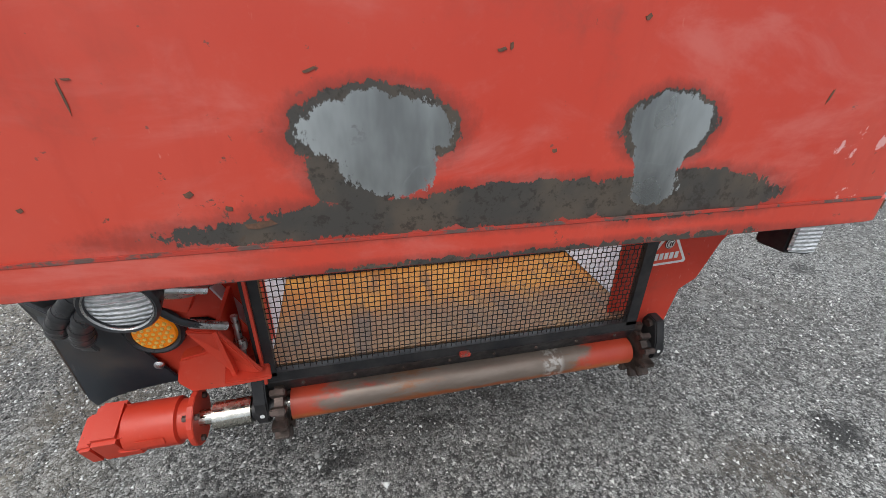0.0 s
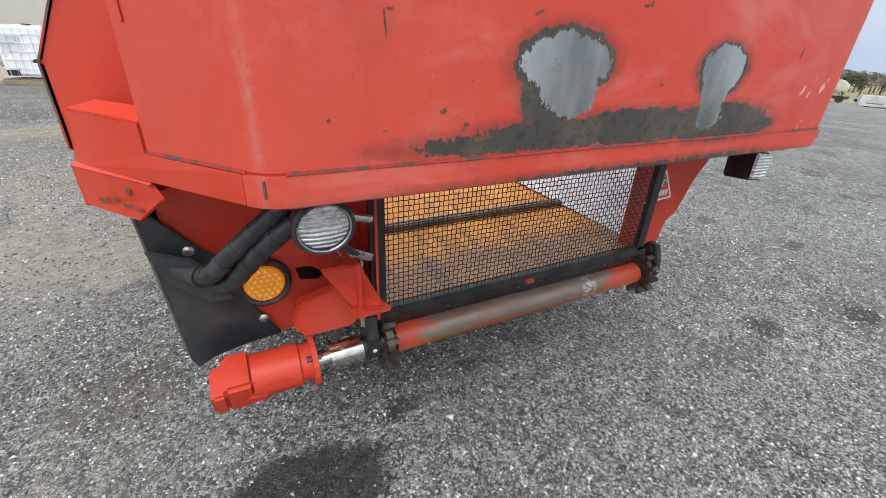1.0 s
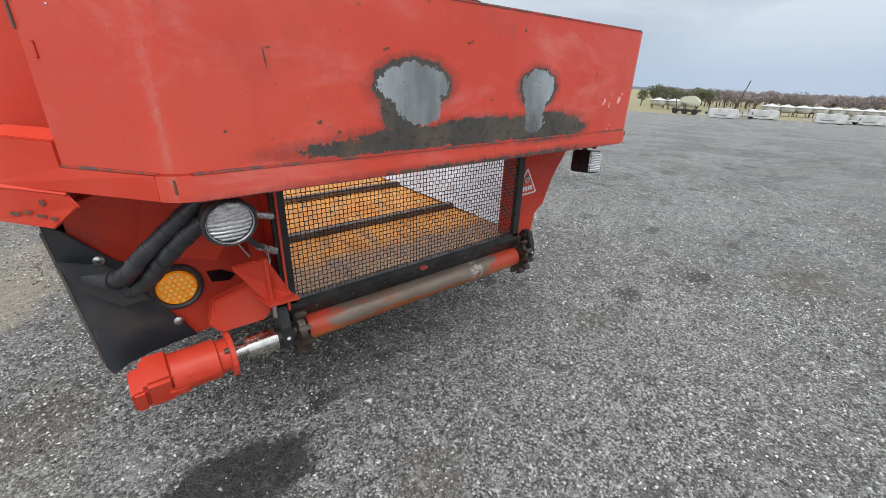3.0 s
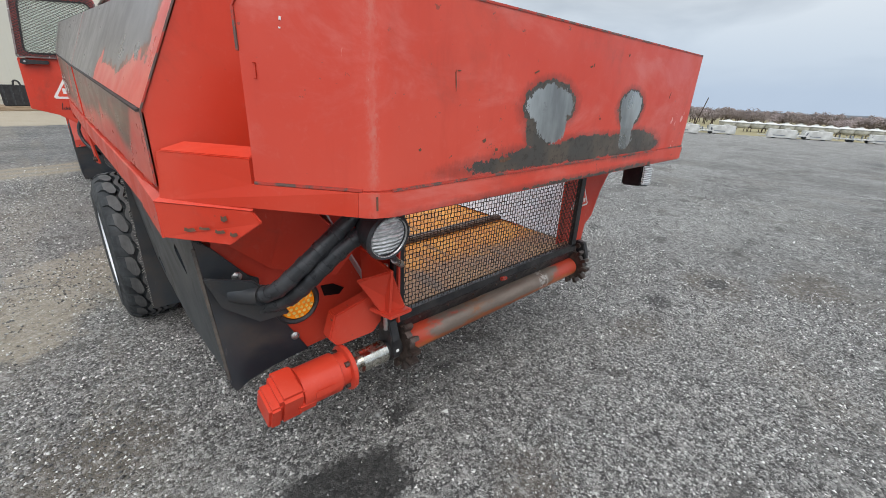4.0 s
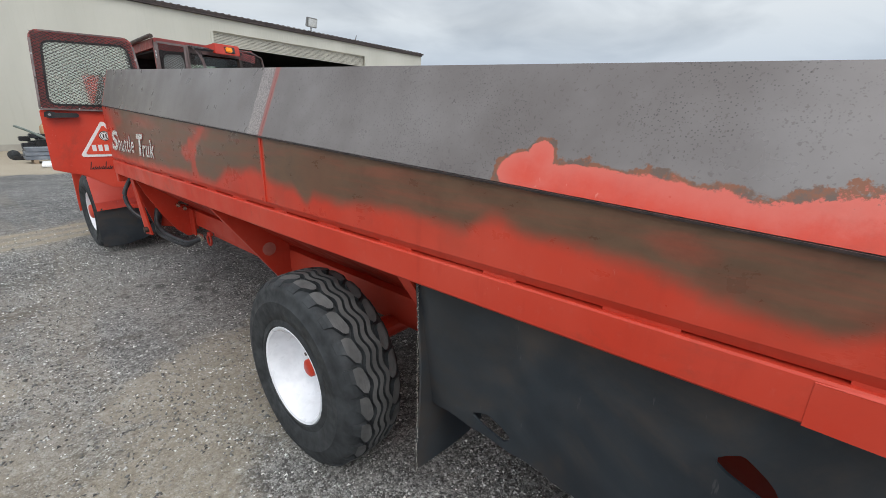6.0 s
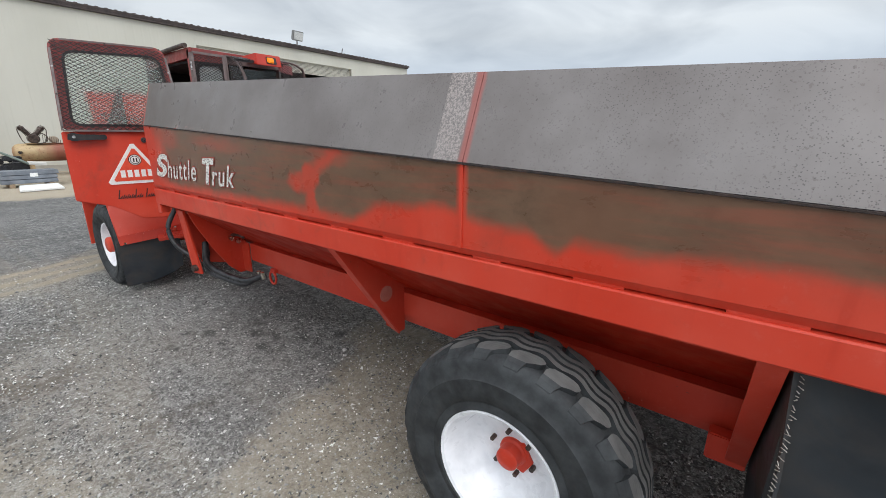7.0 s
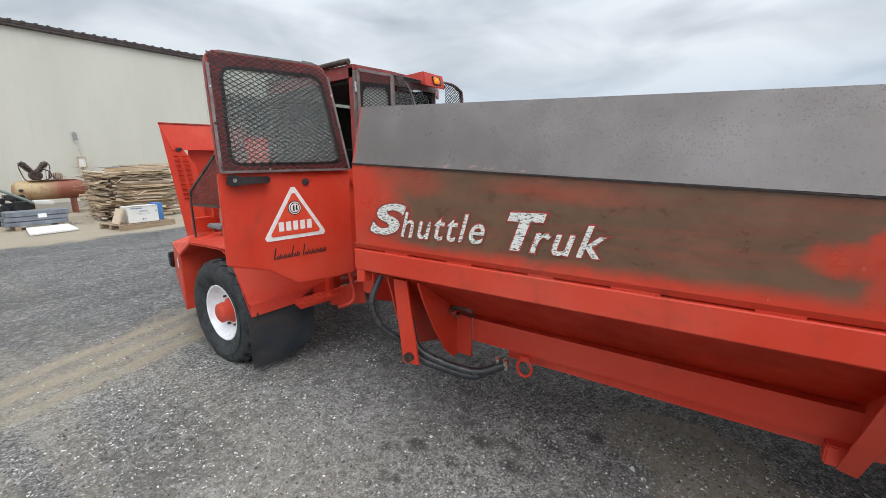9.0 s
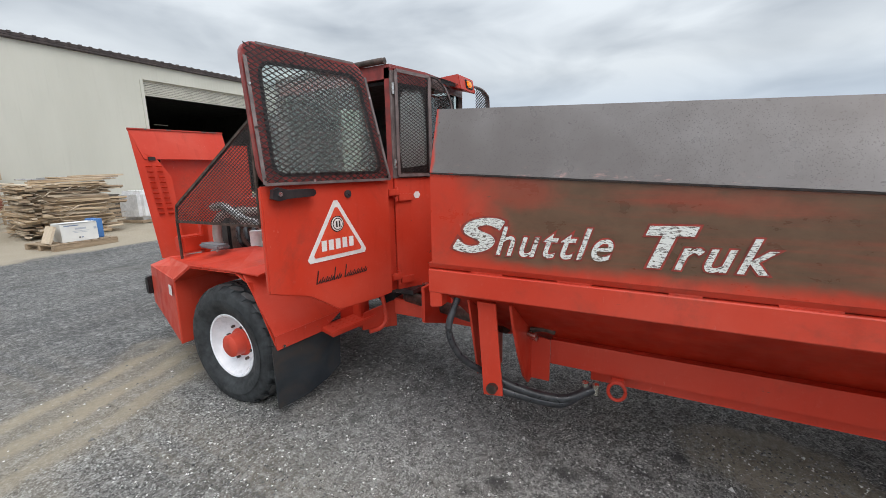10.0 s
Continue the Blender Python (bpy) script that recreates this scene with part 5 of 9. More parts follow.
def make_amber():
    M = Mat("amber_plastic", 0.22)
    M.color(M.mix(M.noise(60, 3), (0.85, 0.22, 0.005), (0.95, 0.36, 0.02)))
    M.b.inputs["Transmission Weight"].default_value = 0.15
    M.bump(M.voronoi(110), 0.4, 0.003)
    M.b.inputs["Emission Color"].default_value = (1.0, 0.28, 0.01, 1)
    M.b.inputs["Emission Strength"].default_value = 0.2
    return M.m


AMBER_M = make_amber()
am = pose(-0.586, 1.088, 0.757, 0, 0, -90)
amber = part("marker_lamp", lathe([(-0.004, 0.078), (0.010, 0.076), (0.016, 0.068), (0.012, 0.060), (0.002, 0.058), (0.002, 0)], am, 32), HOSE_M, truck, "round amber lamp in rubber ring", smooth=True)
part("lens", lathe([(0.006, 0.058), (0.016, 0.054), (0.019, 0.03), (0.020, 0)], am, 32), AMBER_M, amber, "amber lens", smooth=True)
dots = None
for i in range(-3, 4):
    for j in range(-3, 4):
        u, w = (i + 0.5 * (j % 2)) * 0.017, j * 0.0148
        if u * u + w * w < 0.0021:
            dots = lathe([(0.017, 0.0064), (0.0215, 0.0046), (0.0225, 0)], am @ pose(0, u, w), 8, dots)
part("bulb_dots", dots, simple("amber_bulb", (0.98, 0.66, 0.14), (0.98, 0.76, 0.24), 0.2, 0, 30, 0), amber)

# square lamp under the right end of the bumper
sq = pose(1.268, 0.845, 1.020, -6, 6, -6)
b = bmesh.new()
bmesh.ops.create_cube(b, size=1.0, matrix=sq @ Matrix.Diagonal((0.100, 0.11, 0.112, 1)))
square = part("square_lamp", bevel(b, 0.008), BLACK_M, truck, "square black work lamp", recalc=True)
b = bmesh.new()
bmesh.ops.create_cube(b, size=1.0, matrix=sq @ Matrix.Translation((0.0, -0.056, 0)) @ Matrix.Diagonal((0.092, 0.014, 0.100, 1)))
part("lens", bevel(b, 0.006), LENS_M, square, "clear lens")
part("lamp_bolt", rod((1.25, 0.85, 1.06), (1.25, 0.85, 1.155), 0.014, 8), DKSTEEL_M, square)

# triangular decal on the right end plate and on the door
def triangle_decal(o, u, v, size, parent):
    """A white-edged triangular badge with plain shapes in place of its name; o is the middle of the base."""
    o, u, v = Vector(o), Vector(u).normalized(), Vector(v).normalized()
    n = u.cross(v)
    def tri(s, lift, cut, drop=0.0):
        out = []
        h = s * 0.80
        C = [(-s / 2, 0), (s / 2, 0), (0, h)]
        g = (0, h / 3)
        for i in range(3):
            a, bb, c = C[i - 1], C[i], C[(i + 1) % 3]
            for q in (a, c):
                out.append((bb[0] + (q[0] - bb[0]) * cut, bb[1] + (q[1] - bb[1]) * cut))
        return [o + u * x + v * (z + drop) + n * lift for x, z in out]
    badge = part("badge", sheet(tri(size, 0.001, 0.06), 0.0012, away=n), WHITE_M, parent, "white-edged orange triangular badge")
    part("badge_field", sheet(tri(size * 0.80, 0.003, 0.05, size * 0.055), 0.0012, away=n), DECALRED_M, badge)
    def disc(r, lift):
        return [o + u * (r * math.cos(k * math.pi / 10)) + v * (size * 0.45 + r * math.sin(k * math.pi / 10)) + n * lift for k in range(20)]
    part("badge_ring", sheet(disc(size * 0.105, 0.005), 0.001, away=n), INK_M, badge)
    part("badge_ring", sheet(disc(size * 0.092, 0.0065), 0.001, away=n), WHITE_M, badge)
    part("badge_ring", sheet(disc(size * 0.078, 0.0082), 0.001, away=n), INK_M, badge)
    part("badge_ring", sheet(disc(size * 0.066, 0.0095), 0.001, away=n), WHITE_M, badge)
    for k in (-0.02, 0.025):
        P = [o + u * (size * (k + a)) + v * (size * (0.45 + c)) + n * 0.011 for a, c in ((-0.012, -0.04), (0.012, -0.04), (0.012, 0.04), (-0.012, 0.04))]
        part("badge_mark", sheet(P, 0.001, away=n), INK_M, badge)
    for k in range(5):
        x0 = size * (-0.26 + k * 0.108)
        P = [o + u * (x0 + a * size) + v * (size * (0.125 + c)) + n * 0.005 for a, c in ((0, 0), (0.075, 0), (0.075, 0.135), (0, 0.135))]
        part("badge_bar", sheet(P, 0.001, away=n), WHITE_M, badge)
    return badge


triangle_decal((1.020, 1.018, 0.835), (1, 0, 0.04), (0, 0, 1), 0.185, truck)
for k in range(11):
    x = 0.90 + 0.03 * k
    part("script_bar", sheet([(x, 1.018, 1.075), (x + 0.016, 1.018, 1.075), (x + 0.022, 1.018, 1.105 + 0.014 * (k in (0, 6))), (x + 0.006, 1.018, 1.105)], 0.001, away=(0, -1, 0)), INK_M, truck)

# rubber skirt: side sheet, back flap
def skirt_sheet(name, rows, label=""):
    """A floppy rubber sheet through rows of points, with thickness."""
    b = bmesh.new()
    g = [[b.verts.new(p) for p in r] for r in rows]
    for r, q in zip(g, g[1:]):
        for i in range(len(r) - 1):
            b.faces.new((r[i], r[i + 1], q[i + 1], q[i]))
    bmesh.ops.recalc_face_normals(b, faces=b.faces)
    bmesh.ops.solidify(b, geom=list(b.faces), thickness=0.008)
    return part(name, b, RUBBER_M, truck, label, smooth=True)


def torn_outline(y, z, k, fat):
    """A curved rip, pointed at both ends."""
    out = []
    for sg in (1, -1):
        for i in range(7):
            f = i / 6 if sg > 0 else 1 - i / 6
            out.append((y + k * (0.030 - 0.060 * f + 0.020 * math.sin(math.pi * f)) + sg * k * fat * (0.10 + math.sin(math.pi * f)), z + k * (0.040 - 0.080 * f)))
    return out


def build_skirt():
    """One big rubber sheet with two rips that go through it."""
    YA, YB = 1.088, 2.296
    low = lambda y: 0.548 - 0.040 * math.sin(min(1.0, (y - YA) / 0.75) * math.pi) + 0.02 * max(0.0, (y - YA) / 1.2)
    pts = [(YA + (YB - YA) * i / 24, low(YA + (YB - YA) * i / 24) + 0.004 * math.sin(i * 2.1)) for i in range(25)]
    pts += [(YB, 0.70), (YB, 0.88)] + [(YB - (YB - YA) * i / 12, 1.045) for i in range(13)] + [(YA, 0.88), (YA, 0.70)]
    loops = [list(range(len(pts)))]
    rips = ((1.382, 0.866, 1.1, 0.040), (2.000, 0.622, 0.85, 0.075))
    for rip in rips:
        hole = torn_outline(*rip)
        loops.append(list(range(len(pts), len(pts) + len(hole))))
        pts += hole
    edges = [(l[i], l[(i + 1) % len(l)]) for l in loops for i in range(len(l))]
    grid = [(YA + 0.1 * i + 0.05, 0.60 + 0.08 * j) for i in range(12) for j in range(6)]
    grid = [g for g in grid if all((g[0] - y) ** 2 + (g[1] - z) ** 2 > 0.011 for y, z in ((1.382, 0.866), (2.0, 0.622)))]
    vs, _, fs, *_ = delaunay_2d_cdt([Vector(q) for q in pts + grid], edges, [], 5, 1e-6)
    b = bmesh.new()
    g = []
    for v in vs:
        f = (1.045 - v.y) / 0.5
        g.append(b.verts.new((-0.846 + 0.034 * f + 0.018 * f * (v.x - YA) / 1.2 + 0.006 * math.sin(v.x * 5 + f * 2) * f, v.x, v.y)))
    for f in fs:
        c = sum((vs[i] for i in f), Vector((0, 0))) / len(f)
        if any(abs(c.x - y) < 0.11 * k and abs(c.y - z) < 0.06 * k and inside_loop(c, torn_outline(y, z, k, fat)) for y, z, k, fat in rips):
            continue
        b.faces.new([g[i] for i in f])
    bmesh.ops.delete(b, geom=[v for v in b.verts if not v.link_faces], context="VERTS")
    bmesh.ops.recalc_face_normals(b, faces=b.faces)
    bmesh.ops.solidify(b, geom=list(b.faces), thickness=0.008)
    return part("rubber_side_skirt", b, RUBBER_M, truck, "black rubber skirt with torn slots", smooth=True)


def inside_loop(c, loop):
    hit = False
    for (x0, y0), (x1, y1) in zip(loop, loop[1:] + loop[:1]):
        if (y0 > c.y) != (y1 > c.y) and c.x < (x1 - x0) * (c.y - y0) / (y1 - y0) + x0:
            hit = not hit
    return hit


build_skirt()
part("skirt_inner_plate", sheet([(-0.70, 1.12, 1.05), (-0.70, 2.25, 1.05), (-0.60, 2.25, 0.62), (-0.60, 1.12, 0.62)], 0.006, away=(1, 0, 0)), SHADERED_M, truck)
part("rubber_back_flap", sheet([(-0.846, 1.088, 1.03), (-0.805, 1.088, 0.995), (-0.72, 1.089, 0.890), (-0.69, 1.089, 0.872), (-0.70, 1.089, 0.83), (-0.56, 1.09, 0.568), (-0.63, 1.09, 0.562), (-0.70, 1.09, 0.552), (-0.76, 1.088, 0.538), (-0.800, 1.087, 0.515), (-0.814, 1.087, 0.548)], 0.010, away=(0, -1, 0), bev=0.003), RUBBER_M, truck, "black rubber flap bolted to the end plate")
part("flap_corner_wear", bar((-0.845, 1.080, 1.00), (-0.814, 1.080, 0.57), 0.009, 0.006, (-0.6, -0.7, 0)), simple("dust_rubbed_edge", (0.10, 0.082, 0.068), (0.055, 0.05, 0.047), 0.85, 0, 22, 0.1), truck)
for x, z in ((-0.752, 0.897), (-0.604, 0.640)):
    part("flap_bolt", lathe([(0, 0), (0, 0.014), (0.004, 0.014), (0.008, 0.009), (0.010, 0)], pose(x, 1.079, z, 0, 0, -90), 14), STEEL_M, truck, smooth=True)
# hoses from the flap up behind the lamp, with a rubber sleeve
for k, pts in enumerate(([(-0.760, 1.055, 0.868), (-0.735, 1.000, 0.868), (-0.700, 0.935, 0.893), (-0.649, 0.886, 0.960), (-0.566, 0.858, 1.040), (-0.470, 0.836, 1.125)],
                         [(-0.735, 1.060, 0.805), (-0.705, 1.010, 0.815), (-0.660, 0.935, 0.862), (-0.617, 0.880, 0.930), (-0.556, 0.845, 1.000), (-0.470, 0.815, 1.070)])):
    hose = part("hydraulic_hose", tube(pts, 0.0222, 16, steps=18), HOSE_M, truck, "black hose in a spiral guard", smooth=True)
    line = smooth_line(pts, 18)
    for i in range(12 + 6 * k, len(line) - 4, 9):
        d = (line[i + 1] - line[i - 1]).normalized()
        m = Matrix.Translation(line[i]) @ (d + Vector((0.12, 0.05, 0.1))).to_track_quat("X", "Z").to_matrix().to_4x4()
        part("guard_turn", lathe([(-0.011, 0.0212), (-0.010, 0.0240), (0.008, 0.0240), (0.009, 0.0212)], m, 16), HOSE_M, hose, smooth=True)
part("hose_sleeve", sheet([(-0.838, 1.060, 0.925), (-0.735, 0.985, 0.918), (-0.690, 0.965, 0.868), (-0.655, 0.968, 0.800), (-0.72, 1.02, 0.770), (-0.805, 1.055, 0.83)], 0.010, away=(0, -1, 0), bev=0.003), RUBBER_M, truck)
part("sleeve_mouth", tube([(-0.775, 1.045, 0.868), (-0.745, 1.010, 0.866), (-0.722, 0.972, 0.872)], 0.029, 16), RUBBER_M, truck, smooth=True)

# things seen between shield and bin
tension = part("chain_tensioner", rod((-0.37, 0.975, 1.255), (-0.10, 0.995, 1.415), 0.011, 10), DKSTEEL_M, truck, "greasy threaded chain tensioner", smooth=True)
for k in range(6):
    f = 0.18 + 0.14 * k
    q = Vector((-0.37, 0.975, 1.255)).lerp(Vector((-0.10, 0.995, 1.415)), f)
    q2 = q + Vector((0.27, 0.02, 0.16)).normalized() * 0.018
    part("nut", rod(q, q2, 0.020 - 0.003 * (k % 2), 6), CHROME_M if k % 2 else DKSTEEL_M, tension)
part("tensioner_boss", rod((-0.40, 0.972, 1.238), (-0.35, 0.977, 1.268), 0.026, 14), BLACK_M, tension, smooth=True)
for x0, x1 in ((-0.52, -0.42), (-0.44, -0.30)):
    part("black_bracket", sheet([(x0, 0.955, 1.165), (x1 + 0.02, 0.935, 1.165), (-0.39, 0.965, 1.26), (-0.41, 0.975, 1.26)], 0.010, away=(0, 1, 0)), BLACK_M, truck)
shaft = part("cross_shaft", rod((-0.17, 0.955, 1.505), (0.42, 0.955, 1.545), 0.020, 14), DKSTEEL_M, truck, "greasy cross shaft", smooth=True)
for x in (-0.13, -0.02, 0.12, 0.30):
    part("shaft_collar", rod((x, 0.955, 1.508 + 0.068 * (x + 0.17)), (x + 0.035, 0.955, 1.511 + 0.068 * (x + 0.17)), 0.034, 14), BLACK_M if x < 0 else RED_M, shaft, smooth=True)
    part("collar_bolt", rod((x + 0.015, 0.955, 1.54 + 0.068 * (x + 0.17)), (x + 0.015, 0.955, 1.575 + 0.068 * (x + 0.17)), 0.008, 6), RED_M, shaft)
part("bearing_hanger", sheet([(-0.13, 1.018, 1.56), (-0.02, 1.018, 1.57), (0.03, 1.018, 1.44), (-0.12, 1.018, 1.42)], 0.05, away=(0, -1, 0), bev=0.004), RED_M, truck)
for z in (1.478, 1.448):
    part("pale_spacer", box(-0.06, 0.952, z, 0.075, 0.05, 0.016, pose(0, 0, 0, 0, -4, 0), bev=0.003), LINER_M, truck)
part("rocker_arm", tube([(-0.10, 0.92, 1.40), (-0.02, 0.90, 1.43), (0.06, 0.90, 1.45), (0.10, 0.91, 1.47)], 0.018, 10), HOSE_M, truck, smooth=True)
part("arm_pivot", rod((0.06, 0.86, 1.455), (0.06, 0.94, 1.455), 0.028, 14), DKSTEEL_M, truck, smooth=True)
part("red_gusset_plate", sheet([(-0.08, 0.90, 1.40), (0.30, 0.88, 1.42), (0.32, 0.88, 1.34), (0.02, 0.90, 1.35)], 0.010, away=(0, 1, 0)), RED_M, truck)
part("inner_red_plate", sheet([(0.10, 0.86, 1.21), (0.55, 0.80, 1.21), (0.55, 0.80, 1.56), (0.32, 0.83, 1.50)], 0.008, away=(0, 1, 0)), SHADERED_M, truck)
for k in range(2):
    loop = [(0.02 + 0.04 * math.cos(q), 0.88, 1.30 - 0.045 * k + 0.016 * math.sin(q)) for q in [j * math.pi / 8 for j in range(14)]]
    part("wire_loop", tube(loop, 0.0028, 6, steps=0), BLACK_M, truck)


# ---- wheels ----
def wheel(cx, cy, cz, R, W, rim_r, side, periods, hub_out, bolts, dish, flange):
    """side -1: the outer face looks to -x. The tyre has zigzag ribs and shoulder lugs and is pressed flat on the ground.
    dish and flange: how far out the disc and the rim's edge lie, in half widths."""
    m = pose(cx, cy, cz) @ Matrix.Diagonal((side, 1, 1, 1))
    h = W / 2
    wh = part("wheel", lathe([(-h * 0.62, rim_r - 0.004), (-h * 0.70, rim_r + 0.02), (-h * 1.0, (R + rim_r) / 2), (-h * 0.93, R - 0.05), (-h * 0.78, R - 0.030), (0, R - 0.020), (h * 0.60, R - 0.024), (h * 0.78, R - 0.027), (h * 0.90, R - 0.042), (h * 0.94, R - 0.060),
                              (h * 0.955, R - 0.075), (h * 1.0, R - 0.10), (h * 1.03, (R + rim_r) / 2 + 0.01), (h * 1.01, (R + rim_r) / 2 - 0.03), (h * (0.5 * flange + 0.5), rim_r + 0.045), (h * (0.5 * flange + 0.47), rim_r + 0.040), (h * (flange + 0.04), rim_r + 0.012), (h * (flange - 0.1), rim_r - 0.004)], m, 72), TYRE_M, truck, "worn black tyre on a white rim", smooth=True)
    tops, flanks = ([], []), ([], [])
    steps = periods * 8

    def strip(u0, amp, width, r_top, r_low):
        """A zigzag rib round the tread: a dusty top and two dark flanks."""
        n0, n1 = len(tops[0]), len(flanks[0])
        for i in range(steps):
            a = 2 * math.pi * i / steps
            k = (i / 8.0) % 1.0
            tri = max(-0.8, min(0.8, (4 * abs(k - 0.5) - 1) * 1.25))
            for du, r in ((-width / 2, r_top), (width / 2, r_top)):
                u = u0 + amp * tri + du
                rr = r - 0.010 * (abs(u) / h) ** 2
                tops[0].append((u, rr * math.cos(a), rr * math.sin(a)))
            for du, r in ((-width / 2 - 0.003, r_low), (-width / 2 - 0.0004, r_top - 0.0012), (width / 2 + 0.0004, r_top - 0.0012), (width / 2 + 0.003, r_low)):
                u = u0 + amp * tri + du
                rr = r - 0.010 * (abs(u) / h) ** 2
                flanks[0].append((u, rr * math.cos(a), rr * math.sin(a)))
        for i in range(steps):
            j = (i + 1) % steps
            tops[1].append((n0 + i * 2, n0 + i * 2 + 1, n0 + j * 2 + 1, n0 + j * 2))
            for k in (0, 2):
                flanks[1].append((n1 + i * 4 + k, n1 + i * 4 + k + 1, n1 + j * 4 + k + 1, n1 + j * 4 + k))

    for q in (-0.22, 0.0, 0.22):
        strip(q * h, 0.072 * h, 0.135 * h, R, R - 0.03)
    pitch = 2 * math.pi / periods
    # across a lug, from the middle of the tread over the shoulder: how far out, radius, half width, lean
    rowz = ((0.350, R - 0.002, 0.07, 0.26), (0.385, R - 0.002, 0.22, 0.18), (0.43, R - 0.003, 0.38, 0.10), (0.50, R - 0.004, 0.43, 0.04), (0.57, R - 0.005, 0.42, -0.01), (0.63, R - 0.007, 0.34, -0.09), (0.70, R - 0.011, 0.26, -0.17),
            (0.79, R - 0.020, 0.24, -0.21), (0.88, R - 0.036, 0.22, -0.24), (0.95, R - 0.068, 0.17, -0.26))
    for i in range(periods):
        for sg in (1, -1):
            a0 = pitch * (i + 0.25)
            ring = []
            for u, r, wd, ln in rowz:
                row = []
                for e in (-1, 1):
                    a = a0 + (e * wd + ln) * pitch
                    for lift in (0.0, -0.03):
                        row.append((sg * (u if lift == 0 else min(u, 0.92)) * h, (r + lift) * math.cos(a), (r + lift) * math.sin(a)))
                ring.append(row)
            for q in range(len(rowz) - 1):
                p0, p1 = ring[q], ring[q + 1]
                store = tops if q < 6 else flanks
                n0 = len(store[0])
                store[0].extend((p0[0], p0[2], p1[2], p1[0]))
                store[1].append((n0, n0 + 1, n0 + 2, n0 + 3))
                n0 = len(flanks[0])
                flanks[0].extend((p0[0], p0[1], p1[1], p1[0], p0[2], p0[3], p1[3], p1[2]))
                flanks[1].extend(((n0, n0 + 1, n0 + 2, n0 + 3), (n0 + 4, n0 + 5, n0 + 6, n0 + 7)))
    for name, (verts, faces), mat in (("tread", tops, TREAD_M), ("tread_groove", flanks, TYRE_M)):
        me = bpy.data.meshes.new(name)
        me.from_pydata([m @ Vector(v) for v in verts], [], faces)
        b = bmesh.new()
        b.from_mesh(me)
        bpy.data.meshes.remove(me)
        part(name, b, mat, wh)
    for piece in [wh, *wh.children]:
        for v in piece.data.vertices:
            v.co.z = max(v.co.z, 0.010)
    part("rim", lathe([(h * (flange - 0.02), rim_r + 0.010), (h * (flange + 0.03), rim_r + 0.003), (h * flange, rim_r - 0.008), (h * (flange - 0.14), rim_r - 0.014), (h * (dish + 0.16), rim_r - 0.045), (h * dish, rim_r - 0.08), (h * dish, 0.0)], m, 48), RIM_M, wh, "white painted steel rim", smooth=True)
    part("rim_back", lathe([(h * dish - 0.003, 0.0), (h * dish - 0.003, rim_r - 0.05), (-h * 0.62, rim_r - 0.01)], m, 32), RIM_M, wh, smooth=True)
    hr = hub_out
    part("hub", lathe([(h * dish, hr * 1.25), (h * (dish + 0.08), hr * 1.2), (h * (dish + 0.12), hr), (h * (dish + 0.12) + hr * 0.9, hr * 0.95), (h * (dish + 0.12) + hr * 1.05, hr * 0.72), (h * (dish + 0.12) + hr * 1.05, 0)], m, 24), RED_M, wh, "red hub", smooth=True)
    for k in range(bolts):
        a = 2 * math.pi * k / bolts + 0.3
        p = m @ Vector((h * dish, max(0.085, hr * 1.5) * math.cos(a), max(0.085, hr * 1.5) * math.sin(a)))
        part("wheel_nut", rod(p, p + Vector((side * 0.024, 0, 0)), 0.0095, 6), DKSTEEL_M, wh)
    return wh


rear_wheel = wheel(-0.802, 2.985, 0.415, 0.456, 0.296, 0.226, -1, 23, 0.044, 6, 0.0, 0.945)
wheel(2 * CX + 0.802, 2.985, 0.415, 0.456, 0.296, 0.226, 1, 23, 0.036, 6, 0.0, 0.945)
wheel(-0.71, 7.60, 0.413, 0.435, 0.27, 0.222, -1, 22, 0.082, 8, 0.15, 0.75)
wheel(2 * CX + 0.71, 7.60, 0.413, 0.435, 0.27, 0.222, 1, 22, 0.082, 8, 0.15, 0.75)
part("hub_plate", sheet([(-0.812, 2.945, 0.47), (-0.812, 2.905, 0.405), (-0.812, 2.94, 0.345), (-0.812, 2.995, 0.36), (-0.812, 3.01, 0.44)], 0.012, away=(1, 0, 0), bev=0.002), RED_M, rear_wheel)
part("rear_axle", rod((-0.75, 2.965, 0.46), (2 * CX + 0.75, 2.965, 0.46), 0.06, 16), RED_M, truck)
part("front_axle", rod((-0.66, 7.575, 0.415), (2 * CX + 0.66, 7.575, 0.415), 0.08, 16), RED_M, truck)

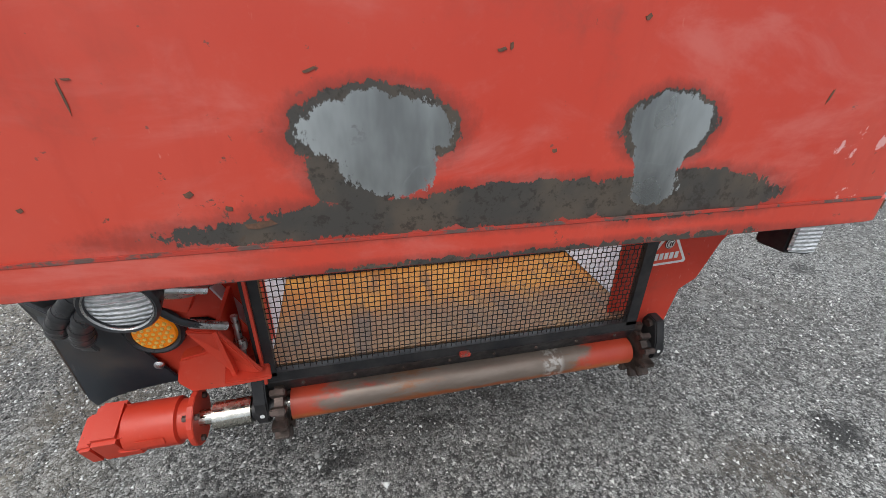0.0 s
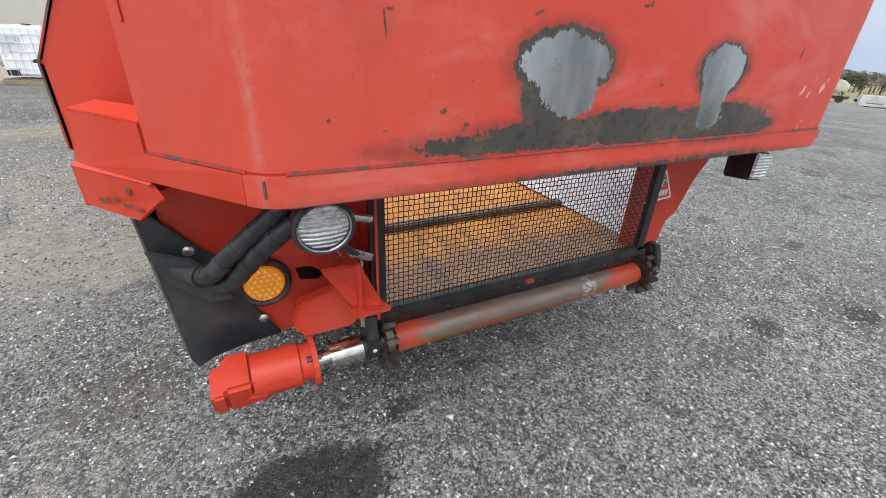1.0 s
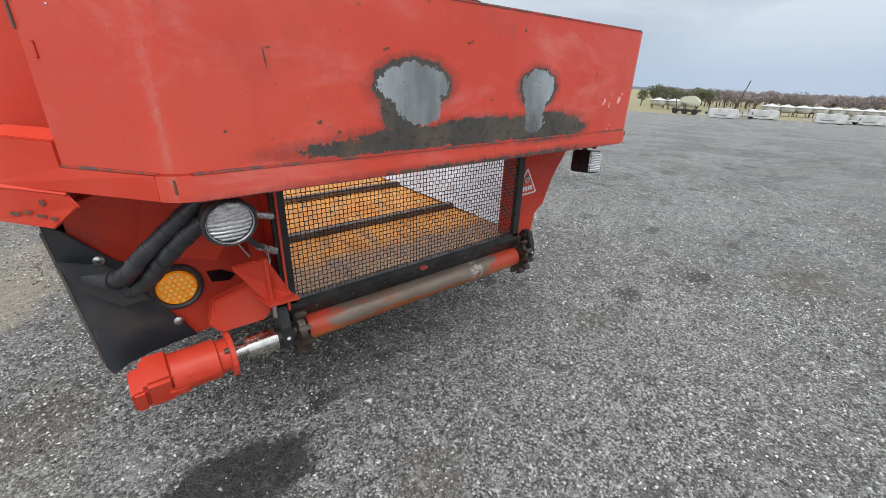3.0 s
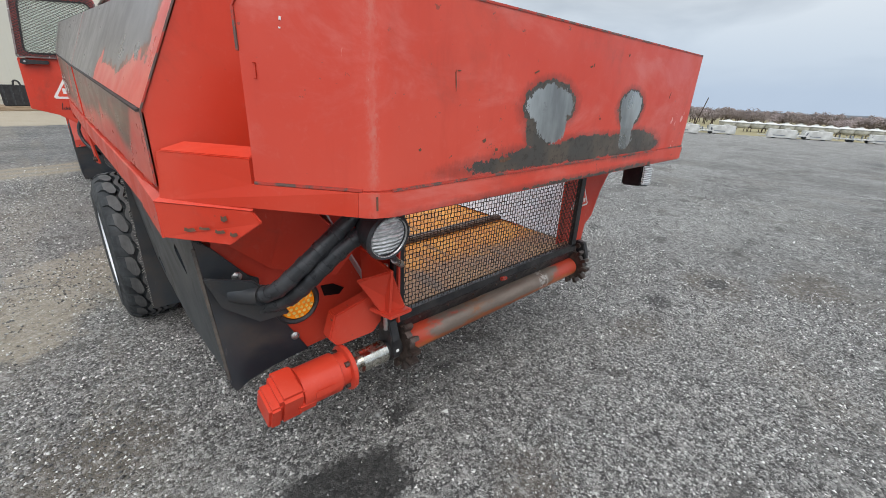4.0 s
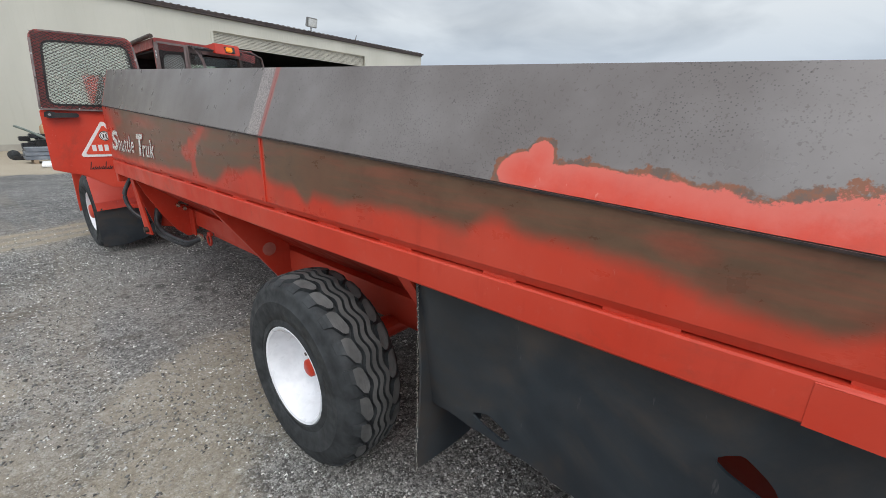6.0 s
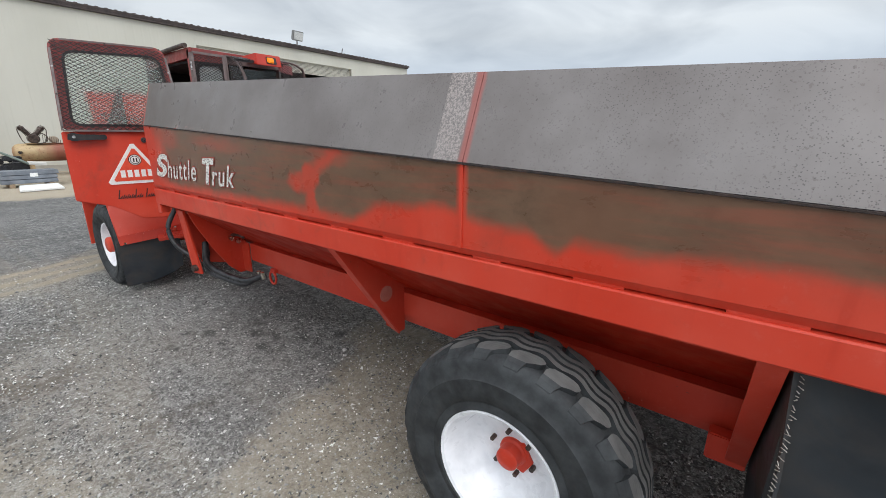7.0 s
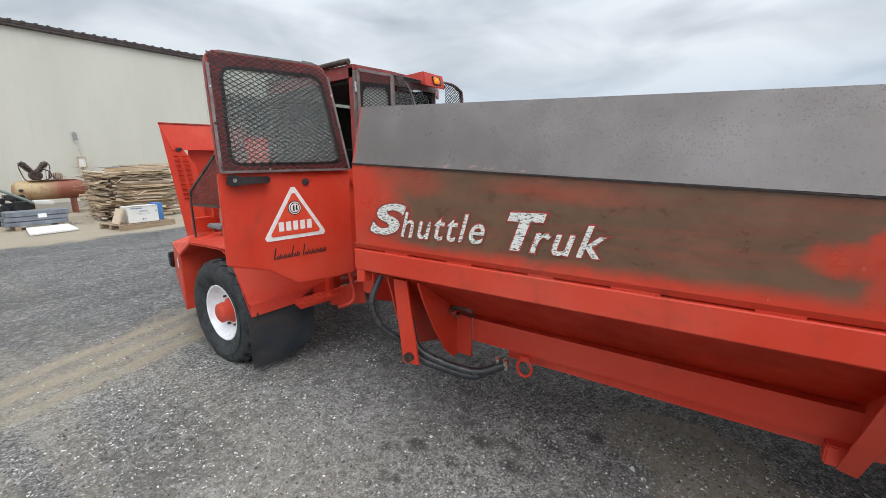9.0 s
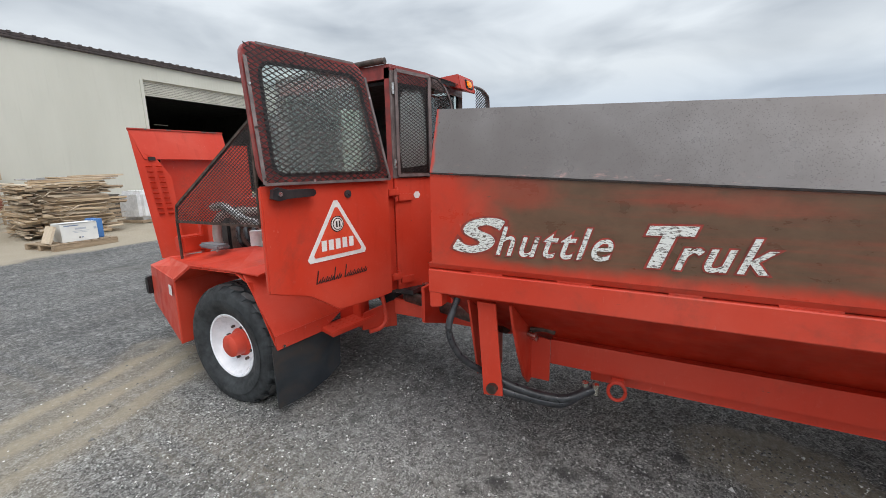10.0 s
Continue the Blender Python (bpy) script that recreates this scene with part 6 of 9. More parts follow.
# mudflap behind the back wheel, with a frayed edge
for side in (-1, 1):
    X = (lambda x: x) if side < 0 else (lambda x: 2 * CX - x)
    rows = []
    for i in range(9):
        z = 1.035 - 0.752 * i / 8
        rows.append([(X(-0.852 + 0.40 * k / 4), 2.295 + 0.012 * math.sin(z * 7 + k), z) for k in range(5)])
    flap = skirt_sheet("wheel_mudflap", rows, "black rubber mudflap with a frayed edge")
    fray = None
    for i in range(60):
        z = 1.03 - 0.742 * i / 59
        fray = bar((X(-0.852), 2.292, z), (X(-0.852 - random.uniform(0.004, 0.014)), 2.285 + random.uniform(-0.004, 0.004), z + random.uniform(-0.008, 0.008)), 0.002, 0.002, (0, 1, 0), fray)
    part("frayed_threads", fray, simple("grey_cord", (0.3, 0.28, 0.25), (0.45, 0.42, 0.38), 0.9, 0, 20, 0) if side < 0 else bpy.data.materials["grey_cord"], flap)
    part("flap_post", sheet([(X(-0.875), 2.315, 1.05), (X(-0.875), 2.372, 1.05), (X(-0.50), 2.372, 0.50), (X(-0.50), 2.315, 0.50)], 0.010, away=(-1 if side > 0 else 1, 0, 0.5)), RED_M, truck)
    part("flap_post_foot", box(X(-0.475), 2.372, 0.535, 0.06, 0.115, 0.10, bev=0.005), RED_M, truck)
    part("flap_post_web", sheet([(X(-0.865), 2.322, 1.05), (X(-0.50), 2.322, 0.51), (X(-0.42), 2.322, 0.51), (X(-0.42), 2.322, 0.72)], 0.008, away=(0, 1, 0)), RED_M, truck)

    # gusset bracket midway, with a round hole
    part("gusset_flange", sheet([(X(-0.862), 3.882, 1.04), (X(-0.862), 3.940, 1.04), (X(-0.462), 3.940, 0.475), (X(-0.462), 3.882, 0.462)], 0.010, away=(1, 0, -1)), RED_M, truck)
    part("gusset_web", sheet([(X(-0.86), 3.878, 1.03), (X(-0.465), 3.878, 0.475), (X(-0.42), 3.878, 0.475), (X(-0.42), 3.878, 0.80), (X(-0.55), 3.878, 0.92), (X(-0.60), 3.878, 1.03)], 0.010, away=(0, 1, 0)), RED_M, truck)
    # the hole is a solid disc, paled for the lit surface behind
    part("gusset_hole", rod((X(-0.556), 3.874, 0.731), (X(-0.556), 3.880, 0.731), 0.043, 24), simple("lit_pale_red", (0.50, 0.17, 0.13), (0.58, 0.24, 0.19), 0.8, 0, 14) if side < 0 else bpy.data.materials["lit_pale_red"], truck)
    part("gusset_foot", box(X(-0.44), 3.93, 0.525, 0.06, 0.10, 0.08, bev=0.006), RED_M, truck)

# front hanger: leg, gusset plate, hoses
part("front_hanger_leg", bevel(sheet([(-0.79, 5.675, 0.985), (-0.79, 5.765, 0.985), (-0.755, 5.745, 0.50), (-0.735, 5.655, 0.50)], 0.014, away=(1, 0, 0)), 0.003), RED_M, truck)
part("hanger_cross_plate", sheet([(-0.78, 5.81, 0.98), (-0.30, 5.81, 0.98), (-0.30, 5.81, 0.45), (-0.66, 5.81, 0.55)], 0.010, away=(0, 1, 0)), RED_M, truck)
part("hanger_bolt", rod((-0.775, 5.70, 0.545), (-0.73, 5.70, 0.545), 0.026, 12), DKSTEEL_M, truck)
part("front_gusset", sheet([(-0.785, 5.60, 0.985), (-0.42, 5.60, 0.985), (-0.40, 5.60, 0.72), (-0.40, 5.60, 0.46), (-0.47, 5.60, 0.455), (-0.55, 5.60, 0.53), (-0.655, 5.60, 0.70), (-0.745, 5.60, 0.88)], 0.014, away=(0, 1, 0), bev=0.002), RED_M, truck)
part("rail_end_tab", sheet([(-0.834, 5.93, 1.03), (-0.834, 5.993, 1.03), (-0.834, 5.993, 0.940), (-0.834, 5.93, 0.950)], 0.06, away=(1, 0, 0), bev=0.004), RED_M, truck)
part("front_hose", tube([(-0.76, 5.88, 0.98), (-0.82, 5.90, 0.84), (-0.80, 5.85, 0.70), (-0.70, 5.75, 0.58)], 0.017, 12), HOSE_M, truck, smooth=True)
for k in range(2):
    part("front_hose", tube([(-0.62, 5.80, 0.70 - 0.06 * k), (-0.66, 5.72, 0.56 - 0.05 * k), (-0.62, 5.58, 0.49 - 0.03 * k), (-0.55, 5.42, 0.450 - 0.025 * k), (-0.50, 5.33, 0.47), (-0.46, 5.30 - 0.04 * k, 0.50)], 0.024, 12, steps=12, wave=0.05, every=5), HOSE_M, truck, smooth=True)

for k in range(2):
    part("hose_coupling", rod((-0.47, 5.31 - 0.05 * k, 0.475), (-0.475, 5.31 - 0.05 * k, 0.53), 0.016, 10), CHROME_M, truck)
for dx, dz in ((0.0, 0.0), (0.05, -0.035)):
    part("plate_bolt", rod((-0.52 + dx, 5.595, 0.755 + dz), (-0.525 + dx, 5.555, 0.75 + dz), 0.016, 10), CHROME_M, truck)
part("clevis", tube([(-0.50, 5.59, 0.77), (-0.49, 5.52, 0.78), (-0.475, 5.47, 0.765)], 0.014, 8), DKSTEEL_M, truck, smooth=True)
ring = [(-0.435 - 0.012, 5.165 + 0.040 * math.cos(a), 0.500 + 0.047 * math.sin(a)) for a in [k * math.pi / 8 for k in range(17)]]
part("tie_down_ring", tube(ring, 0.009, 8, steps=0), RED_M, truck, smooth=True)
part("ring_lug", box(-0.435, 5.165, 0.550, 0.03, 0.06, 0.03, bev=0.005), RED_M, truck)
part("beam_end_plate", sheet([(-0.425, 5.50, 0.70), (-0.425, 5.60, 0.72), (-0.425, 5.60, 0.47), (-0.425, 5.50, 0.47)], 0.012, away=(-1, 0, 0)), RED_M, truck)
# drawbar frame between bin and cab
part("coupling_frame", box(CX, 6.25, 0.62, 0.9, 0.9, 0.12, bev=0.01), RED_M, truck)
part("coupling_plate", sheet([(-0.45, 6.25, 0.90), (-0.10, 6.25, 0.90), (-0.10, 6.25, 0.55), (-0.45, 6.25, 0.68)], 0.02, away=(0, 1, 0)), RED_M, truck)
part("coupling_cylinder", rod((-0.40, 5.75, 0.72), (-0.1, 6.6, 0.70), 0.04, 14), DKSTEEL_M, truck, smooth=True)


def letters():
    """White lettering on the side, scuffed; big S and T, italic."""
    M = Mat("scuffed_white_lettering", 0.5)
    f = M.noise(55, 4, 0.6, 0, (1, 0.45, 1.6))
    g = M.noise(130, 5, 0.7, 0, (1, 0.45, 1.7))
    M.color(M.mix(M.math("MAXIMUM", M.ramp(g, 0.53, 0.57), M.ramp(f, 0.60, 0.66)), (0.76, 0.76, 0.72), (0.12, 0.09, 0.075)))
    for body, y0, y1, z, h, bold in (("S", 5.864, 5.612, 1.224, 0.157, 0.007), ("huttle", 5.655, 5.188, 1.226, 0.125, 0.0015), ("T", 5.084, 4.920, 1.231, 0.153, 0.009), ("ruk", 4.986, 4.700, 1.230, 0.120, 0.0025)):
        box_ = None
        for mat, grow, lift in ((M.m, 0.0, 0.004), (HALO_M, 0.007, 0.002)):
            b = text_mesh(body, 0.2, 0.32, bold + grow, 0.0006)
            if box_ is None:
                xs, ys = [v.co.x for v in b.verts], [v.co.y for v in b.verts]
                box_ = (min(xs), max(xs), min(ys), max(ys))
            ku, kv = (y0 - y1) / (box_[1] - box_[0]), h / (box_[3] - box_[2])
            for v in b.verts:
                u, w = (v.co.x - box_[0]) * ku, (v.co.y - box_[2]) * kv
                v.co = (CX - section(y0 - u)[1][0] - lift - (0.0004 if v.co.z > 0 else 0), y0 - u, z + w + 0.03 * u)
            part("painted_letters", b, mat, truck, "scuffed white italic lettering" if mat is M.m else "")


HALO_M = simple("dark_letter_outline", (0.20, 0.035, 0.025), (0.42, 0.05, 0.035), 0.5, 0, 25, 0)
letters()

# ---- cab ----
def cab_glass(pts, t, parent, away):
    g = part("window_pane", sheet(pts, t, away=away), TINT_M, parent, "tinted cab glass")
    g.visible_shadow = False
    return g


# plan of the narrow cab: upright left side, chamfered back corner, back, and the same on the right
CA, CB, CC = Vector((-0.19, 6.61, 0)), Vector((0.055, 6.47, 0)), Vector((0.58, 6.47, 0))
CD, CE, CF = Vector((0.83, 6.61, 0)), Vector((0.83, 7.62, 0)), Vector((-0.19, 7.62, 0))


def up(p, z):
    return Vector((p.x, p.y, z))


def along(p, q, f, z, out=0.0):
    """A point a fraction f of the way from p to q in plan, at height z, moved outwards by out."""
    d = (q - p).normalized()
    return up(p.lerp(q, f), z) + Vector((d.y, -d.x, 0)) * out


inw = Vector((0.3, 0.95, 0))
cab = part("cab_body", sheet([up(CA, 0.775), up(CB, 0.70), up(CB, 1.535), up(CA, 1.535)], 0.02, away=inw), RED_M, truck, "narrow red cab with mesh window guards")
part("cab_back_panel", sheet([up(CB, 0.70), up(CC, 0.70), up(CC, 1.60), up(CB, 1.60)], 0.02, away=(0, 1, 0)), RED_M, cab)
part("cab_back_corner", sheet([up(CC, 0.70), up(CD, 0.775), up(CD, 1.60), up(CC, 1.60)], 0.02, away=(-0.3, 0.95, 0)), RED_M, cab)
part("corner_pillar", sheet([up(CC, 1.60), up(CC.lerp(CD, 0.15), 1.60), up(CC.lerp(CD, 0.15), 2.2), up(CC, 2.2)], 0.03, away=(-0.3, 0.95, 0)), DKSTEEL_M, cab)
part("quarter_head", sheet([up(CC, 2.12), up(CD, 2.12), up(CD, 2.2), up(CC, 2.2)], 0.02, away=(-0.3, 0.95, 0)), MAROON_M, cab)
part("cab_right_wall", sheet([up(CD, 0.775), up(CE, 0.775), up(CE, 1.45), up(CD, 1.45)], 0.02, away=(-1, 0, 0)), RED_M, cab)
part("cab_front_wall", sheet([up(CE, 0.775), up(CF, 0.775), up(CF, 1.45), up(CE, 1.45)], 0.02, away=(0, 1, 0)), RED_M, cab)
part("cab_floor", box(0.32, 7.05, 0.76, 1.0, 1.1, 0.03), BLACK_M, cab)
# pillars
part("door_pillar", sheet([along(CA, CB, -0.02, 1.535, 0.004), along(CA, CB, 0.10, 1.535, 0.004), along(CA, CB, 0.10, 2.205, 0.004), along(CA, CB, -0.02, 2.205, 0.004)], 0.035, away=inw), FADED_M, cab)
part("door_pillar_return", sheet([up(CA, 1.535), up(CA + Vector((0, 0.05, 0)), 1.535), up(CA + Vector((0, 0.05, 0)), 2.225), up(CA, 2.225)], 0.03, away=(1, 0, 0)), MAROON_M, cab)
for z0, z1 in ((1.60, 1.66), (2.06, 2.13)):
    part("pillar_hinge", rod(along(CA, CB, 0.03, z0, 0.012), along(CA, CB, 0.03, z1, 0.012), 0.009, 8), STEEL_M, cab)
part("corner_pillar", sheet([along(CA, CB, 0.93, 1.535, 0.003), along(CA, CB, 1.05, 1.535, 0.003), along(CA, CB, 1.05, 2.195, 0.003), along(CA, CB, 0.93, 2.195, 0.003)], 0.03, away=inw), FADED_M, cab)
part("quarter_sill", sheet([along(CA, CB, 0.10, 1.535, 0.003), along(CA, CB, 0.93, 1.535, 0.003), along(CA, CB, 0.93, 1.575, 0.003), along(CA, CB, 0.10, 1.575, 0.003)], 0.02, away=inw), DKSTEEL_M, cab)
part("quarter_head", sheet([along(CA, CB, 0.10, 2.135, 0.003), along(CA, CB, 0.93, 2.12, 0.003), along(CA, CB, 0.93, 2.195, 0.003), along(CA, CB, 0.10, 2.225, 0.003)], 0.02, away=inw), MAROON_M, cab)
g = part("window_pane", sheet([along(CA, CB, 0.08, 1.56, -0.012), along(CA, CB, 0.95, 1.56, -0.012), along(CA, CB, 0.95, 2.15, -0.012), along(CA, CB, 0.08, 2.15, -0.012)], 0.004, away=inw), SKYPANE_M, cab, "pale quarter window glass")
g.visible_shadow = False
ga = [(0.22, 1.60), (0.86, 1.62), (0.90, 1.66), (0.86, 2.05), (0.78, 2.10), (0.30, 2.10), (0.22, 2.06), (0.17, 1.70)]
gasket = bmesh.new()
ra = [gasket.verts.new(along(CA, CB, f, z, 0.006)) for f, z in ((0.10, 1.575), (0.93, 1.575), (0.93, 1.66), (0.93, 2.06), (0.93, 2.125), (0.10, 2.135), (0.10, 2.06), (0.10, 1.70))]
rb = [gasket.verts.new(along(CA, CB, f, z, 0.006)) for f, z in ga]
for i in range(8):
    gasket.faces.new((ra[i], ra[(i + 1) % 8], rb[(i + 1) % 8], rb[i]))
bmesh.ops.solidify(gasket, geom=list(gasket.faces), thickness=0.012)
part("window_gasket", gasket, BLACK_M, cab)
cu_ = (CB - CA).normalized()
cn_ = Vector((cu_.y, -cu_.x, 0))
part("window_guard", diamond_mesh(along(CA, CB, 0.09, 1.555, 0.022), cu_, (0, 0, 1), (CB - CA).length * 0.86, 0.635, 0.034, 0.0108, 0.0036, cn_), MESHWIRE_M, cab, "expanded metal guard")
gf = None
for a, c in (((0.09, 1.555), (0.95, 1.555)), ((0.95, 1.555), (0.95, 2.185)), ((0.95, 2.185), (0.09, 2.205)), ((0.09, 2.205), (0.09, 1.555))):
    gf = bar(along(CA, CB, a[0], a[1], 0.022), along(CA, CB, c[0], c[1], 0.022), 0.020, 0.008, cn_, gf)
part("guard_frame", gf, FADED_M, cab)
# back screen: glass with mesh wings bent round by tubes
cab_glass([up(CB, 1.60) + Vector((0, 0.01, 0)), up(CC, 1.60) + Vector((0, 0.01, 0)), up(CC, 2.18) + Vector((0, 0.03, 0)), up(CB, 2.18) + Vector((0, 0.03, 0))], 0.004, cab, (0, 1, 0))
part("back_head", sheet([up(CB, 2.13), up(CC, 2.13), up(CC, 2.20), up(CB, 2.20)], 0.02, away=(0, 1, 0)), FADED_M, cab)
def bent_strip(pts, across, thick):
    """A flat bar bent along pts, with its breadth along across."""
    w = Vector(across)
    bm = None
    line = smooth_line(pts, 5)
    for p, q in zip(line, line[1:]):
        out = (q - p).cross(w)
        bm = sheet([p, q, q + w, p + w], thick, bm, away=out)
    return bm


part("guard_hoop", bent_strip([(0.052, 6.46, 2.195), (0.085, 6.42, 2.175), (0.125, 6.375, 2.10), (0.150, 6.345, 1.95), (0.160, 6.34, 1.62)], (0.034, 0.022, 0.0), 0.008), FADED_M, cab)
part("guard_hoop", bent_strip([(0.55, 6.36, 2.197), (0.64, 6.335, 2.190), (0.72, 6.32, 2.160), (0.775, 6.32, 2.09), (0.79, 6.32, 1.65)], (0.0, 0.034, 0.0), 0.008), FADED_M, cab)
part("guard_mesh", diamond_mesh((0.065, 6.44, 1.62), (0.75, -0.65, 0), (0, 0, 1), 0.125, 0.54, 0.034, 0.0108, 0.0036, (-0.65, -0.75, 0)), MESHWIRE_M, cab)
part("guard_mesh", diamond_mesh((0.53, 6.335, 1.62), (1, -0.05, 0), (0, 0, 1), 0.26, 0.575, 0.034, 0.0108, 0.0036, (0, -1, 0), lambda a, c: (a / 0.26) ** 3 + (max(0, c - 0.30) / 0.275) ** 3 < 1.0), MESHWIRE_M, cab)
part("guard_mesh", diamond_mesh((0.065, 6.455, 2.198), (1, 0, 0), (0.25, -0.90, -0.28), 0.20, 0.11, 0.034, 0.0108, 0.0036, (0, -0.35, 0.9)), MESHWIRE_M, cab)
part("screen_head", bar((0.10, 6.40, 2.165), (0.56, 6.36, 2.165), 0.022, 0.012, (0, 1, 0)), BLACK_M, cab)
# roof, drip rail, front
part("cab_roof", bevel(sheet([(-0.17, 6.63, 2.225), (0.06, 6.50, 2.20), (0.58, 6.50, 2.20), (0.81, 6.63, 2.225), (0.81, 7.66, 2.215), (-0.17, 7.66, 2.215)], 0.025, away=(0, 0, 1)), 0.008), MAROON_M, cab)
part("drip_rail", tube([(-0.20, 6.64, 2.262), (-0.205, 6.72, 2.262), (-0.21, 7.1, 2.25), (-0.21, 7.6, 2.235)], 0.020, 10), DKSTEEL_M, cab, smooth=True)
part("door_head", sheet([(-0.19, 6.62, 2.16), (-0.19, 7.62, 2.14), (-0.19, 7.62, 2.235), (-0.19, 6.62, 2.245)], 0.03, away=(1, 0, 0)), MAROON_M, cab)
for x in (-0.19, 0.78):
    part("front_pillar", sheet([(x, 7.60, 1.45), (x + 0.05, 7.60, 1.45), (x + 0.05, 7.60, 2.2), (x, 7.60, 2.2)], 0.05, away=(0, 1, 0)), DKSTEEL_M, cab)
cab_glass([(-0.14, 7.63, 1.45), (0.78, 7.63, 1.45), (0.78, 7.63, 2.19), (-0.14, 7.63, 2.19)], 0.004, cab, (0, 1, 0))
part("cab_seat_base", box(0.36, 6.86, 1.02, 0.46, 0.46, 0.40, bev=0.04), BLACK_M, cab)
part("cab_seat_back", box(0.36, 6.62, 1.50, 0.44, 0.11, 0.62, bev=0.04), BLACK_M, cab)
part("dashboard", box(0.32, 7.50, 1.22, 0.95, 0.20, 0.36, bev=0.03), BLACK_M, cab)
part("steering_column", rod((0.25, 7.42, 1.35), (0.25, 7.22, 1.50), 0.03, 12), BLACK_M, cab)
st = [(0.25 + 0.18 * math.cos(a), 7.21 - 0.08 * math.sin(a), 1.52 + 0.16 * math.sin(a)) for a in [k * math.pi / 12 for k in range(25)]]
part("steering_wheel", tube(st, 0.013, 8, steps=0), BLACK_M, cab, smooth=True)
REDHOUSE_M = simple("deep_red_paint", (0.40, 0.028, 0.014), (0.47, 0.040, 0.022), 0.42, 0, 6, 0.04)
# amber lamp in a red wedge housing at the back of the roof
wedge = sheet([(0.285, 6.340, 2.138), (0.285, 6.52, 2.185), (0.285, 6.52, 2.215), (0.285, 6.365, 2.243)], 0.255, away=(1, 0, 0), bev=0.005)
for v in wedge.verts:
    if v.co.y > 6.45:
        v.co.x -= 0.06
beacon = part("beacon_housing", wedge, REDHOUSE_M, truck, "red housing with an amber lamp")
bm_at = pose(0.435, 6.347, 2.190, -13)
part("lamp_recess", box(0, 0, 0, 0.105, 0.010, 0.064, bm_at, bev=0.004), BLACK_M, beacon)
part("amber_lamp", box(-0.012, -0.006, 0, 0.070, 0.018, 0.050, bm_at, bev=0.008), AMBER_M, beacon, "amber lamp", smooth=True)

part("hinge_post", sheet([(-0.345, 6.612, 0.79), (-0.185, 6.625, 0.775), (-0.185, 6.625, 1.535), (-0.345, 6.612, 1.535)], 0.02, away=(0, 1, 0)), RED_M, cab)
# added near-black sheets that stand in for the shade inside the cab
CABSHADE_M = simple("cab_shade_black", (0.006, 0.006, 0.006), (0.012, 0.011, 0.011), 0.9, 0, 10, 0)
part("headliner", sheet([(-0.165, 6.66, 2.150), (0.80, 6.66, 2.150), (0.80, 7.6, 2.150), (-0.165, 7.6, 2.150)], 0.02, away=(0, 0, -1)), CABSHADE_M, cab)
part("right_window_head", sheet([(0.80, 6.66, 1.98), (0.80, 7.6, 1.98), (0.80, 7.6, 2.2), (0.80, 6.66, 2.2)], 0.02, away=(1, 0, 0)), CABSHADE_M, cab)
part("inner_side_trim", sheet([(0.795, 6.62, 1.40), (0.795, 7.60, 1.40), (0.795, 7.60, 1.985), (0.795, 6.62, 1.985)], 0.02, away=(1, 0, 0)), CABSHADE_M, cab)
part("inner_front_trim", sheet([(-0.13, 7.59, 1.30), (0.45, 7.59, 1.30), (0.45, 7.59, 2.14), (-0.13, 7.59, 2.14)], 0.012, away=(0, 1, 0)), CABSHADE_M, cab)
part("inner_back_corner", sheet([(0.68, 6.55, 1.45), (0.79, 6.62, 1.45), (0.79, 6.62, 2.2), (0.68, 6.55, 2.2)], 0.01, away=(-0.3, 0.95, 0)), CABSHADE_M, cab)
# hinges and small plates on the cab side
for z in (1.415, 0.845):
    hinge = part("door_hinge", box(-0.225, 6.60, z + 0.03, 0.09, 0.03, 0.045, pose(0, 0, 0, 0, 0, -12), bev=0.005), RED_M, cab)
    part("hinge_pin", rod(up(CA, z - 0.03) + cn_ * 0.015, up(CA, z + 0.065) + cn_ * 0.015, 0.012, 8), RED_M, hinge)
    part("hinge_leaf", box(-0.135, 6.568, z - 0.005, 0.10, 0.02, 0.05, pose(0, 0, 0, 0, 0, -30), bev=0.004), RED_M, hinge)
part("serial_plate", sheet([along(CA, CB, 0.66, 0.755, 0.003), along(CA, CB, 0.90, 0.75, 0.003), along(CA, CB, 0.90, 0.785, 0.003), along(CA, CB, 0.66, 0.79, 0.003)], 0.003, away=cn_), STEEL_M, cab)
part("star_sticker", lathe([(0, 0), (0, 0.026), (0.002, 0.026), (0.002, 0)], Matrix.Translation(along(CA, CB, 0.58, 1.42, 0.002)) @ cn_.to_track_quat("X", "Z").to_matrix().to_4x4(), 6), WHITE_M, cab)

# open door: waist-down sheet upright, mesh window above leaning back
DA, DB = Vector((-1.165, 6.722, 0)), Vector((-0.235, 6.55, 0))
du = (DB - DA).normalized()
dn = Vector((du.y, -du.x, 0))
DL = 0.856
WAIST = 1.525


def on_door(s, z, out=0.0):
    """A point on the open door: s metres from its free edge, at height z; the part above the waist leans away."""
    return DA + du * s - dn * (0.22 * max(0.0, z - WAIST)) + dn * out + Vector((0, 0, z))


door = part("cab_door", sheet([on_door(0.018, WAIST), on_door(DL, WAIST), on_door(DL, 0.795), on_door(0.72, 0.79), on_door(0.43, 0.80), on_door(0.24, 0.925), on_door(0.012, 0.995)], 0.03, away=-dn, bev=0.006), RED_M, truck, "open cab door with expanded metal guard")


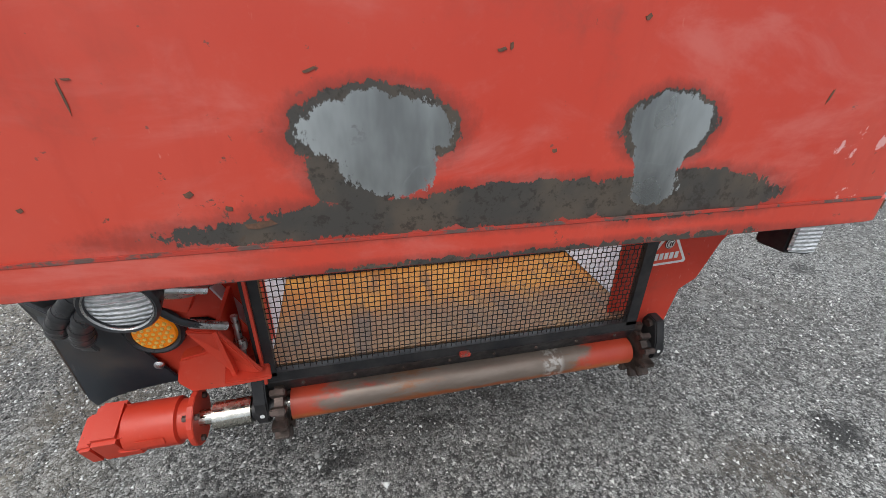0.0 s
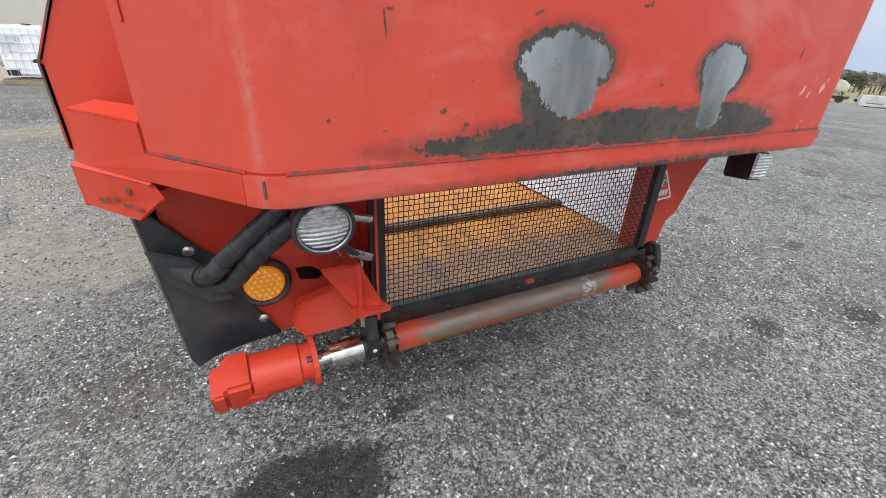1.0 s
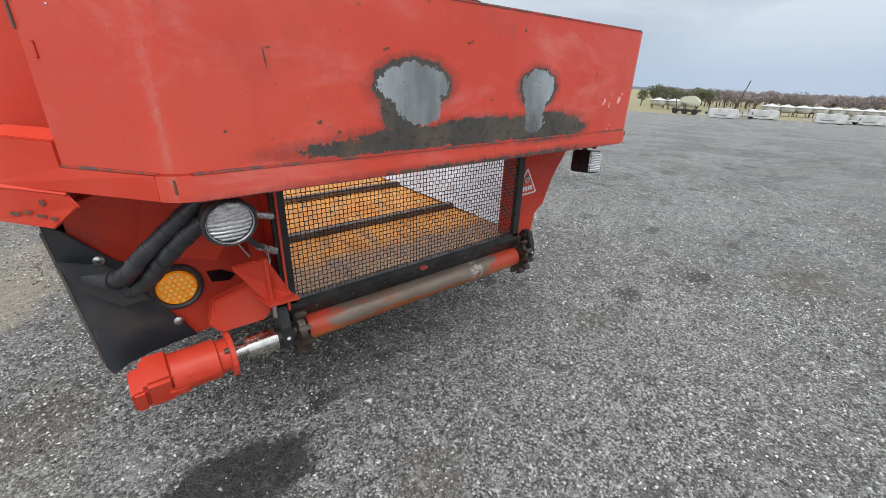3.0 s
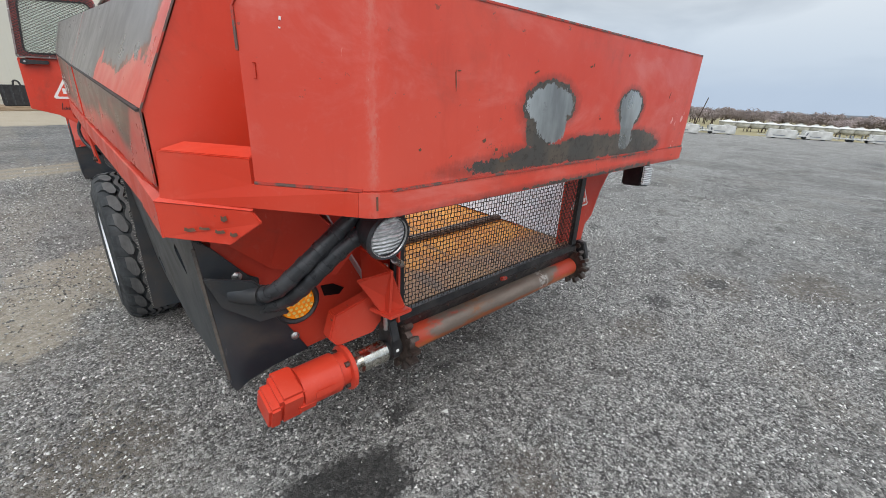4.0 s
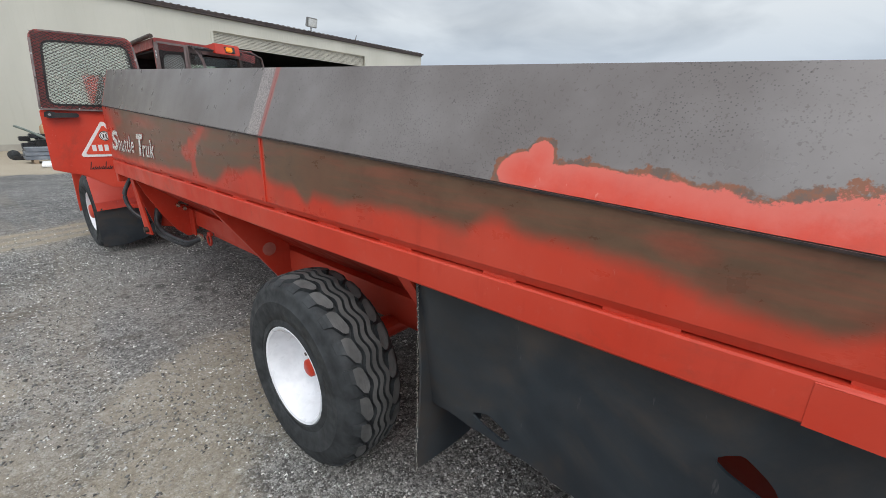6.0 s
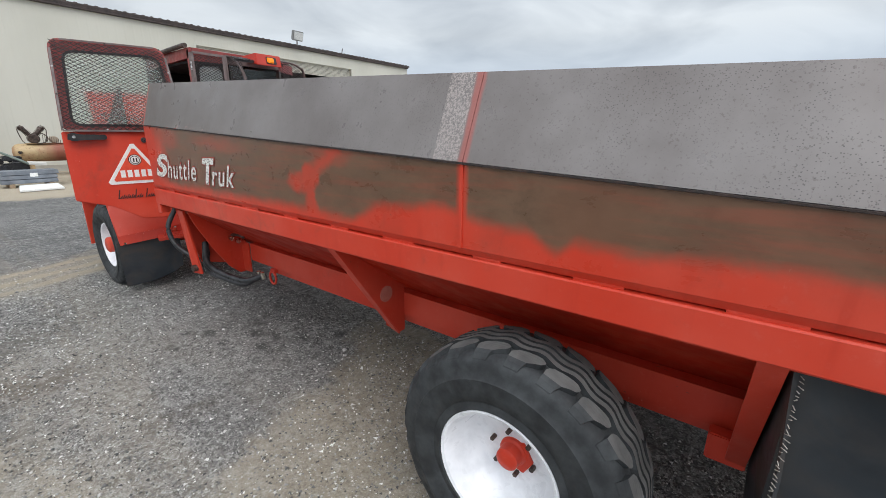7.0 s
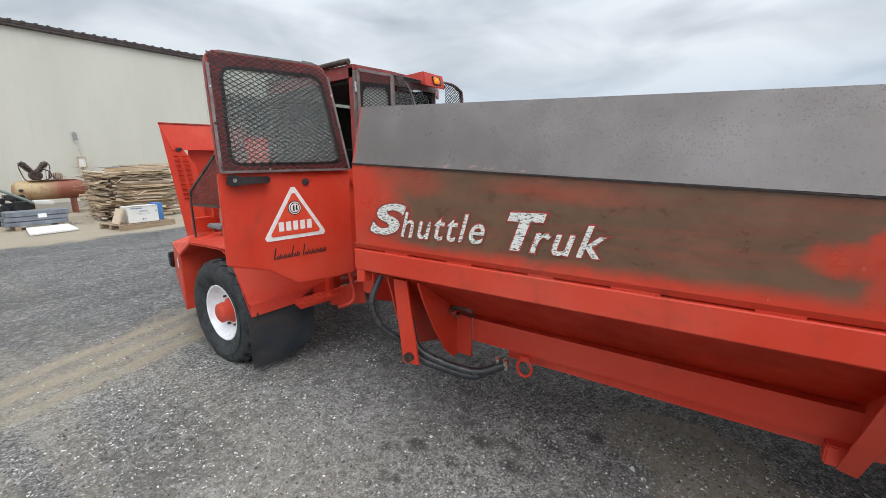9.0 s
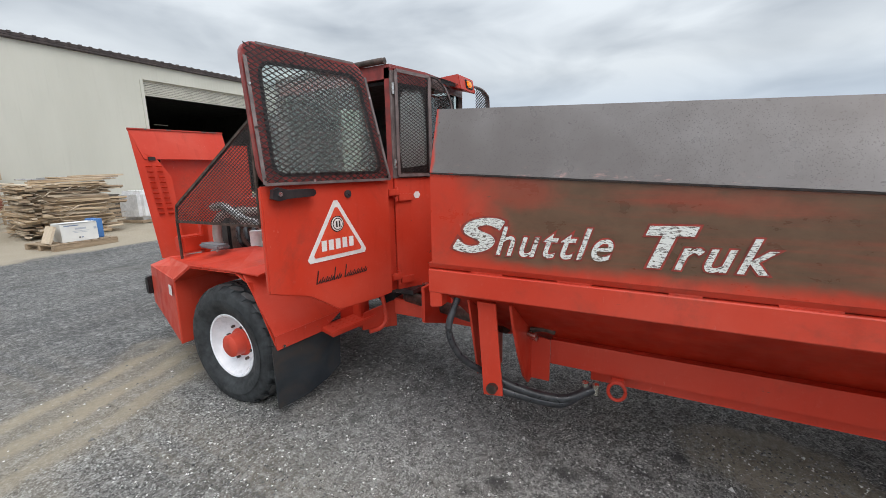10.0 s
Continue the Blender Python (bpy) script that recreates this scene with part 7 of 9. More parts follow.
def rounded(c, r, n=4):
    """Rounds the corners of the outline c (s, z) by r."""
    out = []
    for i in range(len(c)):
        p, q, w = Vector(c[i - 1]), Vector(c[i]), Vector(c[(i + 1) % len(c)])
        a, b = q + (p - q).normalized() * r, q + (w - q).normalized() * r
        for k in range(n + 1):
            t = k / n
            out.append(tuple((1 - t) ** 2 * a + 2 * t * (1 - t) * q + t * t * b))
    return out


outer = rounded([(0.020, WAIST), (DL, WAIST), (0.795, 2.222), (0.056, 2.208)], 0.085)
inner = rounded([(0.093, 1.575), (0.800, 1.580), (0.745, 2.140), (0.132, 2.118)], 0.07)
wf = bmesh.new()
rings = []
for Q, off in ((outer, 0.015), (inner, 0.015), (inner, -0.015), (outer, -0.015)):
    rings.append([wf.verts.new(on_door(s, z, off)) for s, z in Q])
for a, c in zip(rings, rings[1:] + rings[:1]):
    for i in range(len(a)):
        j = (i + 1) % len(a)
        wf.faces.new((a[i], a[j], c[j], c[i]))
part("window_frame", wf, MAROON_M, door, "maroon window frame", smooth=True)
seal = None
for (a, c) in zip(inner, inner[1:] + inner[:1]):
    seal = bar(on_door(*a, 0.014), on_door(*c, 0.014), 0.018, 0.012, dn, seal)
part("window_seal", seal, BLACK_M, door)
g = part("window_pane", sheet([on_door(s, z) for s, z in inner], 0.004, away=-dn), MILKGLASS_M, door, "tinted glass")
g.visible_shadow = False
dv = (on_door(0.3, 2.2) - on_door(0.3, 1.545)).normalized()
part("window_guard", diamond_mesh(on_door(0.02, 1.535, 0.028), du, dv, DL - 0.02, 0.70, 0.048, 0.0140, 0.0048, dn, lambda a, c: a > 0.004 + 0.055 * c and a < DL - 0.028 - 0.085 * c and c < 0.672 + 0.02 * a and a + c > 0.0 and (c - a) < 0.625 and (c + a) < 1.43), MESHWIRE_M, door, "expanded metal window guard")
strips = bar(on_door(0.030, 1.535, 0.03), on_door(0.063, 2.13, 0.03), 0.016, 0.006, dn)
strips = bar(on_door(DL - 0.012, 1.535, 0.03), on_door(0.798, 2.14, 0.03), 0.016, 0.006, dn, strips)
strips = bar(on_door(0.03, 1.535, 0.03), on_door(DL - 0.01, 1.535, 0.03), 0.014, 0.006, dn, strips)
strips = bar(on_door(0.13, 2.200, 0.03), on_door(0.725, 2.210, 0.03), 0.012, 0.006, dn, strips)
part("guard_strip", strips, FADED_M, door)
for s, z in ((0.035, 1.56), (0.045, 1.80), (0.055, 2.0), (0.10, 2.19), (0.40, 2.20), (0.76, 2.20), (0.80, 2.02), (0.82, 1.80), (0.83, 1.56), (0.30, 1.545), (0.55, 1.545)):
    p = on_door(s, z, 0.033)
    part("guard_screw", rod(p, p + dn * 0.005, 0.0065, 8), STEEL_M if s in (0.055, 0.80, 0.30) else DKSTEEL_M, door)
part("door_handle", bevel(sheet([on_door(0.045, 1.468, 0.055), on_door(0.052, 1.508, 0.055), on_door(0.082, 1.520, 0.055), on_door(0.125, 1.507, 0.055), on_door(0.272, 1.505, 0.055), on_door(0.284, 1.495, 0.055), on_door(0.284, 1.477, 0.055), on_door(0.270, 1.467, 0.055), on_door(0.125, 1.463, 0.055), on_door(0.082, 1.455, 0.055)], 0.030, away=-dn), 0.010, 3), BLACK_M, door, "black door handle", smooth=True)
for s in (0.082, 0.262):
    part("handle_foot", rod(on_door(s, 1.487, 0.0), on_door(s, 1.487, 0.030), 0.018, 12), BLACK_M, door, smooth=True)
part("handle_lock", rod(on_door(0.085, 1.488, 0.050), on_door(0.085, 1.488, 0.060), 0.011, 12), STEEL_M, door)
part("door_plug", rod(on_door(0.528, 1.462, 0.0), on_door(0.528, 1.462, 0.010), 0.022, 14), HOSE_M, door)
triangle_decal(on_door(0.440, 1.107, 0.002), (du.x, du.y, 0.008), (0, 0, 1), 0.432, door)
random.seed(11)
for k in range(12):
    s0 = 0.278 + 0.0285 * k + (0.02 if k > 5 else 0)
    hgt = 0.075 if k in (0, 4, 6) else 0.034
    part("script_bar", sheet([on_door(s0, 0.985, 0.002), on_door(s0 + 0.008, 0.985, 0.002), on_door(s0 + 0.024, 0.985 + hgt, 0.002), on_door(s0 + 0.017, 0.985 + hgt, 0.002)], 0.001, away=dn), INK_M, door)
    part("script_bar", sheet([on_door(s0 + 0.010, 0.987, 0.002), on_door(s0 + 0.026, 0.989, 0.002), on_door(s0 + 0.034, 1.011, 0.002), on_door(s0 + 0.030, 1.011, 0.002)], 0.001, away=dn), INK_M, door)

# foot of the cab: sloping plate behind the wheel, its lip, and the step
foot = part("cab_foot", sheet([(-0.845, 7.34, 0.955), (-0.845, 7.10, 0.58), (-0.19, 6.887, 0.661), (-0.19, 7.127, 1.036)], 0.012, away=(0, 1, 0.3)), RED_M, truck)
part("foot_lip", sheet([(-0.848, 7.098, 0.585), (-0.848, 7.085, 0.497), (-0.56, 6.99, 0.535), (-0.40, 6.95, 0.64)], 0.012, away=(0.3, 1, 0)), RED_M, foot)
part("foot_bolt", rod((-0.81, 7.075, 0.515), (-0.81, 7.065, 0.515), 0.010, 8), CHROME_M, foot)
part("foot_bulkhead", sheet([(-0.40, 6.96, 0.64), (-0.19, 6.88, 0.72), (-0.19, 6.88, 0.50), (-0.40, 6.96, 0.50)], 0.012, away=(0.3, 1, 0)), RED_M, foot)
stp = part("cab_step", box(-0.41, 6.885, 0.560, 0.35, 0.17, 0.035, pose(0, 0, 0, 0, -5, -18), bev=0.005), RED_M, truck, "red perforated step")
holes = None
for i in range(7):
    for j in range(3):
        holes = lathe([(0.0, 0.0085), (0.004, 0.007), (0.004, 0.0)], pose(-0.41, 6.885, 0.579, 0, -5, -18) @ pose(-0.12 + 0.04 * i, -0.042 + 0.042 * j, 0, 0, -90, 0), 8, holes)
tagged(part("step_treads", holes, RED_M, stp), kind="stuff")
part("step_bracket", box(-0.30, 6.90, 0.60, 0.04, 0.14, 0.20, pose(0, 0, 0, 0, 0, -18), bev=0.005), RED_M, truck)
part("step_hanger", tube([(-0.22, 6.75, 0.80), (-0.20, 6.72, 0.56), (-0.24, 6.74, 0.49), (-0.32, 6.78, 0.48)], 0.016, 8), RED_M, truck)
part("frame_plate", sheet([(-0.35, 6.80, 0.62), (-0.10, 6.70, 0.66), (-0.10, 6.70, 0.46), (-0.36, 6.81, 0.50)], 0.012, away=(0, 1, 0)), RED_M, truck)
fr = []
for i in range(7):
    f = i / 6
    fr.append([(-0.865 + 0.02 * f, 7.12 + 0.02 * f, 0.52 - 0.44 * f), (-0.64, 7.065 + 0.03 * f, 0.55 - 0.46 * f), (-0.47, 7.03 + 0.03 * f, 0.56 - 0.42 * f), (-0.37, 7.01 + 0.02 * f, 0.56 - 0.35 * f)])
skirt_sheet("front_mudflap", fr, "black rubber mudflap behind the front wheel")
# fender: flat-folded arch over the wheel
arch = [(8.13, 0.34), (8.12, 0.82), (7.90, 0.945), (7.42, 0.955), (7.30, 0.90), (7.10, 0.50)]
for (a, c) in zip(arch, arch[1:]):
    part("fender_arch", sheet([(-0.845, a[0], a[1]), (-0.845, c[0], c[1]), (-0.40, c[0], c[1]), (-0.40, a[0], a[1])], 0.006, away=(0, 0.2, 1)), RED_M, truck)
part("fender_top", sheet([(-0.845, 8.12, 0.83), (-0.845, 7.90, 0.955), (-0.845, 7.42, 0.965), (-0.845, 7.20, 0.96), (-0.50, 7.20, 1.02), (-0.30, 7.9, 1.00), (-0.35, 9.06, 0.82), (-0.52, 9.06, 0.78)], 0.008, away=(0, 0, 1)), RED_M, truck)
part("nose_side", sheet([(-0.845, 8.12, 0.83), (-0.845, 8.13, 0.34), (-0.53, 9.06, 0.45), (-0.52, 9.06, 0.78)], 0.01, away=(1, 0.3, 0)), RED_M, truck)
part("nose_front", sheet([(-0.52, 9.06, 0.78), (-0.53, 9.06, 0.45), (2 * CX + 0.53, 9.06, 0.45), (2 * CX + 0.52, 9.06, 0.78)], 0.02, away=(0, -1, 0)), RED_M, truck)
part("nose_bumper", box(CX, 9.10, 0.60, 1.75, 0.06, 0.16, bev=0.01), BLACK_M, truck)
part("nose_deck", sheet([(-0.45, 7.7, 0.80), (2 * CX + 0.45, 7.7, 0.80), (2 * CX + 0.45, 9.05, 0.76), (-0.45, 9.05, 0.76)], 0.01, away=(0, 0, -1)), RED_M, truck)
part("nose_decal", sheet([(-0.835, 8.18, 0.78), (-0.805, 8.27, 0.775), (-0.808, 8.27, 0.70), (-0.838, 8.18, 0.705)], 0.002, away=(-1, 0, 0)), WHITE_M, truck)
part("nose_side_right", sheet([(2 * CX + 0.845, 8.12, 0.83), (2 * CX + 0.845, 8.13, 0.34), (2 * CX + 0.53, 9.06, 0.45), (2 * CX + 0.52, 9.06, 0.78)], 0.01, away=(-1, 0.3, 0)), RED_M, truck)
part("fender_right", sheet([(2 * CX + 0.845, 8.12, 0.83), (2 * CX + 0.845, 7.2, 0.96), (2 * CX + 0.3, 7.2, 1.0), (2 * CX + 0.35, 9.06, 0.82), (2 * CX + 0.52, 9.06, 0.78)], 0.008, away=(0, 0, 1)), RED_M, truck)
part("tool_tray", box(-0.42, 8.25, 1.003, 0.12, 0.22, 0.04, pose(0, 0, 0, 3, 3, 5), bev=0.012), simple("grey_tray", (0.14, 0.14, 0.15), (0.2, 0.2, 0.21), 0.6), truck, "grey tray on the fender")

# raised engine hood, tipped forward
HY = 9.55
hood = part("engine_hood", sheet([(-0.10, HY + 0.06, 0.72), (0.0, HY + 0.06, 1.73), (0.60, HY + 0.06, 1.90), (1.02, HY + 0.06, 1.90), (1.02, HY + 0.06, 0.70)], 0.012, away=(0, 1, 0)), RED_M, truck, "red engine hood tipped open")
part("hood_top_lip", sheet([(-0.285, HY + 0.03, 2.015), (0.70, HY + 0.05, 2.03), (0.70, HY - 0.03, 1.73), (-0.20, HY - 0.03, 1.73)], 0.010, away=(0, 1, 0)), RED_M, hood)
part("hood_lip_edge", bar((-0.285, HY + 0.025, 2.018), (0.70, HY + 0.045, 2.033), 0.014, 0.012, (0, 0, 1)), EDGE_M, hood)
lp = part("louvre_panel", sheet([(-0.285, HY + 0.02, 2.015), (-0.205, HY - 0.012, 1.80), (-0.10, HY - 0.05, 1.735), (0.00, HY - 0.09, 1.55), (0.03, HY - 0.10, 0.71), (-0.17, HY - 0.02, 0.735)], 0.010, away=(0, 1, 0)), RED_M, hood, "louvred side panel")
for i in range(10):
    for j in range(2):
        z = 1.66 - 0.052 * i
        x = -0.185 + 0.006 * i + 0.075 * j
        part("louvre", box(x, HY - 0.055 - 0.03 * j, z, 0.05, 0.014, 0.012, pose(0, 0, 0, 20, 4, -18)), SHADERED_M, lp)
part("hood_catch", box(-0.14, HY - 0.04, 1.735, 0.06, 0.02, 0.035), INK_M, hood)
# engine bay: guard, pipes, radiator
guardf = None
tri_ = [(-0.46, 8.66, 1.19), (-0.46, 8.64, 1.32), (-0.46, 7.62, 1.95), (-0.46, 7.62, 1.20)]
for a, c in zip(tri_, tri_[1:] + tri_[:1]):
    guardf = bar(a, c, 0.02, 0.014, (1, 0, 0), guardf)
eg = part("engine_guard", guardf, DKSTEEL_M, truck, "expanded metal engine guard")
part("guard_mesh", diamond_mesh((-0.46, 7.62, 1.20), (0, 1, 0), (0, 0, 1), 1.04, 0.74, 0.042, 0.013, 0.0048, (1, 0, 0), lambda a, c: c < 0.75 - 0.618 * a + 0.01), MESHWIRE_M, eg)
part("guard_post", bar((-0.46, 8.66, 0.80), (-0.46, 8.66, 1.2), 0.02, 0.014, (1, 0, 0)), DKSTEEL_M, eg)
part("engine_block", box(0.25, 8.2, 1.02, 0.55, 0.85, 0.5, bev=0.03), DKSTEEL_M, truck)
part("rocker_cover", box(0.2, 8.2, 1.30, 0.22, 0.7, 0.10, bev=0.02), RED_M, truck)
part("radiator", box(CX + 0.1, 8.80, 0.98, 0.75, 0.12, 0.42, bev=0.01), BLACK_M, truck)
part("radiator_bracket", box(-0.22, 8.70, 1.05, 0.06, 0.05, 0.55, bev=0.006), RED_M, truck)
part("battery_tray", box(-0.34, 8.72, 0.98, 0.20, 0.12, 0.14, bev=0.01), RED_M, truck)
part("exhaust_pipe", tube([(-0.30, 8.35, 0.86), (-0.32, 8.35, 1.10), (-0.30, 8.28, 1.24), (-0.22, 8.05, 1.27), (-0.15, 7.8, 1.27)], 0.036, 14), simple("pale_pipe", (0.42, 0.36, 0.33), (0.55, 0.48, 0.44), 0.5, 0.2, 9), truck, smooth=True)
part("intake_pipe", tube([(-0.26, 8.45, 1.30), (-0.30, 8.25, 1.31), (-0.32, 8.0, 1.22), (-0.30, 7.8, 1.18)], 0.036, 14), STEEL_M, truck, smooth=True)
for k in range(5):
    part("engine_hose", tube([(-0.1, 7.75 + 0.12 * k, 0.9), (-0.22, 7.8 + 0.1 * k, 1.0 + 0.04 * (k % 2)), (-0.15, 7.9 + 0.1 * k, 1.12), (0.0, 7.95 + 0.1 * k, 1.1)], 0.018, 8), HOSE_M, truck, smooth=True)
part("oil_filter", rod((-0.25, 7.95, 0.95), (-0.25, 7.95, 1.12), 0.05, 16), WHITE_M, truck, smooth=True)


# ---- shed ----
def make_wall_paint():
    M = Mat("cream_ribbed_wall", 0.6)
    p = M.xyz()
    f = M.noise(0.35, 5, 0.55, 0, (1, 1, 0.3))
    c = M.mix(M.ramp(f, 0.3, 0.7), (0.51, 0.50, 0.437), (0.585, 0.572, 0.506))
    c = M.mix(M.ramp(M.noise(2.5, 5, 0.6, 0, (2, 1, 0.15)), 0.55, 0.75, 0, 0.25), c, (0.40, 0.385, 0.33))
    M.color(c)
    rib = M.math("SINE", M.math("MULTIPLY", p[0], 21.0))
    M.bump(M.ramp(rib, 0.6, 0.95), 0.12, 0.02)
    return M.m


WALL_M = make_wall_paint()
ROOF_M = simple("brown_roof_trim", (0.055, 0.042, 0.040), (0.085, 0.065, 0.06), 0.5, 0.2, 5)
# near-black colour stands in for the shade inside the shed
SHEDSHADE_M = simple("shed_inside_shade", (0.03, 0.03, 0.03), (0.05, 0.05, 0.05), 0.9, 0, 3, 0)
shed = thing("warehouse", "long cream metal warehouse with an open roll-up door", "building")
WY, WX0, WX1, WZ = 24.0, -40.0, 21.9, 5.95
part("wall", box((WX0 + 7.50) / 2, WY + 0.1, WZ / 2, 7.50 - WX0, 0.2, WZ), WALL_M, shed)
part("wall", box((16.73 + WX1) / 2, WY + 0.1, WZ / 2, WX1 - 16.73, 0.2, WZ), WALL_M, shed)
part("wall_head", box(12.115, WY + 0.1, (5.32 + WZ) / 2, 9.23, 0.2, WZ - 5.32), WALL_M, shed)
part("side_wall", box(WX1 - 0.1, WY + 15.2, WZ / 2, 0.2, 30, WZ), WALL_M, shed)
part("side_wall", box(WX0 + 0.1, WY + 15.2, WZ / 2, 0.2, 30, WZ), WALL_M, shed)
part("back_wall", box((WX0 + WX1) / 2, WY + 30.1, WZ / 2, WX1 - WX0, 0.2, WZ), SHEDSHADE_M, shed)
# added inner walls and ceiling that keep the doorway dark
part("inner_wall", box(4.5, WY + 15, 2.95, 0.1, 29.5, 5.9), SHEDSHADE_M, shed)
part("inner_wall", box(19.5, WY + 15, 2.95, 0.1, 29.5, 5.9), SHEDSHADE_M, shed)
part("inner_ceiling", box(12.0, WY + 15, 5.9, 15.0, 29.3, 0.1), SHEDSHADE_M, shed)
roof = part("roof", sheet([(WX0 - 0.1, WY - 0.15, WZ + 0.06), (WX1 + 0.1, WY - 0.15, WZ + 0.06), (WX1 + 0.1, WY + 15, WZ + 1.1), (WX0 - 0.1, WY + 15, WZ + 1.1)], 0.1, away=(0, 0, 1)), ROOF_M, shed)
part("roof", sheet([(WX0 - 0.1, WY + 30.3, WZ + 0.06), (WX1 + 0.1, WY + 30.3, WZ + 0.06), (WX1 + 0.1, WY + 15, WZ + 1.1), (WX0 - 0.1, WY + 15, WZ + 1.1)], 0.1, away=(0, 0, 1)), ROOF_M, shed)
part("eave_trim", box((WX0 + WX1) / 2, WY - 0.06, WZ + 0.02, WX1 - WX0, 0.16, 0.10, bev=0.02), ROOF_M, shed)
ribs = None
for i in range(0, 200):
    x = WX0 + 0.3 + i * 0.31
    if x < WX1:
        ribs = box(x, WY - 0.12, WZ + 0.15, 0.09, 0.12, 0.07, None, ribs)
tagged(part("roof_rib", ribs, ROOF_M, roof), kind="stuff")
CURT_M = simple("beige_door_slat", (0.46, 0.44, 0.38), (0.54, 0.52, 0.45), 0.5, 0.1, 1.5, 0)
curtain = part("roll_up_door", box(12.115, WY + 0.16, 5.37, 9.23, 0.05, 0.1), CURT_M, shed, "half-raised beige slatted door")
for i in range(9):
    part("door_slat", box(12.115, WY + 0.14, 5.29 - 0.068 * i, 9.21, 0.035, 0.060, bev=0.012), CURT_M, curtain)
part("door_jamb", box(7.48, WY + 0.02, 2.66, 0.12, 0.10, 5.32), WALL_M, shed)
part("door_jamb", box(16.75, WY + 0.02, 2.66, 0.12, 0.10, 5.32), WALL_M, shed)
part("wall_base", box((WX0 + 7.50) / 2, WY - 0.015, 0.12, 7.50 - WX0, 0.03, 0.24), simple("concrete_base", (0.36, 0.34, 0.30), (0.44, 0.42, 0.37), 0.85, 0, 2), shed)
fl = part("flood_lamp", box(12.66, WY - 0.45, 6.50, 0.62, 0.2, 0.48, pose(0, 0, 0, 18), bev=0.03), simple("grey_lamp_case", (0.2, 0.2, 0.2), (0.28, 0.28, 0.28), 0.5), shed, "grey flood lamp on the eave")
part("flood_lens", box(12.66, WY - 0.565, 6.47, 0.52, 0.02, 0.38, pose(0, 0, 0, 18)), LENS_M, fl)
part("flood_post", rod((12.66, WY - 0.35, 6.0), (12.66, WY - 0.40, 6.42), 0.03, 8), ROOF_M, fl)
part("roof_vent", rod((15.9, WY - 0.1, 6.0), (16.0, WY - 0.1, 6.40), 0.025, 8), ROOF_M, shed)
for x, z in ((11.5, 4.6), (13.0, 4.5), (10.2, 4.4)):
    part("inner_lamp", box(x, WY + 9, z, 0.8, 0.1, 0.06), WHITE_M, shed)

# ---- stored things along the shed ----
WOOD_M = []
for i, (a, c) in enumerate((((0.40, 0.29, 0.18), (0.53, 0.41, 0.28)), ((0.25, 0.18, 0.115), (0.37, 0.28, 0.19)), ((0.52, 0.42, 0.31), (0.64, 0.53, 0.40)))):
    WOOD_M.append(simple("weathered_board_%s" % "abc"[i], a, c, 0.8, 0, 5, 0.2, stretch=(0.5, 4, 4)))
random.seed(5)
stack = thing("lumber_stack", "loose stack of rough weathered boards on the ground", "lumber", (0.60, 0.30, 0))
boards = [bpy.data.meshes.new("board") for _ in range(9)]
for k, me in enumerate(boards):
    b = box(0, 0, 0, random.uniform(1.25, 1.75), random.uniform(0.10, 0.22), random.uniform(0.030, 0.052), bev=0.004)
    b.to_mesh(me)
    b.free()
    me.materials.append(WOOD_M[k % 3])
for lay in range(30):
    z = 0.10 + lay * 0.043
    bundle = lay // 5
    off = (0.0, 0.12, -0.10, 0.16, -0.04, 0.08)[bundle]
    turn_ = (-9, -4, -14, -6, -2, -10)[bundle]
    for k in range(6 if lay < 26 else 3):
        ob = new("board", boards[random.randrange(9)])
        ob.parent = stack
        ob.matrix_basis = pose(2.05 + off + random.uniform(-0.24, 0.24), 18.45 + 0.33 * k + random.uniform(-0.06, 0.06) - 0.06 * (lay % 5 == 4), z, random.uniform(-14, 14), random.uniform(-2.4, 2.4), turn_ + random.uniform(-6, 6))
    # ends of boards that lie crosswise
    for k in range(3 if lay % 5 < 4 else 1):
        ob = new("board", boards[random.randrange(9)])
        ob.parent = stack
        ob.matrix_basis = pose(1.08 + 0.17 * k + random.uniform(-0.06, 0.06), 19.05 + random.uniform(-0.18, 0.12), z + 0.012, random.uniform(-3, 3), random.uniform(-2, 2), 84 + random.uniform(-7, 7))
for k in range(7):
    ob = new("board", boards[k])
    ob.parent = stack
    ob.matrix_basis = pose(2.0 + 0.2 * k, 18.6 + 0.2 * k, 1.42 + 0.02 * k, 0, random.uniform(-2, 2), random.uniform(-8, 8))
for q, (off, turn_) in enumerate(zip((0.0, 0.12, -0.10, 0.16, -0.04), (-9, -4, -14, -6, -2))):
    part("bundle_core", box(0, 0, 0, 1.25, 1.75, 0.20, pose(2.02 + off, 19.32, 0.19 + 0.215 * q, 0, 0, turn_)), WOOD_M[0], stack)
# splinters and bark hanging from the ends of the bundles
slivers = [bpy.data.meshes.new("sliver") for _ in range(6)]
for k, me in enumerate(slivers):
    b = sheet([(0, -0.012, 0), (0.10, -0.016, 0.006), (random.uniform(0.25, 0.5), 0.0, -0.012), (0.12, 0.014, 0.004), (0, 0.010, 0)], 0.008)
    b.to_mesh(me)
    b.free()
    me.materials.append(WOOD_M[k % 3])
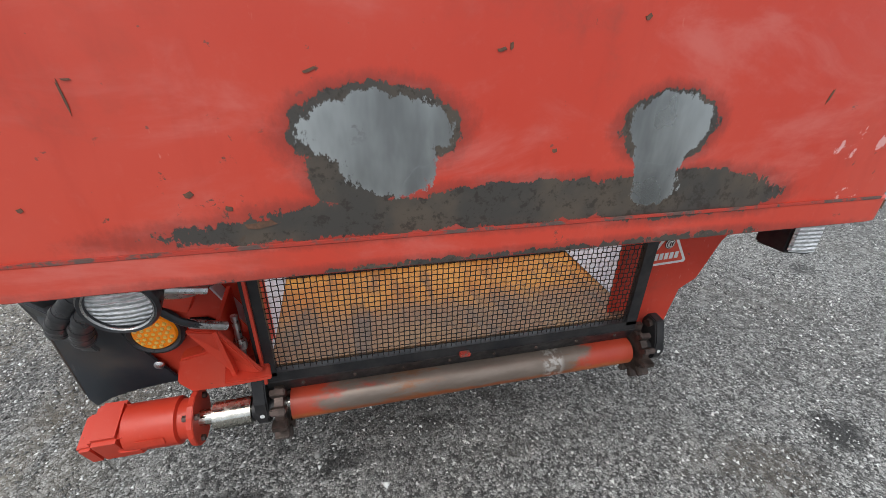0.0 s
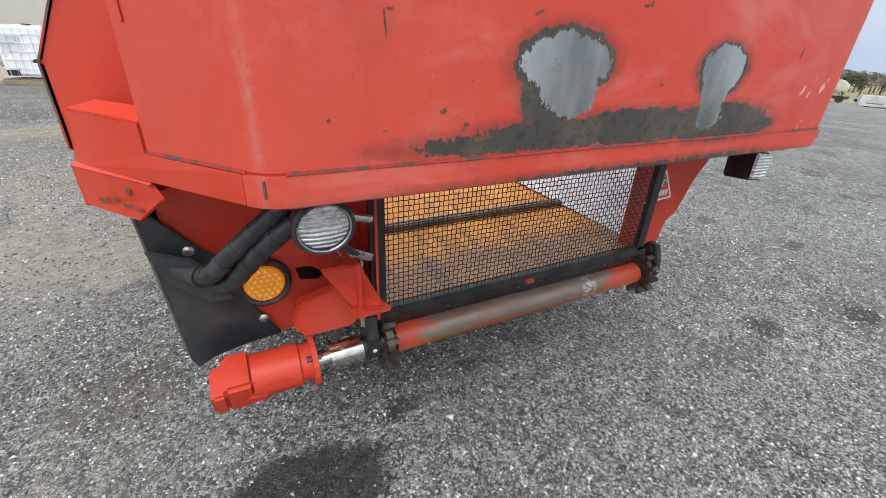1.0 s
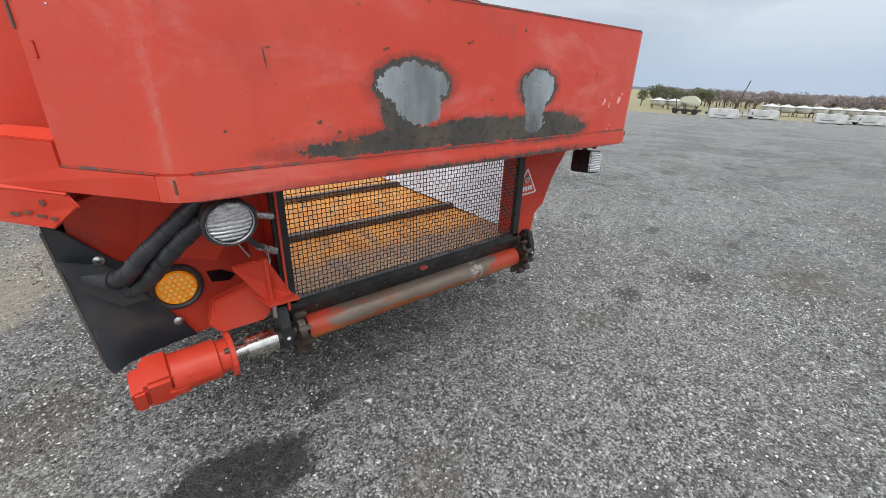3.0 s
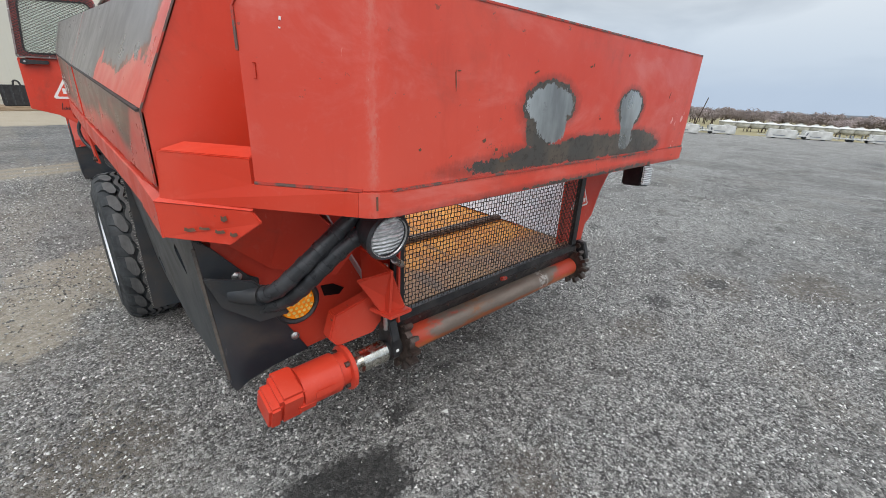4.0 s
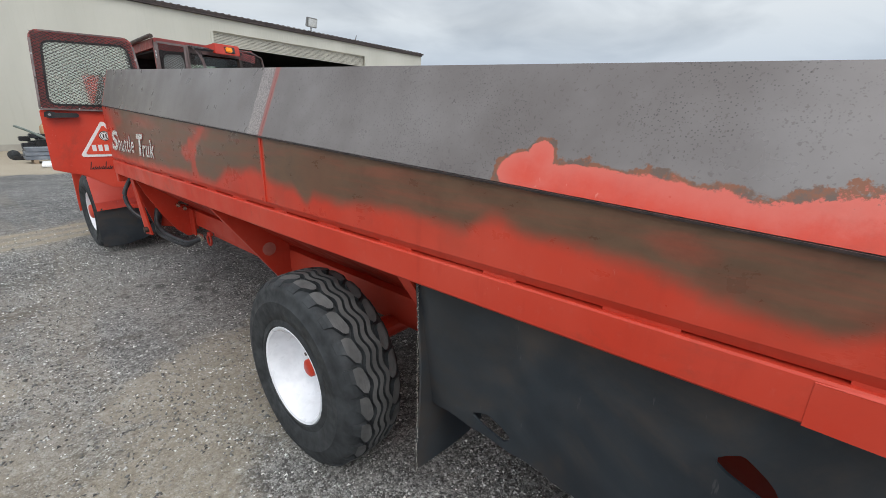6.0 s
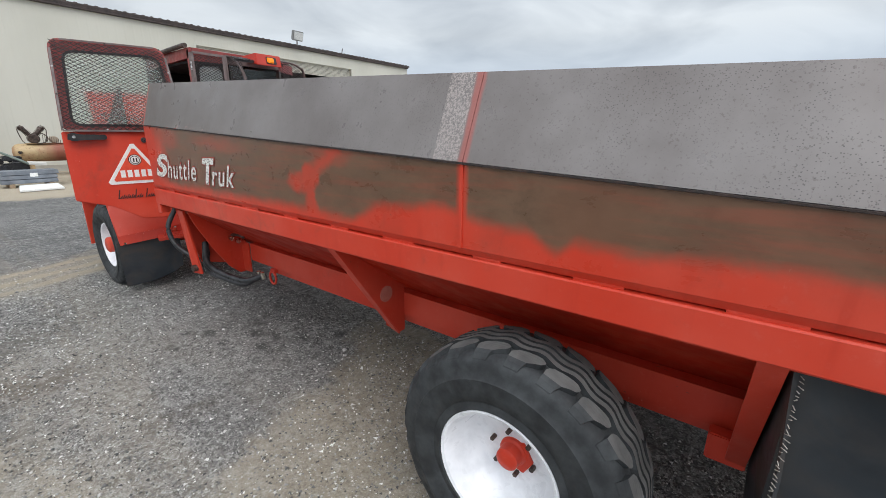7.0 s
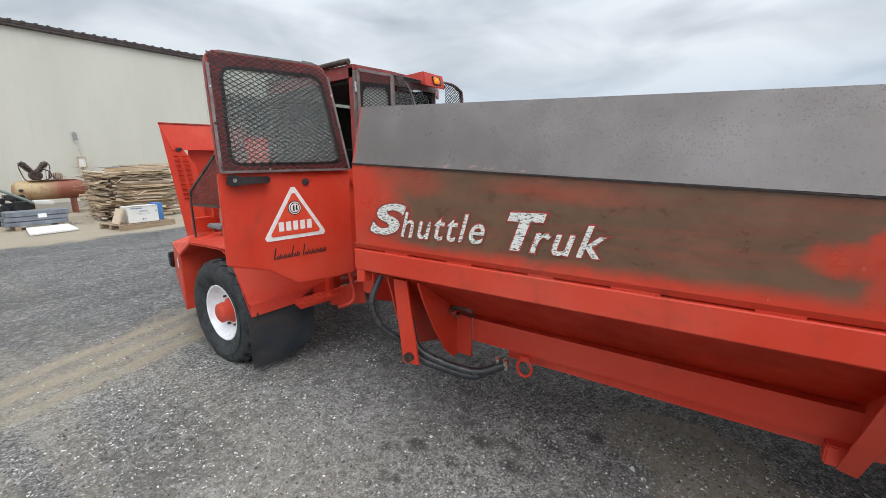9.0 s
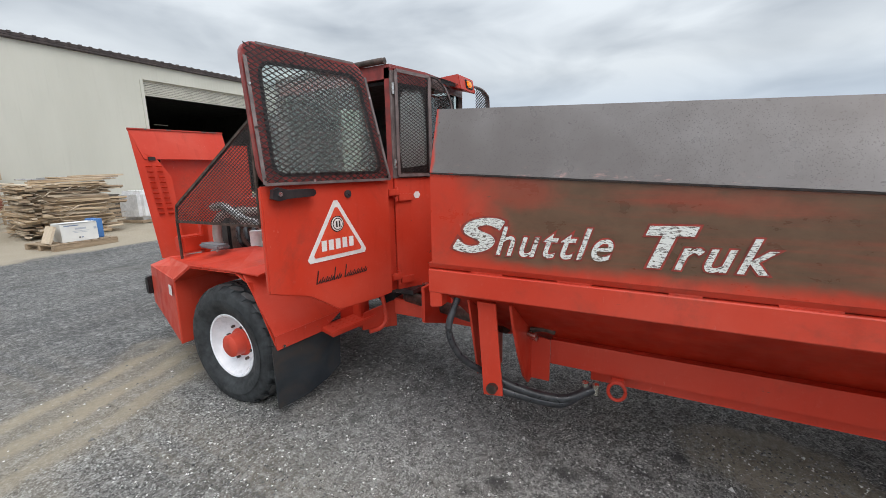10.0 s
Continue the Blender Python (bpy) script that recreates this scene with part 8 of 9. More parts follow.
for k in range(190):
    ob = new("sliver", slivers[k % 6])
    ob.parent = stack
    q = random.randrange(6)
    if k % 3:
        ob.matrix_basis = pose(random.uniform(1.10, 2.75), 18.32 + random.uniform(-0.06, 0.10), 0.10 + 0.215 * q + random.gauss(0.10, 0.06), random.uniform(-60, 60), random.uniform(-22, 22), random.uniform(-40, 40) + 180 * (k % 2))
    else:
        ob.matrix_basis = pose(1.14 + random.uniform(-0.10, 0.15), 18.6 + random.uniform(-0.2, 1.4), 0.10 + 0.215 * q + random.gauss(0.10, 0.07), random.uniform(-60, 60), random.uniform(-25, 40), 180 + random.uniform(-50, 50))
for x in (1.5, 2.4):
    part("bearer", box(x, 19.4, 0.045, 0.1, 2.2, 0.09), WOOD_M[1], stack)

# pallet with a white carton and a blue box
def pallet(x, y, rz, label):
    p = thing("pallet", label, "pallet", (x, y, 0))
    p.rotation_euler = (0, 0, radians(rz))
    for k in range(7):
        part("deck_board", box(-0.55 + k * 0.183, 0, 0.125, 0.14, 1.0, 0.022), WOOD_M[1], p)
    for k in (-0.46, 0, 0.46):
        part("runner", box(0, k, 0.058, 1.25, 0.09, 0.105), WOOD_M[1], p)
    for k in (-0.5, 0, 0.5):
        part("foot_board", box(k, 0, 0.012, 0.12, 1.0, 0.02), WOOD_M[1], p)
    return p


CARTON_M = simple("white_carton", (0.66, 0.65, 0.62), (0.74, 0.73, 0.70), 0.7, 0, 3)
pallet(1.72, 16.70, 8, "weathered wooden pallet holding a carton")
carton = tagged(finish("carton", box(1.74, 16.56, 0.337, 0.66, 0.45, 0.395, pose(0, 0, 0, 0, 0, 0), bev=0.008), CARTON_M), "white cardboard carton on a pallet", "box")
PRINT_M = simple("grey_blue_print", (0.16, 0.20, 0.30), (0.22, 0.26, 0.36), 0.7, 0, 3, 0)
PALEPRINT_M = simple("faded_print", (0.40, 0.42, 0.46), (0.48, 0.50, 0.54), 0.7, 0, 3, 0)
for x, z, w, h, mat in ((-0.14, 0.490, 0.26, 0.022, PRINT_M), (0.02, 0.415, 0.20, 0.040, PALEPRINT_M), (0.02, 0.362, 0.30, 0.010, PALEPRINT_M), (0.02, 0.335, 0.24, 0.010, PALEPRINT_M), (-0.02, 0.220, 0.025, 0.028, INK_M), (0.03, 0.220, 0.035, 0.022, PRINT_M), (0.285, 0.40, 0.05, 0.05, PALEPRINT_M)):
    part("print_bar", box(1.74 + x, 16.3335, z, w, 0.003, h), mat, carton)
part("carton_flap", box(1.74, 16.42, 0.545, 0.64, 0.20, 0.006, pose(0, 0, 0, 0, 1.0, 0)), CARTON_M, carton)
part("carton_lid_gap", box(1.74, 16.545, 0.537, 0.62, 0.012, 0.006), INK_M, carton)
tagged(finish("leaning_board", box(0, 0, 0.19, 0.045, 0.40, 0.38, pose(1.25, 16.48, 0.137, 0, 20, 0), bev=0.006), WOOD_M[2]), "pale board leaning on a carton", "board")
tagged(finish("blue_box", box(2.17, 16.72, 0.355, 0.17, 0.40, 0.43, bev=0.008), simple("blue_carton", (0.05, 0.16, 0.42), (0.08, 0.22, 0.5), 0.5, 0, 4)), "blue box on a pallet", "box")
# wrapped goods and dark crate further on
b = box(5.10, 20.4, 0.55, 1.0, 1.0, 0.95, pose(0, 0, 0, 0, 0, 12), bev=0.12)
wrapped = tagged(finish("wrapped_pallet_load", b, simple("white_stretch_film", (0.6, 0.6, 0.61), (0.75, 0.75, 0.76), 0.25, 0, 4, 0.6)), "pallet load in white stretch film", "goods")
part("pallet_base", box(5.10, 20.4, 0.04, 1.1, 1.1, 0.08, pose(0, 0, 0, 0, 0, 12)), WOOD_M[1], wrapped)
crate = tagged(finish("dark_crate", box(5.06, 23.0, 0.42, 0.86, 0.8, 0.84, bev=0.03), simple("dark_crate_board", (0.05, 0.045, 0.04), (0.12, 0.1, 0.08), 0.8, 0, 5)), "dark timber crate beside the shed", "crate")
for k in range(5):
    part("crate_slat", box(5.06, 22.59, 0.10 + 0.16 * k, 0.86, 0.02, 0.09), WOOD_M[1], crate)
# long pipes on the boards
for k in range(4):
    tagged(finish("steel_pipe", rod((1.75 + 0.5 * k, 19.3 + 0.25 * k, 1.475 + 0.02 * k), (3.2 + 0.42 * k, 19.6 + 0.3 * k, 1.455), 0.020, 8), STEEL_M), "thin steel pipe lying on stacked boards", "pipe", group="pipes on the boards")
# rusty air tank with a pump on top
tank = thing("air_compressor", "rusty air compressor with tank and pump", "compressor")
def make_tank():
    """Old tan paint going to rust, redder towards one end."""
    M = Mat("rusty_tank", 0.6, 0.05)
    p = M.xyz()
    n = M.noise(2.6, 6, 0.65, 0.3)
    c = M.mix(M.ramp(n, 0.38, 0.62), (0.34, 0.20, 0.11), (0.46, 0.34, 0.19))
    c = M.mix(M.ramp(M.math("ADD", p[0], M.math("MULTIPLY", n, 0.9)), 1.55, 2.05), c, (0.24, 0.075, 0.045))
    c = M.mix(M.ramp(M.noise(14, 6, 0.7), 0.55, 0.68, 0, 0.6), c, (0.13, 0.06, 0.035))
    M.color(c)
    M.bump(n, 0.05, 0.01)
    return M.m


TANK_M = make_tank()
TX, TY = 1.36, 22.3
part("tank", lathe([(-0.90, 0), (-0.88, 0.16), (-0.80, 0.26), (-0.68, 0.30), (0.68, 0.30), (0.80, 0.26), (0.88, 0.16), (0.90, 0)], pose(TX, TY, 0.78, 0, 0, -6), 28), TANK_M, tank, smooth=True)
part("tank_port", rod((TX - 0.72, TY - 0.22, 0.80), (TX - 0.76, TY - 0.29, 0.80), 0.045, 12), INK_M, tank)
for x in (-0.5, 0.5):
    part("tank_foot", box(TX + x, TY, 0.25, 0.08, 0.42, 0.50, bev=0.01), TANK_M, tank)
part("top_plate", box(TX + 0.05, TY, 1.085, 1.15, 0.34, 0.02), TANK_M, tank)
PX = 1.06
part("pump_body", lathe([(-0.15, 0), (-0.15, 0.12), (-0.11, 0.155), (0.11, 0.155), (0.15, 0.12), (0.15, 0)], pose(PX, TY, 1.24, 0, 0, 90), 18), DKSTEEL_M, tank, smooth=True)
for sg in (-1, 1):
    a, d = Vector((PX, TY, 1.25)), Vector((sg * 0.60, 0, 0.80))
    cyl = part("pump_cylinder", rod(a + d * 0.12, a + d * 0.36, 0.062, 14), DKSTEEL_M, tank, smooth=True)
    for k in range(6):
        part("cooling_fin", rod(a + d * (0.17 + 0.035 * k), a + d * (0.183 + 0.035 * k), 0.095, 14), DKSTEEL_M, cyl)
    part("cylinder_head", rod(a + d * 0.37, a + d * 0.44, 0.090, 12), DKSTEEL_M, tank)
    part("air_filter", rod(a + d * 0.44, a + d * 0.50, 0.045, 10, None, 0.085), STEEL_M, tank)
    part("pipe", tube([a + d * 0.42, a + d * 0.36 + Vector((sg * 0.14, -0.08, 0)), Vector((PX + sg * 0.30, TY - 0.10, 1.20)), Vector((PX + sg * 0.24, TY - 0.10, 1.09))], 0.014, 8), DKSTEEL_M, tank, smooth=True)
wheelr = None
for k in range(24):
    a0, a1 = k * math.pi / 12, (k + 1) * math.pi / 12
    wheelr = bar((PX + 0.10 + 0.23 * math.cos(a0), TY - 0.22, 1.26 + 0.23 * math.sin(a0) * 0.75), (PX + 0.10 + 0.23 * math.cos(a1), TY - 0.22, 1.26 + 0.23 * math.sin(a1) * 0.75), 0.03, 0.03, (0, 1, 0), wheelr)
part("flywheel", wheelr, DKSTEEL_M, tank)
part("motor", lathe([(-0.17, 0), (-0.17, 0.10), (-0.13, 0.115), (0.13, 0.115), (0.17, 0.10), (0.17, 0)], pose(1.58, TY + 0.02, 1.205, 0, 0, 90), 16), simple("old_motor_paint", (0.30, 0.24, 0.18), (0.42, 0.34, 0.26), 0.6, 0, 6), tank, smooth=True)
guardw = None
for k in range(9):
    x = 1.25 + 0.055 * k
    guardw = rod((x, TY - 0.24, 1.10), (x + 0.02, TY - 0.24, 1.40 - 0.025 * k), 0.007, 6, guardw)
part("belt_guard", guardw, DKSTEEL_M, tank)
# steel channel bundles, black scrap, white sheet
GREYST_M = simple("grey_painted_steel", (0.16, 0.18, 0.21), (0.24, 0.26, 0.29), 0.5, 0.3, 4)
bundle = thing("steel_channel_bundle", "bundle of grey steel channels on blocks", "steel")
for lay in range(3):
    for k in range(3):
        part("channel", box(0.22 + random.uniform(-0.04, 0.04), 18.55 + 0.21 * k, 0.155 + 0.118 * lay, 1.16, 0.20, 0.106, pose(0, 0, 0, 0, 0, 0), bev=0.008), GREYST_M, bundle)
for x in (-0.18, 0.62):
    part("block", box(x, 18.76, 0.05, 0.10, 0.75, 0.10), WOOD_M[1], bundle)
part("tag", box(0.30, 18.447, 0.33, 0.16, 0.008, 0.10), WHITE_M, bundle)
scrap = thing("black_scrap_heap", "heap of black machine parts behind steel channels", "scrap")
for k in range(16):
    h = 0.12 + 0.05 * (k % 4)
    part("scrap_piece", box(-0.08 + random.uniform(-0.42, 0.42), 20.3 + random.uniform(-0.35, 0.5), h + 0.22 * (k // 6), random.uniform(0.18, 0.42), random.uniform(0.2, 0.4), random.uniform(0.12, 0.24), pose(0, 0, 0, random.uniform(-1, 1), random.uniform(-1, 1), 0), bev=0.02), BLACK_M if k % 3 else HOSE_M, scrap)
part("scrap_base", box(-0.05, 20.35, 0.06, 0.95, 1.0, 0.12, bev=0.01), BLACK_M, scrap)
part("scrap_wheel", lathe([(-0.05, 0), (-0.05, 0.12), (-0.03, 0.15), (0.03, 0.15), (0.05, 0.12), (0.05, 0)], pose(-0.50, 19.95, 0.15, 0, 0, 70), 16), TYRE_M, scrap, smooth=True)
part("scrap_arm", tube([(-0.36, 19.75, 1.03), (-0.12, 19.75, 0.91), (0.15, 19.7, 0.74), (0.42, 19.7, 0.56)], 0.035, 10), simple("green_grey_arm", (0.14, 0.18, 0.16), (0.22, 0.26, 0.23), 0.5), scrap)
part("scrap_panel", box(0.62, 19.8, 0.56, 0.42, 0.25, 0.10, pose(0, 0, 0, 0, 6, 0), bev=0.02), CARTON_M, scrap)
sh = [(-0.22, 17.12, 0.012), (0.66, 17.22, 0.012), (0.74, 18.36, 0.030), (-0.06, 18.36, 0.025)]
tagged(finish("insulation_board", sheet(sh, 0.045, away=(0, 0, 1), bev=0.006), WHITE_M), "white insulation board lying on the dirt", "panel")
post = thing("leaning_shovel", "shovel leaning against the shed wall", "shovel")
part("shaft", rod((2.80, 23.45, 0.0), (2.625, 23.93, 2.42), 0.018, 8), simple("pale_ash_shaft", (0.36, 0.35, 0.32), (0.45, 0.43, 0.39), 0.7), post)
part("blade", bevel(sheet([(2.56, 23.935, 2.44), (2.68, 23.935, 2.42), (2.685, 23.955, 2.66), (2.62, 23.965, 2.72), (2.555, 23.955, 2.67)], 0.012, away=(0, 1, 0)), 0.003), simple("dull_blade", (0.26, 0.26, 0.25), (0.34, 0.34, 0.32), 0.5, 0.4), post)
frm = thing("framed_board", "small wooden framed board on a post by the wall", "board")
part("sheet", box(2.62, 23.70, 1.64, 0.22, 0.02, 0.32), CARTON_M, frm)
for x in (2.505, 2.735):
    part("frame_side", box(x, 23.69, 1.64, 0.025, 0.05, 0.37), WOOD_M[0], frm)
for z in (1.468, 1.812):
    part("frame_rail", box(2.62, 23.69, z, 0.205, 0.05, 0.025), WOOD_M[0], frm)
part("frame_leg", box(2.62, 23.73, 0.73, 0.06, 0.05, 1.45), WOOD_M[1], frm)
# black bin and trailer near the west end
binb = thing("black_crate", "black crate on a pallet by the shed", "crate")
part("crate_box", box(-1.62, 21.65, 0.50, 0.82, 0.85, 0.68, bev=0.03), BLACK_M, binb)
for k in range(4):
    part("crate_rib", box(-1.94 + 0.21 * k, 21.218, 0.50, 0.05, 0.02, 0.62), HOSE_M, binb)
part("crate_handle", tube([(-1.66, 21.4, 0.83), (-1.62, 21.4, 0.98), (-1.52, 21.4, 0.97), (-1.46, 21.4, 0.83)], 0.03, 8), BLACK_M, binb)
part("crate_pallet", box(-1.70, 21.6, 0.08, 1.36, 1.1, 0.15, bev=0.01), WOOD_M[1], binb)
trailer = thing("white_machine", "white box-shaped machine on a low base", "machine")
part("case", box(-8.78, 20.6, 1.72, 2.6, 1.8, 2.5, bev=0.05), WHITE_M, trailer)
part("panel_seam", box(-7.95, 19.698, 1.7, 0.012, 0.006, 2.3), BLACK_M, trailer)
part("yellow_plate", box(-7.72, 19.695, 2.1, 0.34, 0.012, 0.16), simple("yellow_plate_paint", (0.62, 0.50, 0.03), (0.70, 0.58, 0.06), 0.5), trailer, "yellow plate")
part("base", box(-8.78, 20.6, 0.34, 2.3, 1.5, 0.26), BLACK_M, trailer)
part("sill", box(-8.78, 19.72, 0.45, 2.55, 0.05, 0.06), GREYST_M, trailer)
part("skid", box(-8.78, 20.6, 0.105, 2.5, 1.7, 0.21), WOOD_M[1], trailer)


# ---- far side of the yard ----
# caged liquid tote on a pallet
pallet(-4.60, 14.93, -14, "weathered wooden pallet under a caged white tote")
CAGE_M = simple("bright_zinc", (0.60, 0.61, 0.62), (0.72, 0.73, 0.74), 0.5, 0.3, 6)
TOTE_M = simple("milky_plastic", (0.82, 0.85, 0.86), (0.90, 0.92, 0.93), 0.35, 0, 2, 0.3)
tote = thing("liquid_tote", "white plastic liquid tote in a steel cage on a pallet", "tote", (-4.60, 14.93, 0.138))
tote.rotation_euler = (0, 0, radians(-14))
part("bottle", box(0, 0, 0.62, 1.10, 0.90, 1.16, bev=0.07), TOTE_M, tote, "milky white plastic bottle")
part("lid", rod((0, 0, 1.19), (0, 0, 1.235), 0.09, 16), BLACK_M, tote)
for x in (-0.36, 0.36):
    part("dark_recess", box(x, -0.462, 0.14, 0.26, 0.03, 0.13, bev=0.01), BLACK_M, tote)
part("dark_recess", box(0.562, 0, 0.14, 0.03, 0.3, 0.13, bev=0.01), BLACK_M, tote)
part("label_plate", box(-0.20, -0.453, 0.80, 0.42, 0.006, 0.34), simple("pale_label", (0.55, 0.60, 0.66), (0.66, 0.70, 0.75), 0.5, 0, 3), tote)
for k in range(7):
    z = 0.05 + 0.192 * k
    b = rod((-0.58, -0.48, z), (0.58, -0.48, z), 0.007, 6)
    rod((-0.58, 0.48, z), (0.58, 0.48, z), 0.007, 6, b)
    rod((-0.58, -0.48, z), (-0.58, 0.48, z), 0.007, 6, b)
    rod((0.58, -0.48, z), (0.58, 0.48, z), 0.007, 6, b)
    part("cage_ring", b, CAGE_M, tote)
for k in range(8):
    x = -0.58 + 1.16 * k / 7
    for y in (-0.48, 0.48):
        part("cage_bar", rod((x, y, 0.0), (x, y, 1.21), 0.006, 6), CAGE_M, tote)
for k in range(1, 6):
    y = -0.48 + 0.96 * k / 6
    for x in (-0.58, 0.58):
        part("cage_bar", rod((x, y, 0.0), (x, y, 1.21), 0.006, 6), CAGE_M, tote)
# framed panel standing at the foot of the shed wall
panel = thing("notice_board", "grey board in a dark frame against the shed wall", "board")
part("panel_sheet", box(-6.06, WY - 0.06, 0.66, 0.86, 0.03, 1.18), WALL_M, panel)
for x in (-6.525, -5.595):
    part("frame_stile", box(x, WY - 0.06, 0.66, 0.07, 0.05, 1.32), BLACK_M, panel)
for z in (0.035, 1.285):
    part("frame_rail", box(-6.06, WY - 0.06, z, 0.86, 0.05, 0.07), BLACK_M, panel)


def gz(x, y=0):
    return ground_height(x, y)


WHITEBOX_M = simple("white_painted_steel", (0.46, 0.46, 0.44), (0.66, 0.66, 0.64), 0.4, 0, 1.2)


def tank_trailer(x, y):
    """A white oval hopper tank on thin legs and a frame."""
    t = thing("spray_tank", "white oval tank on a legged trailer frame", "tank", group="row of tanks")
    part("tank", lathe([(0.50, 0), (0.50, 0.62), (0.56, 0.84), (0.75, 1.04), (1.0, 1.13), (1.24, 1.18), (1.28, 1.22), (1.35, 1.20), (1.44, 0.80), (1.56, 0.35), (1.58, 0.2), (1.58, 0)], pose(0, 0, 0, 0, -90, 0), 20), WHITEBOX_M, t, smooth=True)
    part("hatch", rod((0, 0, 1.55), (0, 0, 1.70), 0.22, 12), WHITEBOX_M, t)
    part("belt", lathe([(1.24, 1.20), (1.29, 1.235)], pose(0, 0, 0, 0, -90, 0), 20), GREYST_M, t)
    for px in (-0.35, 0.35):
        for py in (-0.8, 0.8):
            part("leg", box(px, py, 0.40, 0.07, 0.07, 0.8), DKSTEEL_M, t)
    part("frame_rail", box(0, 0, 0.66, 0.8, 2.3, 0.08), DKSTEEL_M, t)
    t.location = (x, y, gz(x))
    return t


first = tank_trailer(77.0, 18.9)
for k in range(1, 22):
    x, y = 77.0 + 13.0 * k / 9.0 + random.uniform(-0.4, 0.4), 18.9 - 14.5 * k / 9.0
    if x > 92:
        x = 92 + random.uniform(-0.6, 0.6)
    copy_thing(first, pose(x, y, gz(x), 0, 0, 40 + random.uniform(-5, 5)))
for x, y in ((68.5, 31.5), (69.8, 29.6), (71.2, 27.8)):
    copy_thing(first, pose(x, y, gz(x), 0, 0, 40))


def white_machine(x, y, rz):
    t = thing("white_implement", "white box-bodied farm implement in the yard", "implement", group="row of white implements")
    part("body", sheet([(-0.6, -1.5, 0.12), (-0.6, 1.5, 0.12), (-0.6, 1.42, 1.08), (-0.6, -1.42, 1.08)], 1.2, away=(1, 0, 0), bev=0.02), WHITEBOX_M, t)
    part("hood", box(0.2, -0.5, 1.14, 0.4, 0.6, 0.16, bev=0.04), WHITEBOX_M, t)
    part("recess", box(-0.61, 0.3, 0.40, 0.02, 1.2, 0.10), GREYST_M, t)
    for y_ in (-0.8, 0.8):
        part("tyre", lathe([(-0.12, 0), (-0.12, 0.28), (0.12, 0.28), (0.12, 0)], pose(-0.2, y_, 0.28), 16), TYRE_M, t)
    part("drawbar", box(0, 1.8, 0.35, 0.12, 1.3, 0.1), WHITEBOX_M, t)
    t.location = (x, y, gz(x))
    t.rotation_euler = (0, 0, radians(rz))
    return t


wm = white_machine(57.2, 18.5, 28)
for x, y, rz in ((63.2, 16.0, 25), (70.6, 7.3, 30), (66.4, 10.2, 20), (75.5, 1.2, 12), (78.0, -3.0, 22), (80.5, -7.5, 15)):
    copy_thing(wm, pose(x, y, gz(x), 0, 0, rz))


def low_implement(x, y, rz):
    t = thing("low_implement", "low white implement with arms and small wheels", "implement", group="row of white implements")
    for k in range(7):
        a = random.uniform(-1, 1)
        part("arm", bar((a * 0.7, -1.1 + 0.35 * k, 0.3), (-a * 0.6, -0.9 + 0.33 * k, 0.3 + random.uniform(0, 0.55)), 0.16, 0.08, (0, 0.3, 1)), WHITEBOX_M if k % 3 else GREYST_M, t)
    for y_ in (-0.9, 0.9):
        part("tyre", lathe([(-0.1, 0), (-0.1, 0.25), (0.1, 0.25), (0.1, 0)], pose(0.3, y_, 0.25), 14), TYRE_M, t)
    part("deck", box(0, 0, 0.42, 0.9, 2.2, 0.12, bev=0.02), WHITEBOX_M, t)
    t.location = (x, y, gz(x))
    t.rotation_euler = (0, 0, radians(rz))
    return t


li = low_implement(60.4, 17.4, 20)
for x, y, rz in ((68.5, 8.8, 40), (72.6, 5.2, 15), (74.3, 3.2, 38), (77.0, -0.8, 25), (79.4, -5.0, 34), (65.0, 22.0, 60), (66.5, 18.5, 10)):
    copy_thing(li, pose(x, y, gz(x), 0, 0, rz))
# pale folded implement
fold = thing("folded_implement", "pale folded implement on a trailer", "implement", (59.5, 23.6, gz(59.5)))
part("wing", sheet([(0, -1.3, 1.0), (0, 1.1, 1.4), (0, 0.9, 2.1), (0, -0.6, 2.3), (0, -1.5, 1.7)], 0.5, away=(1, 0, 0), bev=0.1), simple("pale_cream_paint", (0.55, 0.55, 0.42), (0.65, 0.64, 0.5), 0.5, 0, 2), fold)
part("chassis", box(0.2, 0, 0.5, 1.2, 3.2, 0.3, bev=0.03), DKSTEEL_M, fold)
for y in (-1.2, 0, 1.2):
    part("tyre", lathe([(-0.12, 0), (-0.12, 0.36), (0.12, 0.36), (0.12, 0)], pose(-0.3, y, 0.36), 16), TYRE_M, fold)
    part("brace", rod((0, y, 0.6), (0.1, y + 0.4, 1.9), 0.05, 8), DKSTEEL_M, fold)
# leaning boom
boom = thing("loading_boom", "tall slanted loading boom", "boom", (73.4, 22.4, gz(73.4)))
part("pipe", rod((0, 0, 0.4), (0.4, -0.9, 4.6), 0.07, 8), DKSTEEL_M, boom)
part("base", box(0, 0, 0.3, 1.0, 1.2, 0.6, bev=0.05), DKSTEEL_M, boom)
# blue container
cont = thing("blue_container", "blue ribbed steel container", "container", (24.6, -1.9, gz(24.6)))
BLUE_M = simple("blue_container_paint", (0.03, 0.07, 0.20), (0.045, 0.10, 0.26), 0.5, 0, 1.5)
part("body", box(0, 0, 1.25, 2.4, 2.4, 2.3, bev=0.03), BLUE_M, cont)
for k in range(8):
    part("rib", box(-1.22, -1.05 + 0.3 * k, 1.25, 0.05, 0.12, 2.2), BLUE_M, cont)
part("skid", box(0, 0, 0.06, 2.3, 2.3, 0.12), BLACK_M, cont)


